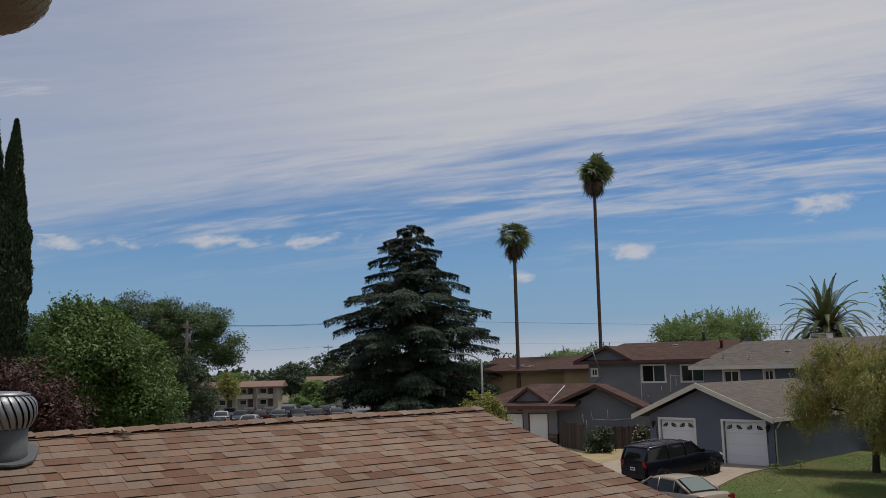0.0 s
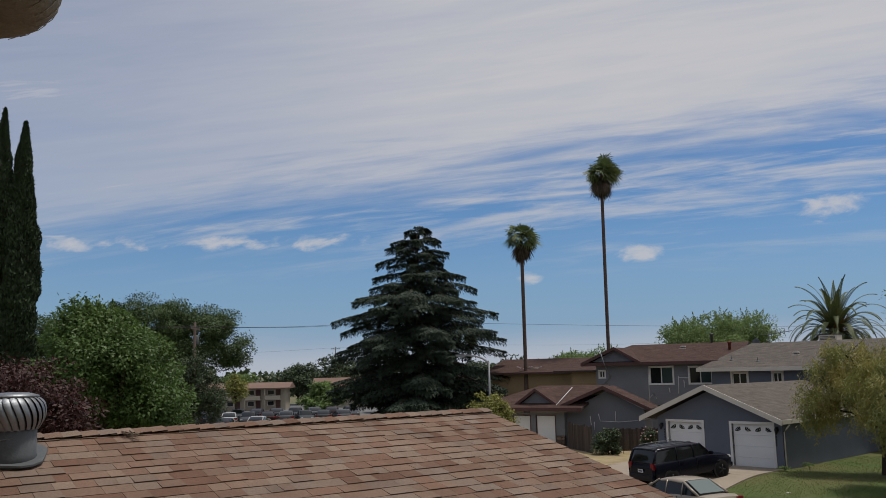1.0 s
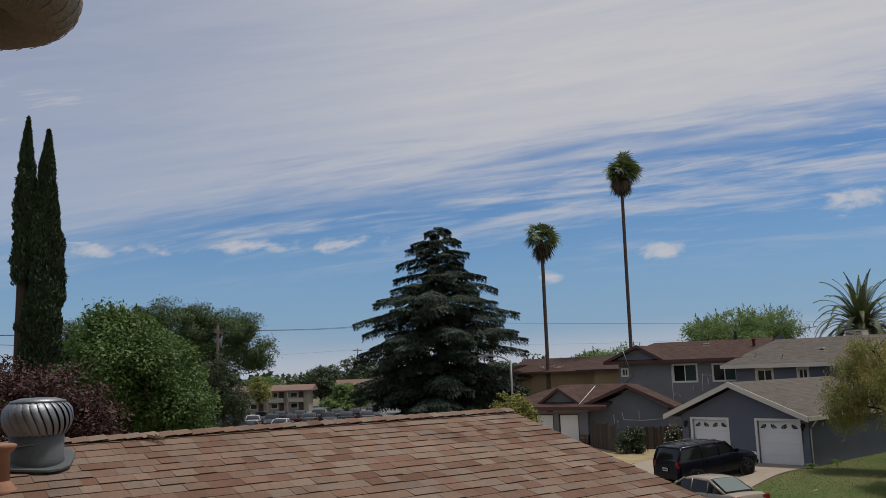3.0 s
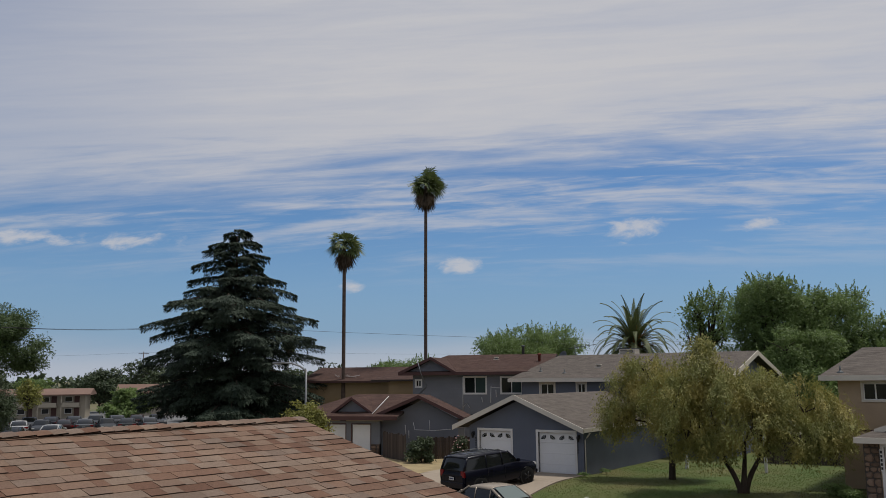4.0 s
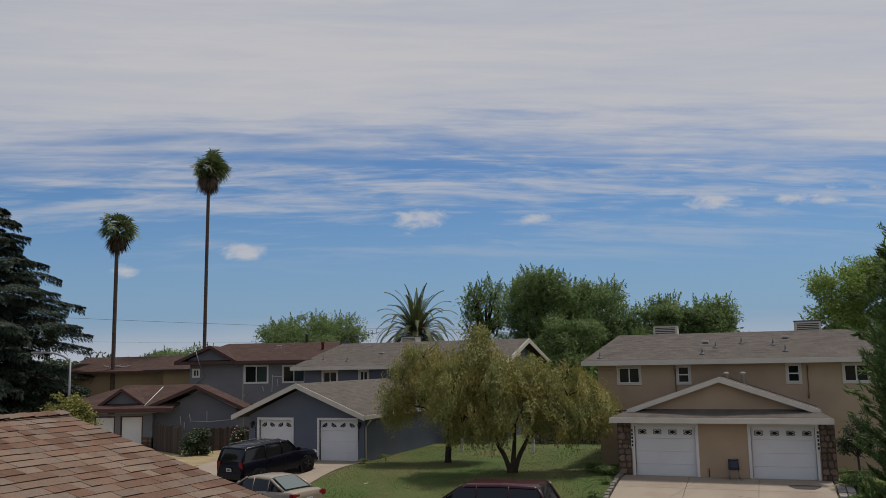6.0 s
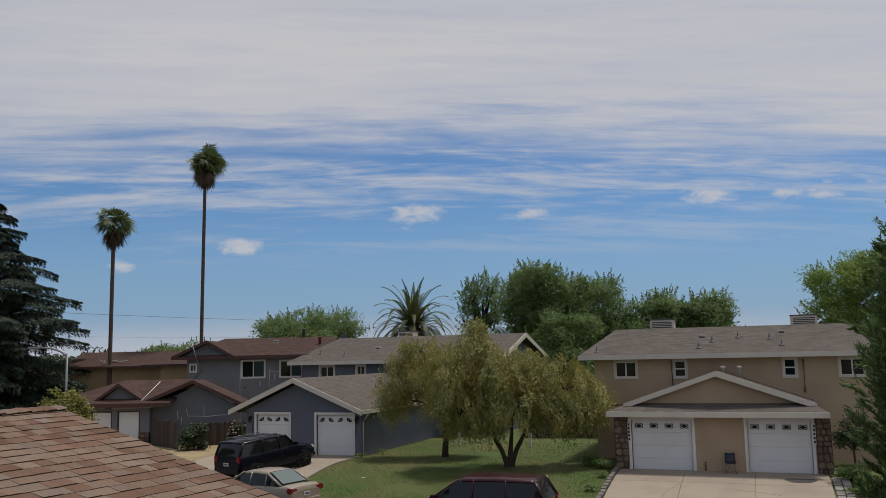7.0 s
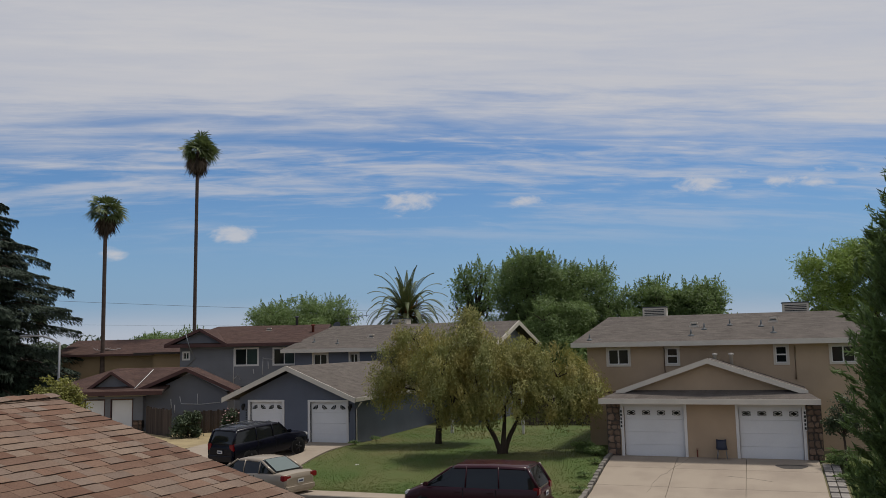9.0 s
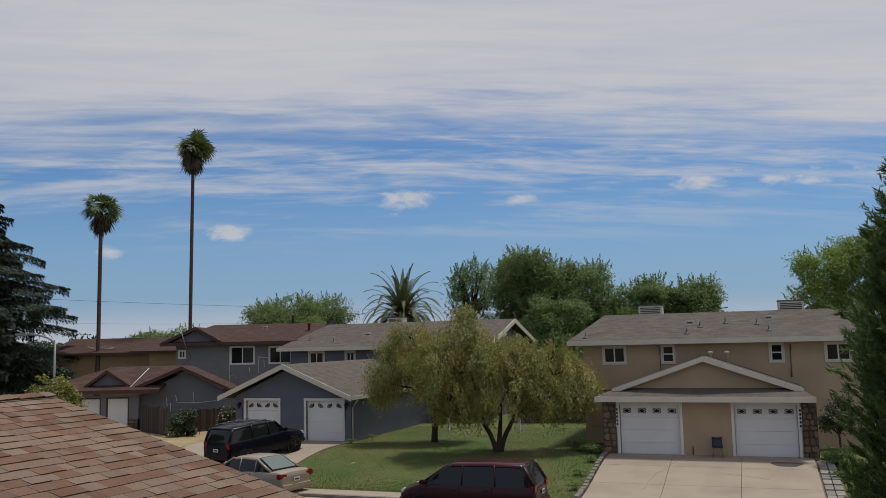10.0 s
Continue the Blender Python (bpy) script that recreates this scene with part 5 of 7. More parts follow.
def fan_palm(at, h, r, label, seed, lean=0.0):
    """A tall fan palm: ringed trunk, round head of fans, hanging dry skirt."""
    rg, nr = random.Random(seed), np.random.default_rng(seed)
    t = thing("palm_tree", pose(*at), label, "palm")
    bm = bmesh.new()
    k = 14
    pts = [(lean * (i / k) ** 1.5, 0, h * i / k - (0.3 if i == 0 else 0)) for i in range(k + 1)]
    tube(bm, pts, [0.30 - 0.13 * min(1, i / 4) - 0.02 * i / k for i in range(k + 1)], 9)
    part("trunk", bm, "palm_bark", t)
    top = np.array((lean, 0, h))
    for dry in (False, True):
        P = []
        for i in range(44 if not dry else 34):
            a = i * 2.39996 + rg.uniform(-0.5, 0.5)
            el = math.asin(0.99 - 1.6 * (i + rg.random()) / 44) if not dry else rg.uniform(-1.52, -0.95)
            d = np.array((math.cos(a) * math.cos(el), math.sin(a) * math.cos(el), math.sin(el)))
            up = np.array((0, 0, 1.0)) - d * d[2]
            up /= np.linalg.norm(up) + 1e-9
            sd = np.cross(d, up)
            tw_ = rg.uniform(-1.1, 1.1)
            sd, up = sd * math.cos(tw_) + up * math.sin(tw_), up * math.cos(tw_) - sd * math.sin(tw_)
            stem = r * (0.46 if not dry else 0.36) * rg.uniform(0.35, 1.3)
            hub = top + d * stem - np.array((0, 0, 0.0 if not dry else 0.3))
            P.append([top + sd * 0.03, top - sd * 0.03, hub - sd * 0.02, hub + sd * 0.02])
            nb, L = 13, r * rg.uniform(0.42, 0.66)
            for j in range(nb):
                b = (j / (nb - 1) - 0.5) * (2.7 if not dry else 1.7)
                e = d * math.cos(b) + sd * math.sin(b) + up * rg.uniform(-0.12, 0.12)
                e /= np.linalg.norm(e)
                w = sd * math.cos(b) - d * math.sin(b)
                tip = hub + e * L * rg.uniform(0.8, 1.15) + np.array((0, 0, -0.28 * L - (0.1 if dry else 0)))
                m = hub + e * L * 0.5
                P.append([hub, m + w * L * 0.062, tip, m - w * L * 0.062])
        me = quads_mesh("fronds", np.array(P), "palm_dry" if dry else "palm")
        ob = new("dry_skirt" if dry else "fronds", me)
        ob.parent = t
    return t


def date_palm(at, h, r, label, seed):
    rg = random.Random(seed)
    t = thing("palm_tree", pose(*at), label, "palm")
    bm = bmesh.new()
    tube(bm, [(0, 0, -0.3), (0, 0, h * 0.5), (0, 0, h * 0.85), (0, 0, h)], [0.45, 0.42, 0.6, 0.5], 10)
    part("trunk", bm, "palm_bark", t)
    P, core = [], []
    for i in range(100):
        a = 2 * math.pi * (i * 0.618) + rg.uniform(-0.1, 0.1)
        el = radians(86 - 112 * ((i + 0.5) / 100) ** 0.8)
        L = r * rg.uniform(0.9, 1.12)
        pos = np.array((0, 0, h))
        d = np.array((math.cos(a) * math.cos(el), math.sin(a) * math.cos(el), math.sin(el)))
        n = 26
        for j in range(n):
            f = j / n
            d2 = d + np.array((0, 0, -1.0)) * (0.22 * f * (1.25 - abs(math.sin(el)) * 0.75))
            d = d2 / np.linalg.norm(d2)
            nx = pos + d * L / n
            up = np.array((0, 0, 1.0)) - d * d[2]
            up /= np.linalg.norm(up) + 1e-9
            sd = np.cross(d, up)
            P.append([pos + sd * 0.035, pos - sd * 0.035, nx - sd * 0.03, nx + sd * 0.03])
            if f > 0.12:
                ll = 0.38 * math.sin(math.pi * min(1, 0.25 + f * 0.8)) + 0.08
                for s in (-1, 1):
                    for h2 in (0.0, 0.33, 0.66):
                        b0 = pos + (nx - pos) * h2
                        e = d * 0.75 + sd * s * 0.8 + up * 0.25
                        e /= np.linalg.norm(e)
                        P.append([b0, b0 + e * ll * 0.5 + d * 0.034, b0 + e * ll - np.array((0, 0, 0.10)), b0 + e * ll * 0.5 - d * 0.034])
            pos = nx
    for i in range(110):
        a, el = rg.uniform(0, 6.3), rg.uniform(-0.1, 1.3)
        d = np.array((math.cos(a) * math.cos(el), math.sin(a) * math.cos(el), math.sin(el)))
        o = np.array((0, 0, h))
        s = np.cross(d, (0.3, 0.2, 1.0)) * 0.05
        core.append([o - s, o + s, o + d * rg.uniform(1.0, 2.2) + s, o + d * rg.uniform(1.0, 2.2) - s])
    for nm, Pq, m in (("fronds", P, "date"), ("date_stalks", core, "date_core")):
        ob = new(nm, quads_mesh(nm, np.array(Pq), m))
        ob.parent = t
    return t


# lawn trees with weeping olive-yellow foliage
broadleaf("pepper_tree", st(-11.05, 37.1, 0.70), 1.5, 0.17,
          [(-0.2, 0, 4.3, 1.9, 1.7, 1.2), (-1.5, 0, 5.2, 1.0, 1.0, 1.1), (-2.6, 0, 4.2, 1.2, 1.3, 1.3), (0.9, 0.2, 4.2, 1.3, 1.3, 1.1), (2.6, 0, 3.9, 1.3, 1.3, 1.1), (3.8, 0, 3.0, 0.9, 1.1, 1.1), (-1.3, 0.4, 6.2, 0.6, 0.6, 0.6),
           (0.4, -0.9, 2.9, 1.6, 1.0, 0.9), (-2.2, -0.6, 2.8, 1.2, 0.9, 1.0), (2.5, -0.5, 2.6, 1.2, 0.9, 0.8), (-0.9, -0.4, 2.2, 0.9, 0.8, 0.6)],
          "leaf_olive", 0.15, 74000, "wide weeping tree with olive-yellow foliage and forked dark trunk", 11, droop=0.17, clump=0.44, fork=True, aspect=0.32)
broadleaf("pepper_tree", st(-15.2, 39.9, 0.78), 2.0, 0.16,
          [(-0.4, 0, 4.3, 1.6, 1.5, 1.3), (-2.0, 0, 4.0, 1.2, 1.2, 1.2), (0.9, 0, 4.6, 1.4, 1.4, 1.2), (-1.1, 0, 5.5, 1.0, 0.9, 0.7), (0.4, 0, 3.2, 1.4, 1.2, 0.9), (-2.5, 0, 3.0, 0.9, 0.9, 0.9), (1.2, 0, 2.5, 0.9, 0.9, 0.7)],
          "leaf_olive", 0.15, 44000, "smaller weeping tree with olive foliage on the lawn", 12, droop=0.17, clump=0.44, aspect=0.32)
# trees behind the houses
for i, (x, y, w, h, z, leaf, lab) in enumerate((
        (2.4, 75, 3.8, 13.4, 6.5, "leaf_mid", "sparse green street tree above the roofs"),
        (7.2, 71, 8.2, 13.5, 3.0, "leaf_mid", "large leafy green tree behind the houses"),
        (11.6, 72, 8.2, 12.8, 3.0, "leaf_mid", "large leafy green tree behind the houses"),
        (16.0, 70, 8.0, 11.2, 2.5, "leaf_mid", "round green tree behind the tan house"),
        (20.7, 69, 5.8, 10.6, 2.5, "leaf_mid", "round green tree behind the tan house"),
        (8.5, 66, 7.0, 9.2, 2.0, "leaf_mid", "green tree close behind the houses"),
        (-14.6, 82, 11.6, 11.4, 3.5, "leaf_mid", "green tree above the brown roof"),
        (-31.5, 95, 11.5, 8.0, 2.5, "leaf_mid", "light green tree behind the ochre house"),
        (-36.5, 98, 6.0, 6.6, 2.0, "leaf_mid", "small far green tree"))):
    broadleaf("tree", (x, y, 0.78), z + 0.5, 0.28, mound(w * 1.15, w, h - z + 0.4, z - 0.8, 17, 50 + i), leaf, 0.20, 5000 if i == 0 else 60000, lab, 70 + i, clump=0.85, sprig=0.7)
broadleaf("tree", (26.7, 53.0, 0.78), 5.0, 0.3, [(0.3, 0, 8.6, 4.2, 3.5, 2.2), (-2.6, 0, 9.3, 2.0, 2.0, 1.1), (-3.0, 0, 6.9, 2.2, 2.4, 1.6), (1.5, 0, 10.2, 2.8, 2.6, 1.3), (4, 0, 8.5, 3, 3, 3)], "leaf_bright", 0.16, 76000, "bright green spreading tree with gaps in its crown", 91, clump=0.8, sprig=0.6)
# far left group
broadleaf("tree", (-25.5, 21.7, 0.0), 3.6, 0.3, mound(5.6, 5.3, 5.5, 3.3, 19, 21), "leaf_green", 0.145, 100000, "full bright green tree with a leaning trunk", 22, clump=0.75, sprig=0.45, lean=(0.4, 0.2))
broadleaf("tree", (-18.5, 12.6, 0.0), 3.0, 0.2, mound(7.0, 5.6, 5.4, 1.5, 17, 31), "leaf_red", 0.11, 52000, "purple-red leaved plum tree", 32, clump=0.35)
broadleaf("pine_tree", (-52.2, 47.6, 0.3), 7.0, 0.4, [(-3.5, -3, 8.8, 3.2, 3.2, 1.7), (0, 0, 9.9, 4.2, 4.2, 1.6), (3.2, 3.0, 9.2, 3.2, 3.2, 1.8), (4.5, 4.6, 7.8, 2.2, 2.2, 1.6), (-1, -1.5, 8.2, 3.6, 3.6, 1.7), (1.8, 2, 6.9, 2.8, 2.8, 1.6), (-4.6, -4.4, 7.4, 2.4, 2.4, 1.6), (0.3, 0.4, 7.4, 4.2, 4.2, 1.5)], "leaf_pine", 0.20, 180000, "broad dark green umbrella pine", 41, clump=0.95, aspect=0.4)
broadleaf("tree", (-42.1, 42.8, 0.3), 2.8, 0.22, mound(5.2, 5.0, 6.0, 1.6, 13, 61), "leaf_dark", 0.17, 32000, "dark grey-green tree beside the car park", 62, clump=0.4, aspect=0.35)
broadleaf("tree", (-36.5, 17.5, 0.0), 3.5, 0.25, mound(5, 5, 4.5, 3.2, 10, 63), "leaf_olive", 0.25, 5000, "pale olive tree behind the cypress", 64, clump=0.5)
broadleaf("tree", (-74.5, 84.0, 0.1), 2.6, 0.14, mound(3.4, 3.4, 4.2, 2.0, 9, 65), "leaf_yellow", 0.24, 3500, "thin yellow-green young tree", 66, clump=0.4)
for i, (x, y, w, h, leaf) in enumerate(((-73, 101, 7.5, 4.6, "leaf_mid"), (-88, 128, 14, 9.5, "leaf_dark"), (-100, 130, 10, 9.0, "leaf_dark"), (-64, 105, 8, 4.6, "leaf_dark"), (-74, 150, 16, 8.0, "leaf_dark"), (-98, 112, 8, 6.5, "leaf_mid"), (-58, 106, 9, 6.5, "leaf_dark"), (-55, 160, 12, 8.5, "leaf_dark"), (-70, 190, 14, 9, "leaf_dark"))):
    broadleaf("tree", (x, y, 0.1), 1.5, 0.2, mound(w, w, h - 0.4, 0.4, 10, 80 + i), leaf, 0.5, 7000, "far green tree beside the apartments", 120 + i, clump=0.7)
broadleaf("shrub", (-17.6, 37.8, 0.06), 1.6, 0.06, mound(2.8, 2.4, 3.1, 1.9, 10, 95), "leaf_yellow", 0.13, 12000, "yellow-green shrub behind the near roof", 96, "shrub", clump=0.35)
broadleaf("shrub", (-14.9, 48.3, 0.6), 0.5, 0.05, mound(1.9, 1.7, 1.9, 0.05, 9, 97), "leaf_dark", 0.12, 6500, "dense dark green shrub before the fence", 98, "shrub", clump=0.22)
rose = broadleaf("rose_bush", (-12.9, 50.0, 0.6), 0.5, 0.04, mound(1.1, 1.1, 1.7, 0.05, 8, 99), "leaf_dark", 0.10, 3000, "dark rose bush with pale blooms by the fence", 100, "shrub", clump=0.2)
nr = np.random.default_rng(7)
bm = bmesh.new()
bmesh.ops.create_icosphere(bm, subdivisions=1, radius=0.055)
for v in bm.verts:
    v.co.z *= 0.7
bloom_me = mesh_of("bloom", bm)
bloom_me.materials.append(M["flower"])
for c in in_ball(nr, 34, 0.85) * np.array((0.55, 0.55, 0.75)) + np.array((0, 0, 1.05)):
    share("bloom", bloom_me, rose, pose(*c))
for u, n_, w in ((-6.9, 37.3, 1.0), (-7.6, 38.4, 1.3), (2.65, 36.4, 1.0)):
    broadleaf("shrub", st(u, n_, rise(n_)), 0.2, 0.03, mound(w, w, 0.5, 0.02, 6, int(abs(u) * 10)), "leaf_mid", 0.11, 1200, "low green ground shrub by the stone pier", int(abs(u) * 7), "shrub", clump=0.16)
broadleaf("shrub", st(2.9, 36.2, 0.7), 1.2, 0.05, mound(1.5, 1.3, 1.9, 1.1, 8, 105), "leaf_dark", 0.10, 4000, "reddish green shrub against the stone pier", 106, "shrub", clump=0.22)

column("cypress_tree", (-32.65, 23.1, 0.0), 17.0, 0.86, "tall dark Italian cypress with a narrow spire", 131, 70000, lean=(-0.05, 0.05))
column("cypress_tree", (-33.15, 22.45, 9.8), 7.7, 0.42, "slim second cypress spire beside the taller one", 132, 11000)
twg = broadleaf("twig", (-31.4, 24.7, 8.55), 0.05, 0.015, [(0.35, 0.1, 0.22, 0.3, 0.3, 0.22)], "leaf_red", 0.09, 120, "stray leafy twig standing out from the cypress", 133, "branch", clump=0.16)
cedar_tree((-36.9, 65.3, 0.6), 17.9, 7.15, "tall dark blue-green deodar cedar with drooping tiers", 140)
fan_palm((-27.9, 68.0, 0.6), 16.6, 1.75, "tall fan palm with a dry brown skirt", 151, 0.0)
fan_palm((-22.95, 76.0, 0.6), 23.4, 2.05, "very tall fan palm with a thin trunk", 152, 0.15)
fan_palm((-95.0, 195.0, 0.6), 13.0, 2.2, "small far fan palm", 153, 0.0)
fan_palm((-106.0, 200.0, 0.6), 9.5, 1.9, "small far fan palm", 154, 0.0)
date_palm((-3.5, 70.0, 0.78), 7.2, 4.3, "broad date palm with arching grey-green fronds", 160)


def needle_tree(at, h, r, label, seed):
    """A close feathery conifer: upswept branches clothed in fine needles."""
    rg, nr = random.Random(seed), np.random.default_rng(seed)
    t = thing("conifer_tree", pose(*at), label, "tree")
    bm = bmesh.new()
    tube(bm, [(0, 0, -0.2), (0, 0, h * 0.5), (0, 0, h)], [0.16, 0.10, 0.015], 8)
    Cs, Ds, T = [], [], []
    for i in range(760):
        f = ((i + rg.random()) / 760) ** 0.72
        z = 0.2 + f * (h - 0.35)
        L = r * (1 - f) ** 0.62 * rg.uniform(0.74, 1.06) * (0.93 + 0.12 * math.sin(i * 1.7))
        a = i * 2.39996
        L = min(L, 1.85 * rg.uniform(0.85, 1.05))
        d = Vector((math.cos(a), math.sin(a), 0.75 + 0.35 * f + rg.uniform(-0.2, 0.25))).normalized()
        p0 = Vector((0, 0, z - 0.2))
        p1 = p0 + d * L
        tube(bm, [p0, p0.lerp(p1, 0.5) - Vector((0, 0, 0.05 * L)), p1], [0.018, 0.01, 0.003], 4, cap=False)
        for s in range(9):
            q0 = p0.lerp(p1, 0.36 + 0.62 * s / 8)
            e = (d + Vector((rg.uniform(-0.8, 0.8), rg.uniform(-0.8, 0.8), rg.uniform(-0.2, 0.6)))).normalized()
            sl = 0.34 * rg.uniform(0.6, 1.2)
            n = 38
            k = nr.uniform(0, 1, n)[:, None]
            Cs.append(np.array(q0) + k * np.array(e) * sl + nr.normal(0, 0.018, (n, 3)))
            Ds.append(np.tile(np.array(e), (n, 1)) * 1.2)
    part("trunk", bm, "bark", t)
    C, D = np.concatenate(Cs), np.concatenate(Ds)
    ob = new("crown", quads_mesh("crown", leaf_quads(C, D, 0.14, 0.024, nr, 0.55), "needle"))
    ob.parent = t
    return t


needle_tree((6.9, 11.5, 0.0), 8.6, 3.1, "feathery green conifer with upswept branches", 170)


# ---- vehicles ----
def loft_body(sections, name, mat, parent, label=""):
    """A smooth hull through cross sections: (x, [(half width, z), ...]) from sill to centre line."""
    bm = bmesh.new()
    rings = []
    for x, prof in sections:
        half = [(w, z) for w, z in prof]
        ring = [bm.verts.new((x, -w, z)) for w, z in half] + [bm.verts.new((x, w, z)) for w, z in half[::-1]]
        rings.append(ring)
    n = len(rings[0])
    for a, b in zip(rings, rings[1:]):
        for i in range(n):
            f = bm.faces.new((a[i], a[(i + 1) % n], b[(i + 1) % n], b[i]))
            f.smooth = True
    bm.faces.new(rings[0][::-1])
    bm.faces.new(rings[-1])
    bmesh.ops.recalc_face_normals(bm, faces=bm.faces[:])
    ob = part(name, bm, mat, parent, label)
    md = ob.modifiers.new("round", "BEVEL")
    md.width, md.segments, md.limit_method, md.angle_limit = 0.035, 2, "ANGLE", radians(28)
    return ob


def wheel(x, y, r, w, parent, rim):
    s = -1 if y < 0 else 1
    hub = part("wheel", bmesh.new(), "tyre", parent)
    bm = bmesh.new()
    lathe(bm, [(r * 0.62, -w / 2), (r * 0.93, -w / 2), (r, -w * 0.32), (r, w * 0.32), (r * 0.93, w / 2), (r * 0.62, w / 2)], 22)
    bmesh.ops.transform(bm, matrix=pose(x, y, r, 90, 0, 0), verts=bm.verts[:])
    part("tyre", bm, "tyre", hub)
    bm = bmesh.new()
    lathe(bm, [(r * 0.62, -0.04), (r * 0.6, 0.0), (r * 0.12, 0.02)], 20)
    for k in range(5):
        a = 2 * math.pi * k / 5
        tube(bm, [(0, 0, 0.03), (math.cos(a) * r * 0.58, math.sin(a) * r * 0.58, 0.015)], [r * 0.14, r * 0.09], 5)
    bmesh.ops.transform(bm, matrix=pose(x, y + s * w * 0.36, r, -90 * s, 0, 0), verts=bm.verts[:])
    part("rim", bm, rim, hub)


def car(name, m, spec, label):
    """A car along +x (nose at +x). spec gives lengths, heights, roof line and paint."""
    c = thing(name, m, label, "car")
    L, Wd, H = spec["L"], spec["W"] / 2, spec["H"]
    g, belt, hood, deck = spec["g"], spec["belt"], spec["hood"], spec["deck"]
    xa, xb, xc, xd = spec["roof"]               # rear glass foot, roof rear, roof front, windscreen foot
    h = L / 2

    def sec(x, z, w):
        return (x, [(w * 0.93, g), (w * 0.985, g + 0.12), (w, (g + z) * 0.55), (w * 0.985, z - 0.10), (w * 0.93, z - 0.015), (w * 0.55, z + 0.015), (0.02, z + 0.02)])
    top = belt
    body = loft_body([sec(-h, deck - 0.22, Wd * 0.80), sec(-h + 0.05, deck - 0.06, Wd * 0.90), sec(-h + 0.28, deck, Wd * 0.98), sec(xa, (deck + belt) / 2, Wd), sec(0, belt, Wd),
                      sec(xd, (hood + belt) / 2 + 0.01, Wd), sec(xd + 0.15, hood, Wd * 0.99), sec(h - 0.45, hood - 0.08, Wd * 0.96), sec(h - 0.12, hood - 0.2, Wd * 0.86), sec(h, hood - 0.36, Wd * 0.74)], "body", spec["paint"], c)
    # greenhouse: glass hull, roof shell, pillars
    tw = Wd * spec.get("tumble", 0.80)

    def gsec(x, z0, z1, w0, w1):
        return (x, [(w0, z0), (w0 * 0.99, z0 + 0.02), (w0 + (w1 - w0) * 0.5 + 0.02, (z0 + z1) / 2), (w1 + 0.02, z1 - 0.06), (w1 * 0.9, z1 - 0.02), (w1 * 0.5, z1), (0.02, z1)])
    b0 = belt - 0.04
    loft_body([gsec(xa, deck - 0.05, deck + 0.02, Wd * 0.86, Wd * 0.84), gsec(xb, b0, H - 0.03, Wd * 0.93, tw), gsec((xb + xc) / 2, b0, H - 0.02, Wd * 0.95, tw), gsec(xc, b0, H - 0.05, Wd * 0.93, tw), gsec(xd, hood - 0.06, hood + 0.03, Wd * 0.9, Wd * 0.88)],
              "glasshouse", spec.get("glass", "car_glass"), c, "dark car windows")
    if spec.get("rear_glass"):
        bm = bmesh.new()
        prism(bm, [(xa + 0.02, -Wd * 0.70, deck + 0.035), (xa + 0.02, Wd * 0.70, deck + 0.035), (xb - 0.06, tw * 0.82, H - 0.055), (xb - 0.06, -tw * 0.82, H - 0.055)], (-0.012, 0, 0.02))
        part("rear_window", bm, spec["rear_glass"], c)
    bm = bmesh.new()
    ws = []
    for x, z, w in ((xb - 0.05, H - 0.06, tw * 0.97), (xb + 0.1, H - 0.01, tw), ((xb + xc) / 2, H + 0.012, tw), (xc - 0.12, H - 0.02, tw), (xc + 0.05, H - 0.07, tw * 0.97)):
        ws.append([bm.verts.new((x, y, z - dz)) for y, dz in ((-w - 0.035, 0.085), (-w * 0.97, 0.02), (-w * 0.5, 0.0), (w * 0.5, 0.0), (w * 0.97, 0.02), (w + 0.035, 0.085))])
    for a, b in zip(ws, ws[1:]):
        for i in range(5):
            f = bm.faces.new((a[i], b[i], b[i + 1], a[i + 1]))
            f.smooth = True
    r = bmesh.ops.extrude_face_region(bm, geom=bm.faces[:])
    for v in [q for q in r["geom"] if isinstance(q, bmesh.types.BMVert)]:
        v.co.z -= 0.035
    bmesh.ops.recalc_face_normals(bm, faces=bm.faces[:])
    part("roof_shell", bm, spec["paint"], c)
    for s in (-1, 1):
        for (x0, z0, w0), (x1, z1, w1), rr in [((xd + 0.02, hood + 0.0, Wd * 0.90), (xc + 0.02, H - 0.07, tw + 0.01), 0.035), ((xa, deck - 0.0, Wd * 0.86), (xb, H - 0.07, tw + 0.01), 0.05)] + [((x, belt - 0.02, Wd * 0.945), (x - 0.03 * (1 if x > 0 else -1), H - 0.06, tw + 0.015), spec.get("pr", 0.026)) for x in spec["pillars"]]:
            bm = bmesh.new()
            tube(bm, [(x0, s * w0, z0), ((x0 + x1) / 2, s * ((w0 + w1) / 2 + 0.015), (z0 + z1) / 2), (x1, s * w1, z1)], rr, 6)
            part("pillar", bm, spec["paint"], c)
        mir = soft_box(xd - 0.22, xd - 0.06, s * (Wd + 0.10) - 0.09, s * (Wd + 0.10) + 0.09, belt - 0.0, belt + 0.14, 0.03)
        part("mirror", mir, spec["paint"], c)
        part("tail_light", soft_box(-h + 0.01, -h + 0.22, s * Wd * 0.80 - spec.get("lampw", 0.13), s * Wd * 0.80 + 0.15, spec["tail"][0], spec["tail"][1], 0.03), "red_lamp", c, "red tail light")
        part("headlight", soft_box(h - 0.34, h - 0.06, s * Wd * 0.68 - 0.17, s * Wd * 0.68 + 0.17, hood - 0.34, hood - 0.18, 0.04), "head_lamp", c, "clear headlight")
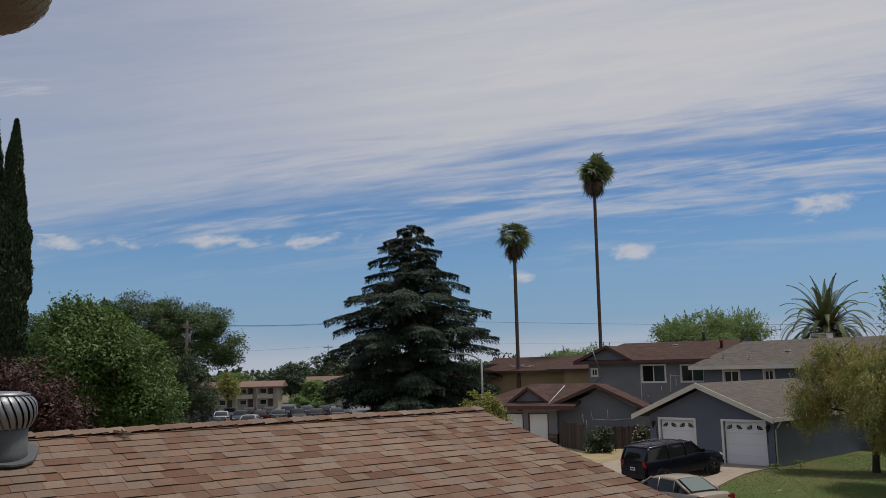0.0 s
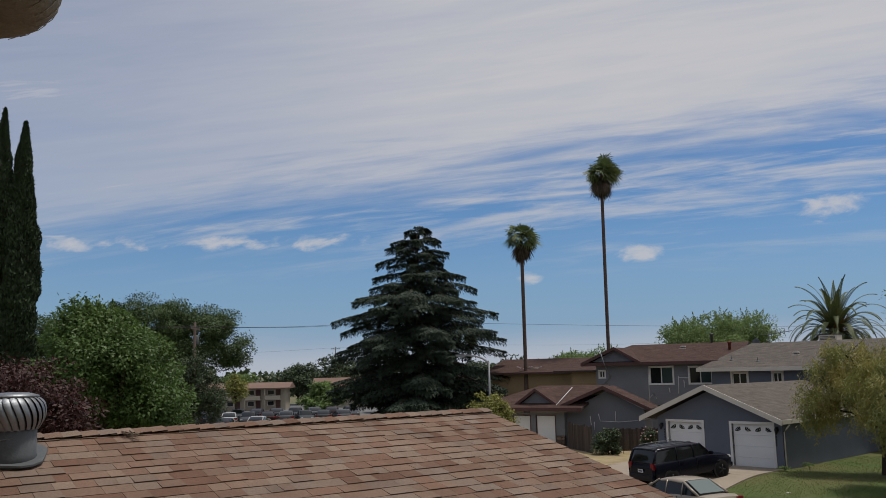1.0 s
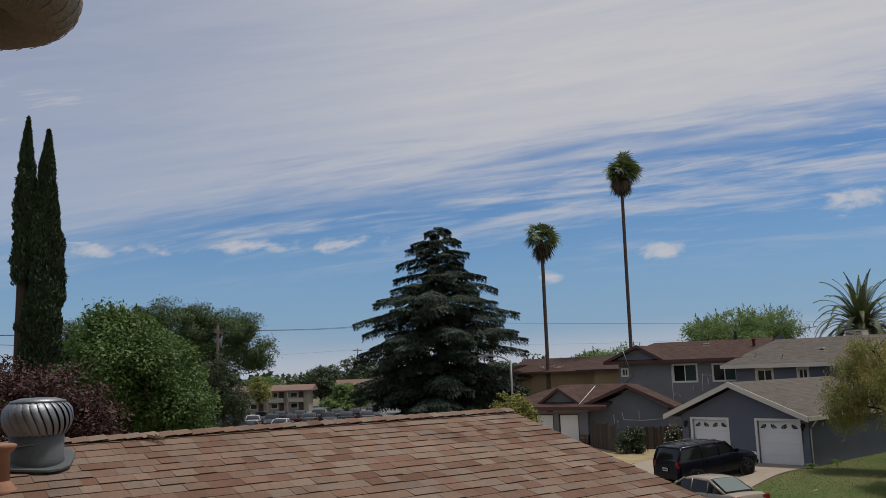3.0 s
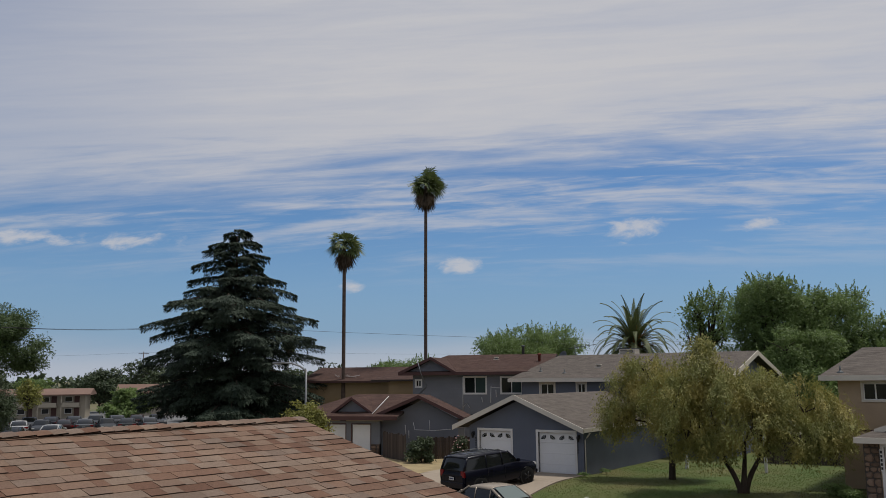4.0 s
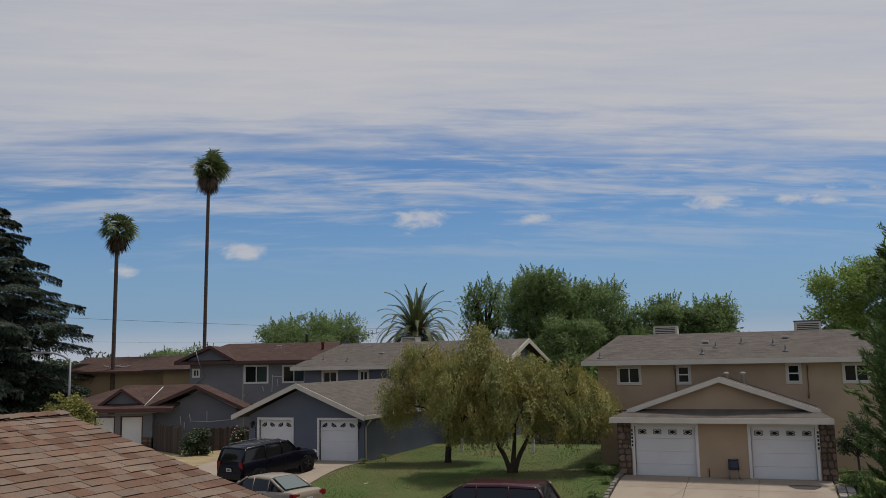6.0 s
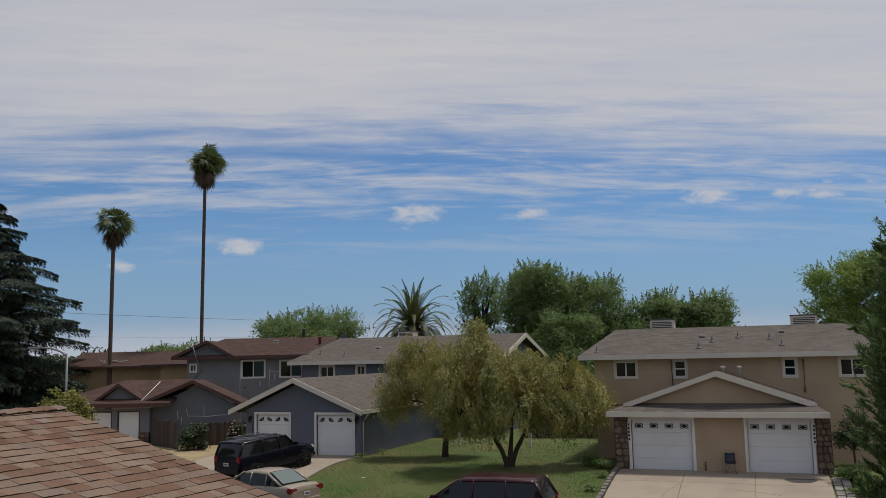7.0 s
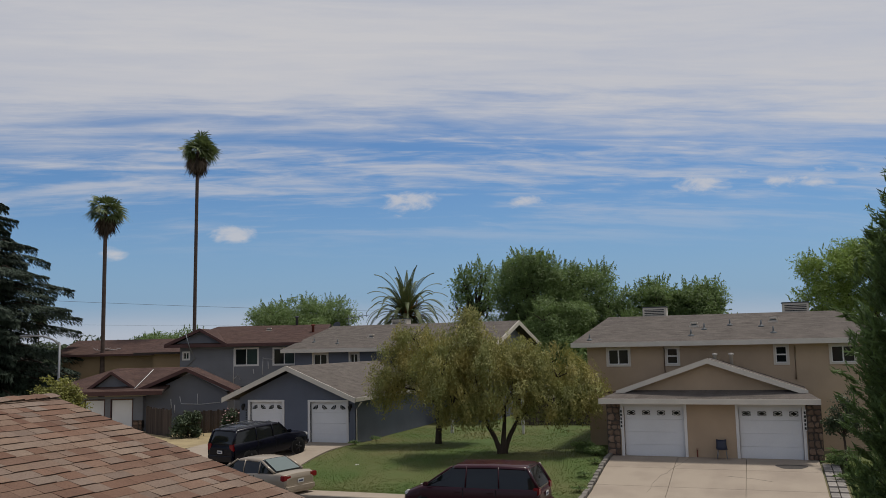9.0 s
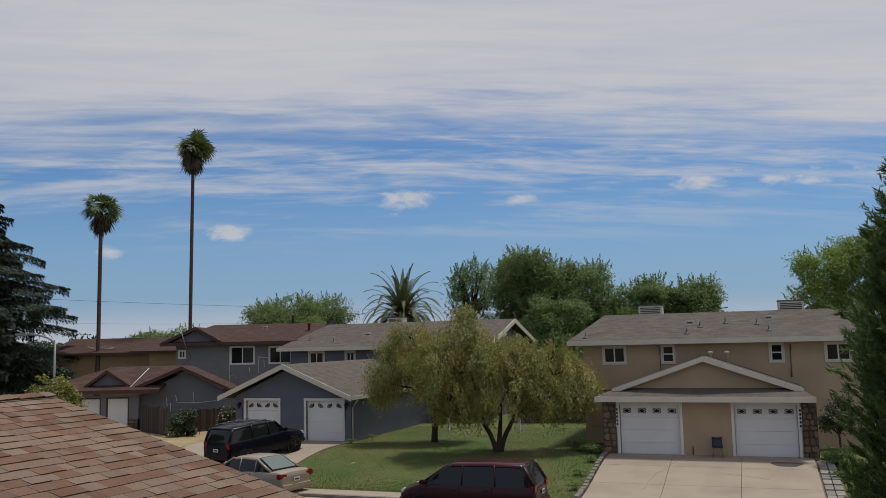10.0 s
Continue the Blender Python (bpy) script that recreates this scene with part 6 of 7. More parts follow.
        for x in spec["doors"]:
            part("door_gap", boxes((x - 0.006, x + 0.006, s * Wd * 0.992 - 0.012, s * Wd * 0.992 + 0.012, g + 0.16, belt - 0.06)), "black", c)
            part("handle", soft_box(x + 0.10, x + 0.30, s * Wd * 0.995 - 0.02, s * Wd * 0.995 + 0.02, belt - 0.20, belt - 0.165, 0.008), spec["paint"], c)
        part("sill_moulding", soft_box(-h + 0.9, h - 0.95, s * Wd * 0.99 - 0.02, s * Wd * 0.99 + 0.025, (g + belt) / 2 - 0.05, (g + belt) / 2 + 0.02, 0.01), spec["paint"], c)
        for xw in spec["axles"]:
            bm = bmesh.new()
            lathe(bm, [(spec["r"] * 1.16, -0.02), (spec["r"] * 1.16, 0.02)], 24)
            bmesh.ops.transform(bm, matrix=pose(xw, s * (Wd * 0.975), spec["r"] * 1.03, 90, 0, 0), verts=bm.verts[:])
            part("wheel_arch", bm, "black", c)
            wheel(xw, s * (Wd - 0.09), spec["r"], 0.21, c, spec["rim"])
    part("bumper", soft_box(-h - 0.07, -h + 0.2, -Wd * 0.9, Wd * 0.9, g + 0.06, g + 0.30, 0.05, 3), spec.get("bumper", spec["paint"]), c)
    part("bumper", soft_box(h - 0.25, h + 0.06, -Wd * 0.82, Wd * 0.82, g + 0.04, g + 0.28, 0.06, 3), spec.get("bumper", spec["paint"]), c)
    pl = part("number_plate", boxes((-h - 0.05 + spec.get("plate", 0.0), -h - 0.03 + spec.get("plate", 0.0), -0.16, 0.16, spec["tail"][0] - 0.12, spec["tail"][0] + 0.02)), "plate", c, "white plate with a plain dark bar")
    part("bar", boxes((-h - 0.056 + spec.get("plate", 0.0), -h - 0.051 + spec.get("plate", 0.0), -0.12, 0.12, spec["tail"][0] - 0.08, spec["tail"][0] - 0.02)), "plate_bar", pl)
    if spec.get("rack"):
        for s in (-1, 1):
            bm = bmesh.new()
            tube(bm, [(xb + 0.15, s * tw * 0.8, H + 0.01), (xb + 0.25, s * tw * 0.8, H + 0.06), (xc - 0.4, s * tw * 0.8, H + 0.06), (xc - 0.3, s * tw * 0.8, H + 0.01)], 0.018, 6)
            part("roof_rail", bm, "galv_dull", c)
        for x in (xb + 0.5, xb + 1.3):
            part("crossbar", boxes((x, x + 0.05, -tw * 0.8, tw * 0.8, H + 0.05, H + 0.075)), "galv_dull", c)
    return c


SUV = dict(L=4.75, W=1.82, H=1.75, g=0.36, belt=1.16, hood=1.12, deck=1.14, roof=(-2.33, -2.05, 0.42, 1.02), pillars=(-1.0, 0.02), doors=(-0.95, 0.10), tail=(0.84, 1.14), lampw=0.12, pr=0.03, axles=(-1.45, 1.5), r=0.38, paint="suv", rim="rim_dark", rack=True, bumper="suv", tumble=0.82)
VAN = dict(L=4.85, W=1.95, H=1.72, g=0.24, belt=1.02, hood=0.98, deck=1.02, roof=(-2.38, -2.0, 0.60, 1.62), pillars=(-1.05, 0.12), doors=(-0.95, 0.2), tail=(0.82, 1.06), axles=(-1.45, 1.55), r=0.33, paint="van", rim="rim", tumble=0.78)
SEDAN = dict(L=4.75, W=1.80, H=1.45, g=0.22, belt=0.92, hood=0.90, deck=0.98, roof=(-1.75, -0.95, 0.35, 1.12), pillars=(-0.98, -0.12), doors=(-0.75, 0.25), tail=(0.70, 0.90), axles=(-1.35, 1.4), r=0.31, paint="sedan", rim="rim", tumble=0.74, lampw=0.26, rear_glass="sky_pale_glass")
car("suv", Matrix.Translation(st(-21.92, 34.43, 0.62)) @ pose(0, 0, 0, 0, -4.0, 55), SUV, "dark navy four-door SUV on the concrete drive")
car("minivan", Matrix.Translation(st(-9.35, 28.2, 0.0)) @ pose(0, 0, 0, 0, 0, 160), VAN, "dark maroon minivan parked along the kerb")
car("sedan", Matrix.Translation(st(-19.27, 29.94, 0.0)) @ pose(0, 0, 0, 0, 0, 146), SEDAN, "champagne sedan parked along the kerb")

# far car park rows
far_cars = []
for i, tone in enumerate(range(6)):
    sp = dict(SEDAN, paint="far_car_%d" % tone, rear_glass=None)
    far_cars.append(car("parked_car", pose(-60, 99.0, 0.10, 0, 0, -50), sp, "small far car in the apartment car park"))
SPOTS = []
for row, dist in ((0, 103.0), (1, 112.0)):
    for j in range(9):
        b = radians(-44.4 + 1.22 * j + 0.55 * row)
        SPOTS.append((math.sin(b) * dist, math.cos(b) * dist, 128 + 5 * math.sin(j * 3.3 + row) + (180 if (j + row) % 3 == 0 else 0)))
SPOTS += [(-59.3, 70.4, 118), (-60.5, 66.6, 122), (-67.9, 66.5, 128)]
for k, (x, y, a) in enumerate(SPOTS):
    m = pose(x, y, 0.10, 0, 0, a)
    if k < 6:
        far_cars[k].matrix_basis = m
    else:
        copy_thing(far_cars[2 if k == 18 else (0, 1, 3, 5, 0, 3, 4)[(k * 3) % 7]], m)

# ---- apartments across the car park ----
apt = thing("apartment_building", pose(-93.5, 107.5, 0.06, 0, 0, 33) @ Matrix.Diagonal((1, 1, 0.80, 1)), "long two-storey cream apartment block with balconies and a tan roof", "building")
part("wall", boxes((-7.0, 6.6, 0, 8, 0, 4.4)), "apt", apt)
bm = bmesh.new()
prism(bm, [(-8.2, -1.6, 4.35), (-8.2, 9.6, 4.35), (-8.2, 9.0, 4.6), (-8.2, 4, 5.6), (-8.2, -1.6, 4.55)], (15.6, 0, 0))
part("roof", bm, "apt_roof", apt)
for x in (-6.3, -2.9, 0.4, 3.6):
    b = part("balcony", boxes((x - 0.3, x + 2.3, -1.3, 0, 2.15, 2.3)), "apt", apt)
    part("parapet", boxes((x - 0.3, x + 2.3, -1.38, -1.3, 2.15, 3.0)), "apt", b)
    part("post", boxes((x - 0.3, x - 0.15, -1.38, -1.2, 0, 4.4)), "apt", b)
    for z in (0.2, 2.4):
        w = part("window", boxes((x + 0.1, x + 1.2, -0.03, 0.01, z + 0.7, z + 1.7)), "white", apt)
        part("pane", boxes((x + 0.18, x + 1.12, -0.05, -0.03, z + 0.78, z + 1.62)), "glass", w)
        part("apartment_door", boxes((x + 1.45, x + 2.2, -0.04, 0.01, z, z + 1.8)), "maroon_trim", apt)
roof_vent(-3.0, 1.5, 5.2, apt, "cooler")
apt2 = thing("apartment_building", pose(-80.0, 121.0, 0.06, 0, 0, 33) @ Matrix.Diagonal((1, 1, 0.84, 1)), "cream end wing of the apartments with a tan gable roof", "building")
part("wall", boxes((-7.0, 3.0, 0, 8, 0, 4.2)), "apt", apt2)
bm = bmesh.new()
prism(bm, [(-8, -0.8, 4.1), (3.6, -0.8, 4.1), (3.6, 4, 5.8), (-8, 4, 5.8)], (0, 0, 0.15))
prism(bm, [(-8, 8.8, 4.1), (3.6, 8.8, 4.1), (3.6, 4, 5.8), (-8, 4, 5.8)], (0, 0, 0.15))
part("roof", bm, "apt_roof", apt2)
for x in (-5.5, -1.5, 1.2):
    w = part("window", boxes((x, x + 1.1, -0.03, 0.01, 2.7, 3.7)), "white", apt2)
    part("pane", boxes((x + 0.08, x + 1.02, -0.05, -0.03, 2.78, 3.62)), "glass", w)
far = thing("house", pose(-58.0, 116.0, 0.1, 0, 0, 30), "far grey-green house with a low gable roof", "house")
part("wall", boxes((-4, 4, 0, 7, 0, 3.2)), "grey_wall", far)
bm = bmesh.new()
prism(bm, [(-4.6, -0.6, 3.1), (4.6, -0.6, 3.1), (0, -0.6, 5.2)], (0, 8, 0))
part("roof", bm, "grey_roof", far)


nr = np.random.default_rng(404)
Cs = []
for i in range(230):
    a = radians(-100 + 165 * i / 229 + nr.uniform(-0.6, 0.6))
    d = nr.uniform(170, 290)
    w, hgt = nr.uniform(4, 8), nr.uniform(4.5, 9.0) * d / 230
    o = in_ball(nr, 190, 0.5) * np.array((w, w, hgt * 0.5))
    Cs.append(o + np.array((math.sin(a) * d, math.cos(a) * d, hgt * 0.5 + 0.2)))
C = np.concatenate(Cs)
woods = new("far_trees", quads_mesh("far_trees", leaf_quads(C, nr.normal(0, 1, C.shape), 1.5, 0.9, nr, 0.5), "leaf_dark"))
tagged(woods, "far belt of suburban trees along the horizon", "trees", kind="stuff")


# ---- poles, lamp, wires ----
def street_lamp(at, h, arm, label):
    t = thing("street_lamp", at, label, "street lamp")
    bm = bmesh.new()
    tube(bm, [(0, 0, -0.1), (0, 0, h * 0.5), (0, 0, h)], [0.095, 0.08, 0.06], 10)
    part("pole", bm, "pole", t)
    bm = bmesh.new()
    tube(bm, [(0, 0, h - 0.12), (-arm * 0.25, 0, h + 0.22), (-arm * 0.6, 0, h + 0.42), (-arm, 0, h + 0.46)], [0.07, 0.065, 0.06, 0.055], 8)
    part("arm", bm, "pole", t)
    part("base", soft_box(-0.16, 0.16, -0.16, 0.16, -0.1, 0.12, 0.02), "pole", t)
    hd = part("lamp_head", soft_box(-arm - 0.72, -arm + 0.04, -0.16, 0.16, h + 0.38, h + 0.54, 0.06, 3), "pole", t)
    part("lens", soft_box(-arm - 0.52, -arm - 0.1, -0.08, 0.08, h + 0.36, h + 0.405, 0.02), "head_lamp", hd)
    return t


street_lamp(pose(-24.0, 52.0, 0.4), 5.95, 1.75, "grey steel street lamp with a curved arm")


def utility_pole(at, h, label, can=True):
    t = thing("utility_pole", at, label, "pole")
    bm = bmesh.new()
    tube(bm, [(0, 0, -0.2), (0, 0, h)], [0.13, 0.09], 9)
    part("pole", bm, "pole_wood", t)
    part("crossarm", boxes((-1.1, 1.1, -0.06, 0.06, h - 0.55, h - 0.42)), "pole_wood", t)
    for x in (-1.0, -0.5, 0.5, 1.0):
        bm = bmesh.new()
        lathe(bm, [(0.04, 0), (0.06, 0.05), (0.03, 0.12)], 8, (x, 0, h - 0.42))
        part("insulator", bm, "galv_dull", t)
    if can:
        bm = bmesh.new()
        lathe(bm, [(0.18, 0), (0.2, 0.05), (0.2, 0.62), (0.15, 0.68)], 14, (0.32, 0, h - 1.6))
        part("transformer", bm, "galv_dull", t, "grey transformer can")
    return t


utility_pole(pose(-43.2, 44.4, 0.3, 0, 0, 118), 9.3, "wooden utility pole with a grey transformer")
utility_pole(pose(-118.0, 168.0, 0.6, 0, 0, 35), 11.5, "far wooden utility pole", False)
utility_pole(pose(-98.0, 178.0, 0.6, 0, 0, 35), 12.0, "far wooden utility pole", False)
utility_pole(pose(-48.5, 77.0, 0.6, 0, 0, 40), 11.2, "wooden utility pole behind the cedar", False)


def wire(a, b, sag, label="black overhead service wire"):
    a, b = Vector(a), Vector(b)
    bm = bmesh.new()
    k = 14
    tube(bm, [a.lerp(b, i / k) - Vector((0, 0, sag * 4 * (i / k) * (1 - i / k))) for i in range(k + 1)], 0.018, 4)
    ob = part("wire", bm, "black", None)
    return tagged(ob, label, "wire", "overhead wires")


for dz, o in ((0.0, 0.0), (-0.05, 0.7)):
    wire((-43.2 + o, 44.4 + o, 9.3 + dz), (-48.5 + o, 77.0, 11.3 + dz), 0.3)
    wire((-43.2 + o, 44.4 + o, 9.3 + dz), (-64.0 + o, 18.0, 9.8 + dz), 0.4)
wire((-43.2, 44.4, 8.2), (-40.0, 12.0, 8.3), 0.3)
wire((-48.5, 77.0, 11.3), (40.0, 150.0, 11.0), 1.0)
wire((-118, 168, 11.9), (-98, 178, 12.4), 0.3)
wire((-98, 178, 12.4), (-20, 215, 12.0), 1.0)
wire((-118, 168, 11.9), (-190, 130, 12.0), 1.0)

# rooftop aerial and dish of the house behind the date palm
aer = thing("roof_aerial", pose(-7.8, 66.0, 6.4), "thin rooftop aerial with a grey dish", "aerial")
bm = bmesh.new()
tube(bm, [(0, 0, 0.0), (0, 0, 1.7)], 0.035, 6)
part("mast", bm, "galv_dull", aer)
bm = bmesh.new()
tube(bm, [(-0.5, 0, 1.45), (1.6, 0, 1.75)], 0.025, 5)
for i in range(5):
    tube(bm, [(0.2 + 0.3 * i, 0, 1.4 + 0.05 * i), (0.2 + 0.3 * i, 0, 1.8 + 0.05 * i)], 0.018, 4)
part("boom", bm, "galv_dull", aer)
bm = bmesh.new()
lathe(bm, [(0.02, 0), (0.25, 0.05), (0.36, 0.12), (0.35, 0.13), (0.24, 0.07), (0.02, 0.03)], 16)
bmesh.ops.transform(bm, matrix=pose(-0.9, 0, 0.9, 70, 0, -30), verts=bm.verts[:])
part("dish", bm, "galv_dull", aer)
bm = bmesh.new()
tube(bm, [(-0.9, 0.1, 0.0), (-0.9, 0.1, 0.9)], 0.03, 6)
part("dish_mast", bm, "galv_dull", aer)

# ---- chair and tap by the garage doors ----
chair = thing("chair", Matrix.Translation(st(-1.62, TN - 0.45, TF + 0.02)) @ pose(0, 0, 0, 0, 0, -14), "navy plastic shell chair with thin metal legs", "chair")
bm = bmesh.new()
prof = [(-0.21, 0.455), (-0.12, 0.43), (0.05, 0.43), (0.16, 0.46), (0.20, 0.56), (0.225, 0.68), (0.24, 0.80)]
vs = [[bm.verts.new((x * (0.215 if z < 0.5 else 0.2), y + 0.03 * x * x, z + 0.02 * x * x)) for x in (-1, -0.5, 0, 0.5, 1)] for y, z in prof]
for a, b in zip(vs, vs[1:]):
    for i in range(4):
        f = bm.faces.new((a[i], a[i + 1], b[i + 1], b[i]))
        f.smooth = True
r_ = bmesh.ops.extrude_face_region(bm, geom=bm.faces[:])
for v in [q for q in r_["geom"] if isinstance(q, bmesh.types.BMVert)]:
    v.co += Vector((0, 0.008, -0.012))
bmesh.ops.recalc_face_normals(bm, faces=bm.faces[:])
part("seat", bm, "chair_blue", chair)
for sx in (-1, 1):
    for sy in (-1, 1):
        bm = bmesh.new()
        tube(bm, [(0.15 * sx, 0.12 * sy, 0.44), (0.2 * sx, 0.2 * sy, 0.0)], 0.012, 6)
        part("leg", bm, "galv", chair)
tap = thing("garden_tap", Matrix.Translation(st(-2.62, TN - 0.02, TF)) @ pose(0, 0, 0, 0, 0, -20), "rusty garden tap standing at the wall", "tap")
bm = bmesh.new()
tube(bm, [(0, 0, 0), (0, 0, 0.36)], 0.022, 8)
part("pipe", bm, "rust_pipe", tap)
bm = bmesh.new()
tube(bm, [(0, 0, 0.34), (0, -0.08, 0.36), (0, -0.12, 0.29)], 0.02, 6)
part("spout", bm, "rust_pipe", tap)
bm = bmesh.new()
tube(bm, [(-0.05, -0.05, 0.41), (0.05, -0.05, 0.41)], 0.014, 6)
part("handle", bm, "rust_pipe", tap)

# ---- the near roof ----
RIDGE = Vector((-3.49, 7.36, 5.425))
BACK = Vector((-0.431, -0.902, 0)).normalized()       # along the ridge, towards the house
DOWN = Vector((-BACK.y, BACK.x, 0))                   # level, towards the eave
if DOWN.x < 0:
    DOWN = -DOWN
PITCH = 0.268
RL, RS = 9.4, 5.6
near = thing("near_roof", Matrix.Translation(RIDGE), "low roof of red-brown and tan asphalt shingles with a capped ridge", "roof", kind="structure")
fall = (DOWN - Vector((0, 0, PITCH))).normalized()
nrm = BACK.cross(fall)
if nrm.z < 0:
    nrm = -nrm
back_fall = (-DOWN - Vector((0, 0, PITCH))).normalized()
bm = bmesh.new()
prism(bm, [Vector((0, 0, -0.03)), BACK * RL + Vector((0, 0, -0.03)), BACK * RL + fall * RS * 1.035 + Vector((0, 0, -0.03)), fall * RS * 1.035 + Vector((0, 0, -0.03))], (0, 0, -0.12))
part("roof_deck", bm, "under", near)
bm = bmesh.new()
prism(bm, [Vector((0, 0, -0.005)), BACK * RL, BACK * RL + back_fall * RS, back_fall * RS], (0, 0, -0.12))
part("roof_deck", bm, "near_roof", near)
bm = bmesh.new()
prism(bm, [DOWN * 5.0 + Vector((0, 0, -PITCH * 5.0 - 0.14)), -DOWN * 5.0 + Vector((0, 0, -PITCH * 5.0 - 0.14)), Vector((0, 0, -0.14))], BACK * 0.16 + Vector((0, 0, 0)))
part("gable_wall", bm, "stucco_tan", near)
part("wall", boxes((-0.1, 0.1, -0.1, 0.1, -5.5, -0.3)), "stucco_tan", near)
EXPO = 0.124
rg = random.Random(77)
count = 0
V, F = [], []


def tab_geometry(w, hgt, lift):
    """One shingle tab in roof coordinates: x along the ridge, y down the slope."""
    top = [(0.001, -0.03, 0.003), (w - 0.001, -0.03, 0.003), (w - 0.001, hgt, lift), (0.001, hgt, lift)]
    return top + [(x, y, z - 0.016 if i > 1 else z - 0.006) for i, (x, y, z) in enumerate(top)]


FACES = [(0, 1, 2, 3), (3, 2, 6, 7), (0, 3, 7, 4), (1, 5, 6, 2)]
frame_m = Matrix((( BACK.x, fall.x, nrm.x, 0), (BACK.y, fall.y, nrm.y, 0), (BACK.z, fall.z, nrm.z, 0), (0, 0, 0, 1)))
if (frame_m.to_3x3().determinant()) < 0:
    FACES = [f[::-1] for f in FACES]
tabs = {}
for wi in (0.09, 0.12, 0.15, 0.18, 0.22):
    for li in (0.007, 0.009, 0.012):
        me = bpy.data.meshes.new("shingle")
        me.from_pydata([(x, y, z) for x, y, z in tab_geometry(wi, EXPO + 0.004, li)], [], FACES)
        me.materials.append(M["near_roof"])
        # butt face takes the dark edge colour that carries the course's shadow line
        me.materials.append(M["butt"])
        me.polygons[1].material_index = 1
        tabs[(wi, li)] = me
rows_n = int(RS / EXPO)
for i in range(rows_n):
    x = -0.03
    first = True
    while x < RL - 0.4:
        wi, li = rg.choice((0.09, 0.12, 0.15, 0.15, 0.18, 0.22)), rg.choice((0.007, 0.009, 0.012))
        if first:
            wi, first = rg.choice((0.09, 0.15, 0.22)), False
        y = 0.02 + i * EXPO + rg.uniform(-0.004, 0.004)
        if x < 4.6 and i < 18 and count < 300:
            share("shingle", tabs[(wi, li)], near, frame_m @ Matrix.Translation((x, y, 0.0)))
            count += 1
        else:
            m0 = len(V)
            V += [frame_m @ Vector((x + a, y + b, c)) for a, b, c in tab_geometry(wi, EXPO + 0.004, li)]
            F += [tuple(q + m0 for q in f) for f in FACES]
        x += wi
me = bpy.data.meshes.new("shingles")
me.from_pydata(V, [], F)
me.materials.append(M["near_roof"])
me.materials.append(M["butt"])
me.polygons.foreach_set("material_index", [1 if j % 4 == 1 else 0 for j in range(len(F))])
ob = new("shingles", me)
ob.parent = near
ob["kind"] = "stuff"
# ridge caps, bent over the ridge and overlapping
cap_me = bpy.data.meshes.new("ridge_cap")
cv = []
for xx, up in ((0.0, 0.016), (0.16, 0.004)):
    for s in (-0.14, -0.06, 0.0, 0.06, 0.14):
        p = BACK * xx + (fall if s > 0 else back_fall) * abs(s) + Vector((0, 0, up + 0.012 - 0.012 * (abs(s) < 0.01)))
        cv.append(p)
cv += [p - Vector((0, 0, 0.014)) for p in cv[:5]]
cf = [(a, a + 1, a + 6, a + 5) for a in range(4)] + [(10 + a, 11 + a, 1 + a, a) for a in range(4)]
cap_me.from_pydata(cv, [], cf)
cap_me.materials.append(M["near_roof"])
for i in range(80):
    share("ridge_cap", cap_me, near, Matrix.Translation(BACK * (0.118 * i - 0.03) + Vector((0, 0, 0.003 + 0.002 * math.sin(i * 2.7)))) @ pose(0, 0, 0, 0, 0, 1.2 * math.sin(i * 1.9)))
bm = bmesh.new()
fascia(bm, fall * 0.0 - BACK * 0.05 + Vector((0, 0, -0.04)), fall * RS * 1.03 - BACK * 0.05 + Vector((0, 0, -0.04)), 0.16, 0.03)
part("rake_board", bm, "maroon_trim", near)


def roof_at(px, py):
    """The roof's height over a plan point."""
    d = (Vector((px, py, 0)) - Vector((RIDGE.x, RIDGE.y, 0))).dot(DOWN)
    return RIDGE.z - PITCH * d


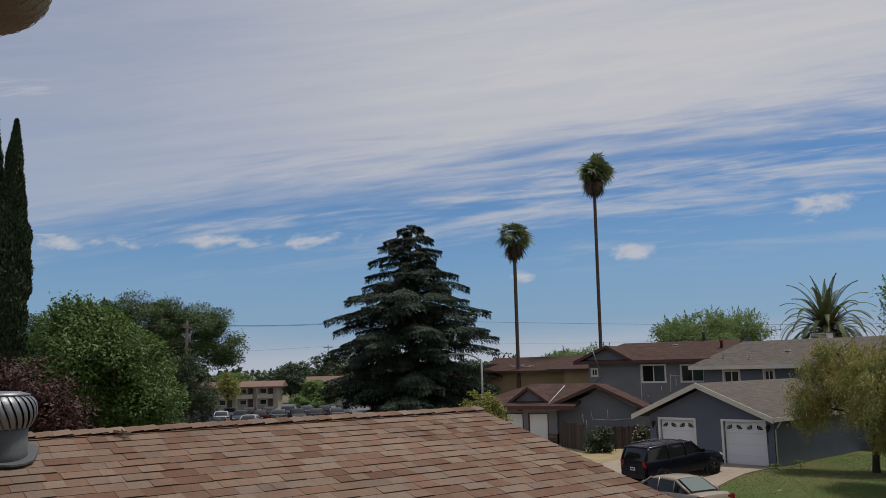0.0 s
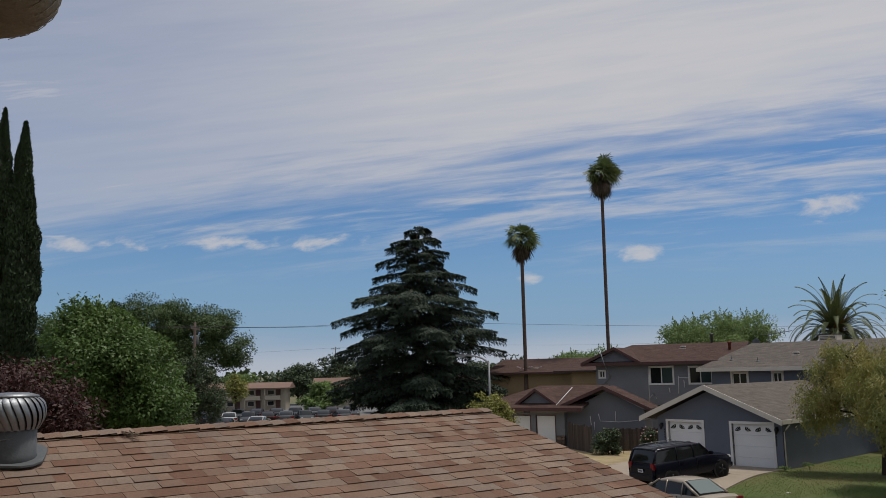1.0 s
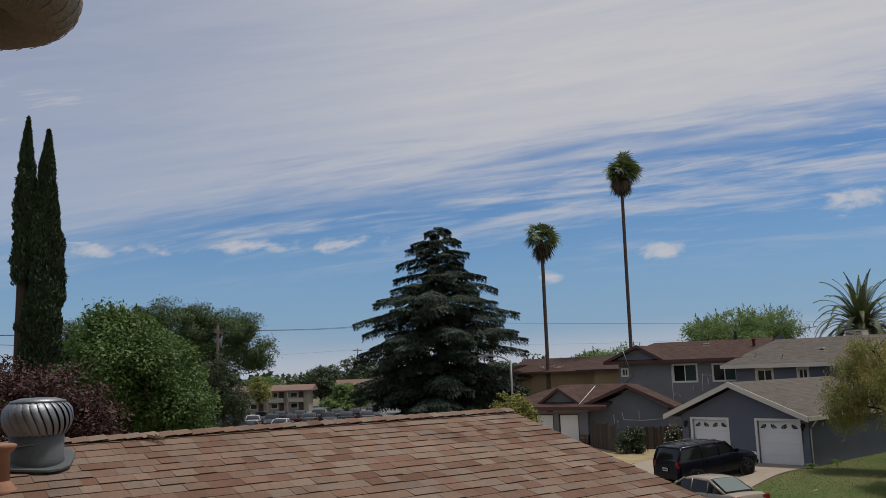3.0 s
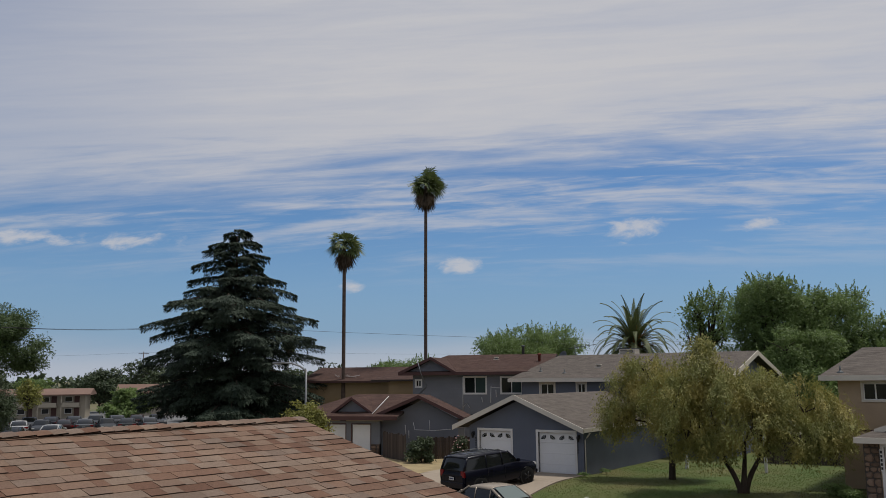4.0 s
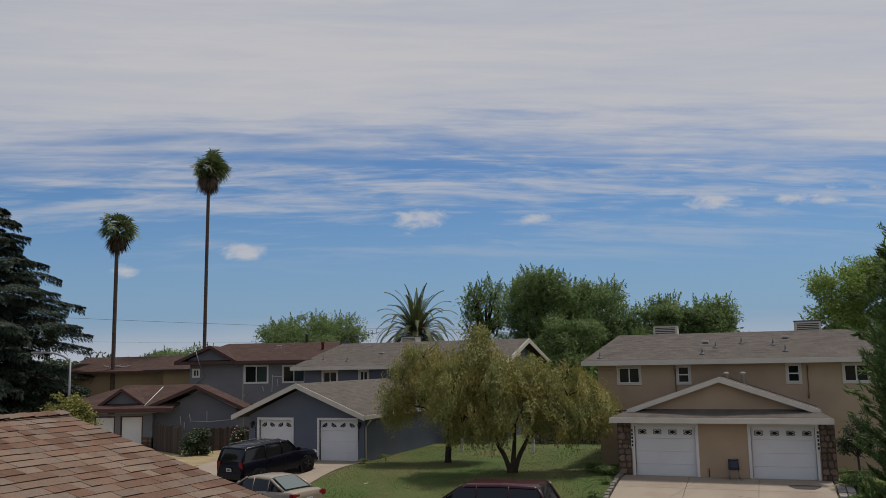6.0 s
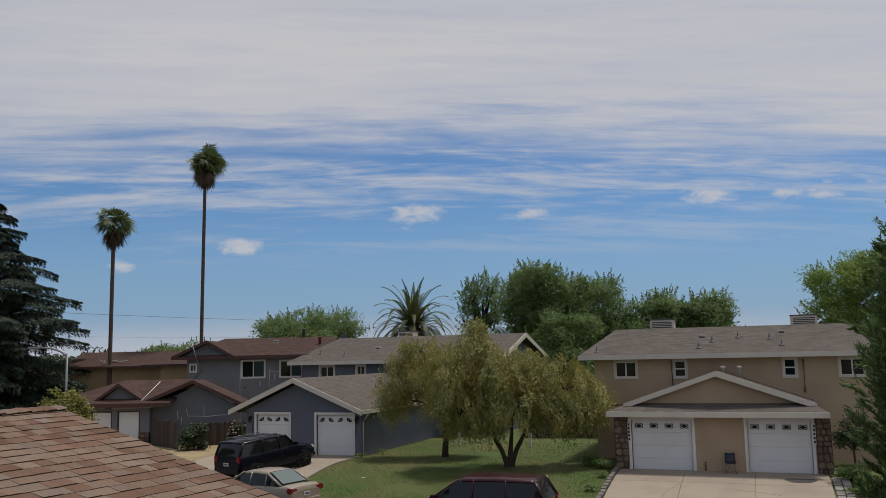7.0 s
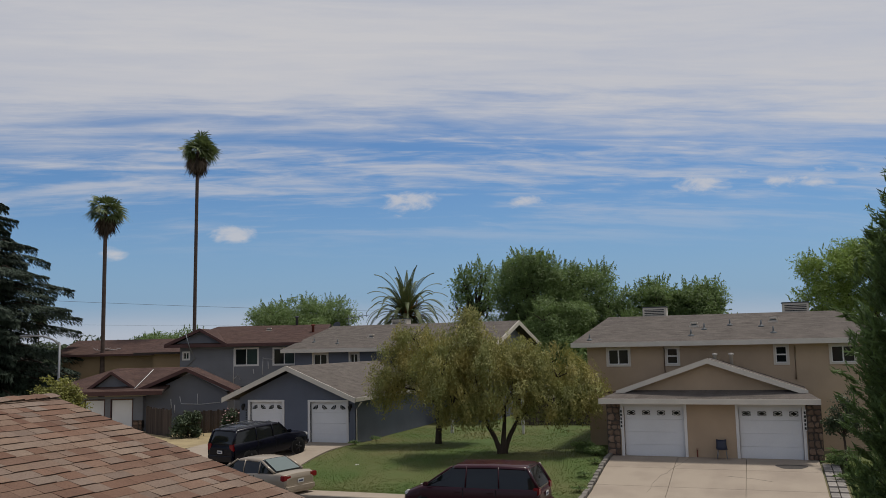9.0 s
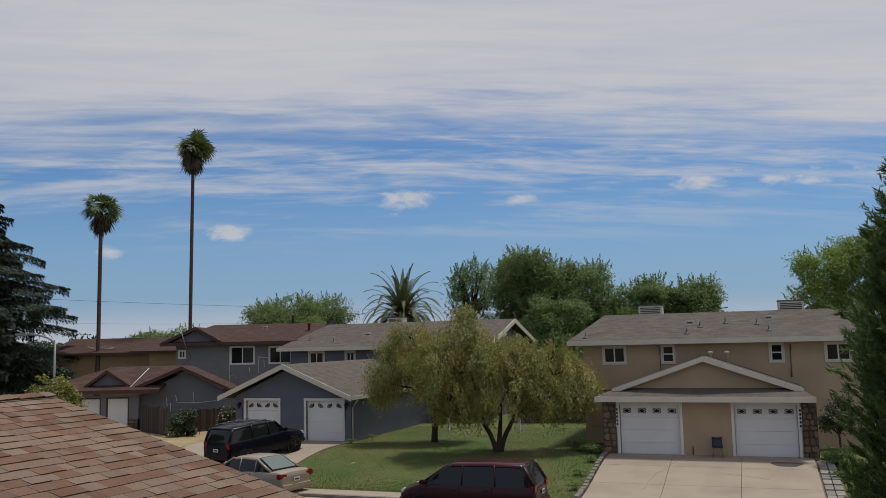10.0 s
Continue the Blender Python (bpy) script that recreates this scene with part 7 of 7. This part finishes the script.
# turbine vent
def turbine(px, py, r):
    t = thing("turbine_vent", pose(px, py, roof_at(px, py) + 0.015), "galvanised turbine roof vent with curved vanes on a dull neck", "roof vent")
    bm = bmesh.new()
    lathe(bm, [(r * 1.0, -0.06), (r * 0.78, 0.02), (r * 0.78, 0.17)], 28)
    part("neck", bm, "galv_dull", t)
    bm = bmesh.new()
    lathe(bm, [(r * 0.785, 0.105), (r * 0.81, 0.11), (r * 0.785, 0.115)], 28)
    bmesh.ops.transform(bm, matrix=pose(0, 0, 0, 4, -5, 0), verts=bm.verts[:])
    part("seam", bm, "galv", t)
    bm = bmesh.new()
    k = 20
    ring = [bm.verts.new(Vector((math.cos(2 * math.pi * i / k), math.sin(2 * math.pi * i / k), 0)) * r * (1.0 + 0.2 * abs(math.cos(4 * math.pi * i / k)))) for i in range(k)]
    for v in ring:
        v.co.z = -PITCH * (v.co.x * DOWN.x + v.co.y * DOWN.y) + 0.022
    low = [bm.verts.new(v.co - Vector((0, 0, 0.012))) for v in ring]
    bm.faces.new(ring)
    for i in range(k):
        bm.faces.new((ring[i], low[i], low[(i + 1) % k], ring[(i + 1) % k]))
    part("flashing", bm, "galv_dull", t)
    head = part("turbine_head", bmesh.new(), "galv", t)
    # solid filler in near-black, painting the shade between the vanes
    bm = bmesh.new()
    lathe(bm, [(r * 0.66, 0.16), (r * 0.86, 0.22), (r * 0.88, 0.30), (r * 0.70, 0.37), (r * 0.1, 0.38)], 24)
    part("core", bm, "inside_shade", head)
    nb = 26
    for i in range(nb):
        a0 = 2 * math.pi * i / nb
        bm = bmesh.new()
        rows = []
        for j in range(9):
            f = j / 8
            z = 0.165 + 0.215 * f
            rad = r * (0.70 + 0.31 * math.sin(math.pi * (0.08 + 0.80 * f)) ** 0.8)
            if f > 0.85:
                rad *= 1 - 0.55 * (f - 0.85) / 0.15 * 0.5
            a = a0 - 0.45 * f
            wv = 0.245
            rows.append((bm.verts.new((rad * math.cos(a), rad * math.sin(a), z)), bm.verts.new((rad * 1.015 * math.cos(a + wv * 0.5), rad * 1.015 * math.sin(a + wv * 0.5), z)), bm.verts.new((rad * 0.93 * math.cos(a + wv), rad * 0.93 * math.sin(a + wv), z))))
        for p, q in zip(rows, rows[1:]):
            for s in (0, 1):
                f_ = bm.faces.new((p[s], p[s + 1], q[s + 1], q[s]))
                f_.smooth = True
        part("vane", bm, "galv", head)
    bm = bmesh.new()
    lathe(bm, [(r * 0.80, 0.362), (r * 0.80, 0.375), (r * 0.5, 0.392), (r * 0.05, 0.396)], 26)
    part("top_plate", bm, "galv", head)
    bm = bmesh.new()
    lathe(bm, [(r * 0.74, 0.155), (r * 0.78, 0.160), (r * 0.78, 0.175), (r * 0.74, 0.178)], 26)
    part("lower_ring", bm, "galv", head)


VENT = Vector((-4.90, 3.46))
turbine(VENT.x, VENT.y, 0.205)
PV = Vector((-4.68, 3.07))
pv_ = thing("plumbing_vent", pose(PV.x, PV.y, roof_at(PV.x, PV.y)), "terracotta-painted plumbing vent pipe with a flared top", "roof vent")
bm = bmesh.new()
lathe(bm, [(0.11, -0.03), (0.10, 0.0), (0.058, 0.05), (0.052, 0.06)], 16)
part("collar", bm, "terracotta", pv_)
bm = bmesh.new()
lathe(bm, [(0.06, 0.0), (0.058, 0.20), (0.085, 0.23), (0.092, 0.25), (0.07, 0.258)], 16)
part("pipe", bm, "terracotta", pv_)
bm = bmesh.new()
rg = random.Random(3)
for i in range(16):
    a = rg.uniform(0, 6.3)
    tube(bm, [(rg.uniform(-0.05, 0.05), rg.uniform(-0.03, 0.03), 0.015), (0.1 * math.cos(a), 0.06 * math.sin(a), rg.uniform(0.01, 0.05))], 0.004, 4)
tw = part("twigs", bm, "twig", None)
q = RIDGE + BACK * 3.3 + fall * 0.2
tw.matrix_basis = pose(q.x, q.y, q.z + 0.01)
tagged(tw, "small tuft of dry twigs on the roof", "debris", kind="stuff")

# ---- pleated lantern hanging outside the window ----
LC, LR = Vector((-1.918, 1.13, 6.760)), 0.160
lan = thing("hanging_lantern", pose(*LC), "weathered grey-brown pleated ring lantern hanging on a cord", "lantern")
bm = bmesh.new()
ks, kt = 40, 14
rings = []
for i in range(ks):
    a = 2 * math.pi * i / ks
    rr = 0.092 * (1.0 + 0.02 * (i % 2))
    rings.append([bm.verts.new(((LR + rr * math.cos(2 * math.pi * j / kt)) * math.cos(a), (LR + rr * math.cos(2 * math.pi * j / kt)) * math.sin(a), 0.95 * rr * math.sin(2 * math.pi * j / kt))) for j in range(kt)])
for i in range(ks):
    for j in range(kt):
        f = bm.faces.new((rings[i][j], rings[(i + 1) % ks][j], rings[(i + 1) % ks][(j + 1) % kt], rings[i][(j + 1) % kt]))
        f.smooth = True
bmesh.ops.recalc_face_normals(bm, faces=bm.faces[:])
part("shade", bm, "lantern", lan)
for i in range(30):
    a = 2 * math.pi * (i + 0.5) / 30
    bm = bmesh.new()
    tube(bm, [((LR + 0.0935 * math.cos(b)) * math.cos(a), (LR + 0.0935 * math.cos(b)) * math.sin(a), 0.0895 * math.sin(b)) for b in [-1.15 + 0.28 * j for j in range(8)]], 0.0013, 4)
    part("rib", bm, "lantern_rib", lan)
bm = bmesh.new()
for a in (0.4, 2.5, 4.6):
    tube(bm, [(LR * math.cos(a), LR * math.sin(a), 0.08), (0, 0, 0.5)], 0.003, 5)
tube(bm, [(0, 0, 0.5), (0, 0, 1.53)], 0.004, 5)
part("cord", bm, "black", lan)

# the house that the view is taken from: its wall and eaves
own = thing("own_house", pose(0, 0, 0), "plain tan stucco wall and eaves of the viewing house", "house", kind="structure")
part("wall", boxes((-6.5, 6.5, -0.9, -0.7, 0, 8.3)), "stucco_tan", own)
part("eaves", boxes((-6.8, 6.8, -1.0, 1.3, 8.3, 8.5)), "cream", own)

bm = bmesh.new()
bmesh.ops.create_icosphere(bm, subdivisions=2, radius=0.16)
for v in bm.verts:
    v.co = Vector((v.co.x * 1.5, v.co.y, v.co.z * 0.45)) * (1 + 0.25 * noise.noise(v.co * 9))
rock = part("rock", bm, "putty", None)
rock.matrix_basis = pose(-4.15, 38.0, 0.50)
tagged(rock, "small pale rock lying in the lawn", "rock")

# cracks in the tan house's drive
rg = random.Random(19)
for u0, n0, du, dn, k in ((-2.9, 36.9, -0.16, -0.55, 11), (-1.4, 34.2, 0.35, -0.12, 6)):
    pts, u, n_ = [], u0, n0
    for i in range(k):
        pts.append((u, n_, rise(n_) + 0.086))
        u, n_ = u + du * rg.uniform(0.2, 1.6) + rg.uniform(-0.12, 0.12), n_ + dn * rg.uniform(0.6, 1.3)
    bm = bmesh.new()
    tube(bm, pts, 0.004, 4)
    ck = part("crack", bm, "oil", None)
    ck.matrix_basis = STREET
    tagged(ck, "thin dark crack across the concrete driveway", "crack")
# weeds at the foot of the near drive and fence line
for j, (u, n_) in enumerate(((-6.6, 35.4), (-6.7, 33.6), (-6.55, 31.8), (2.6, 34.3), (-19.2, 38.6), (-18.9, 40.5))):
    broadleaf("weed_tuft", st(u, n_, rise(n_) + 0.04), 0.05, 0.01, [(0, 0, 0.12, 0.28, 0.24, 0.12)], "leaf_mid", 0.09, 260, "low tuft of green weeds at the paving edge", 300 + j, "weeds", clump=0.12)
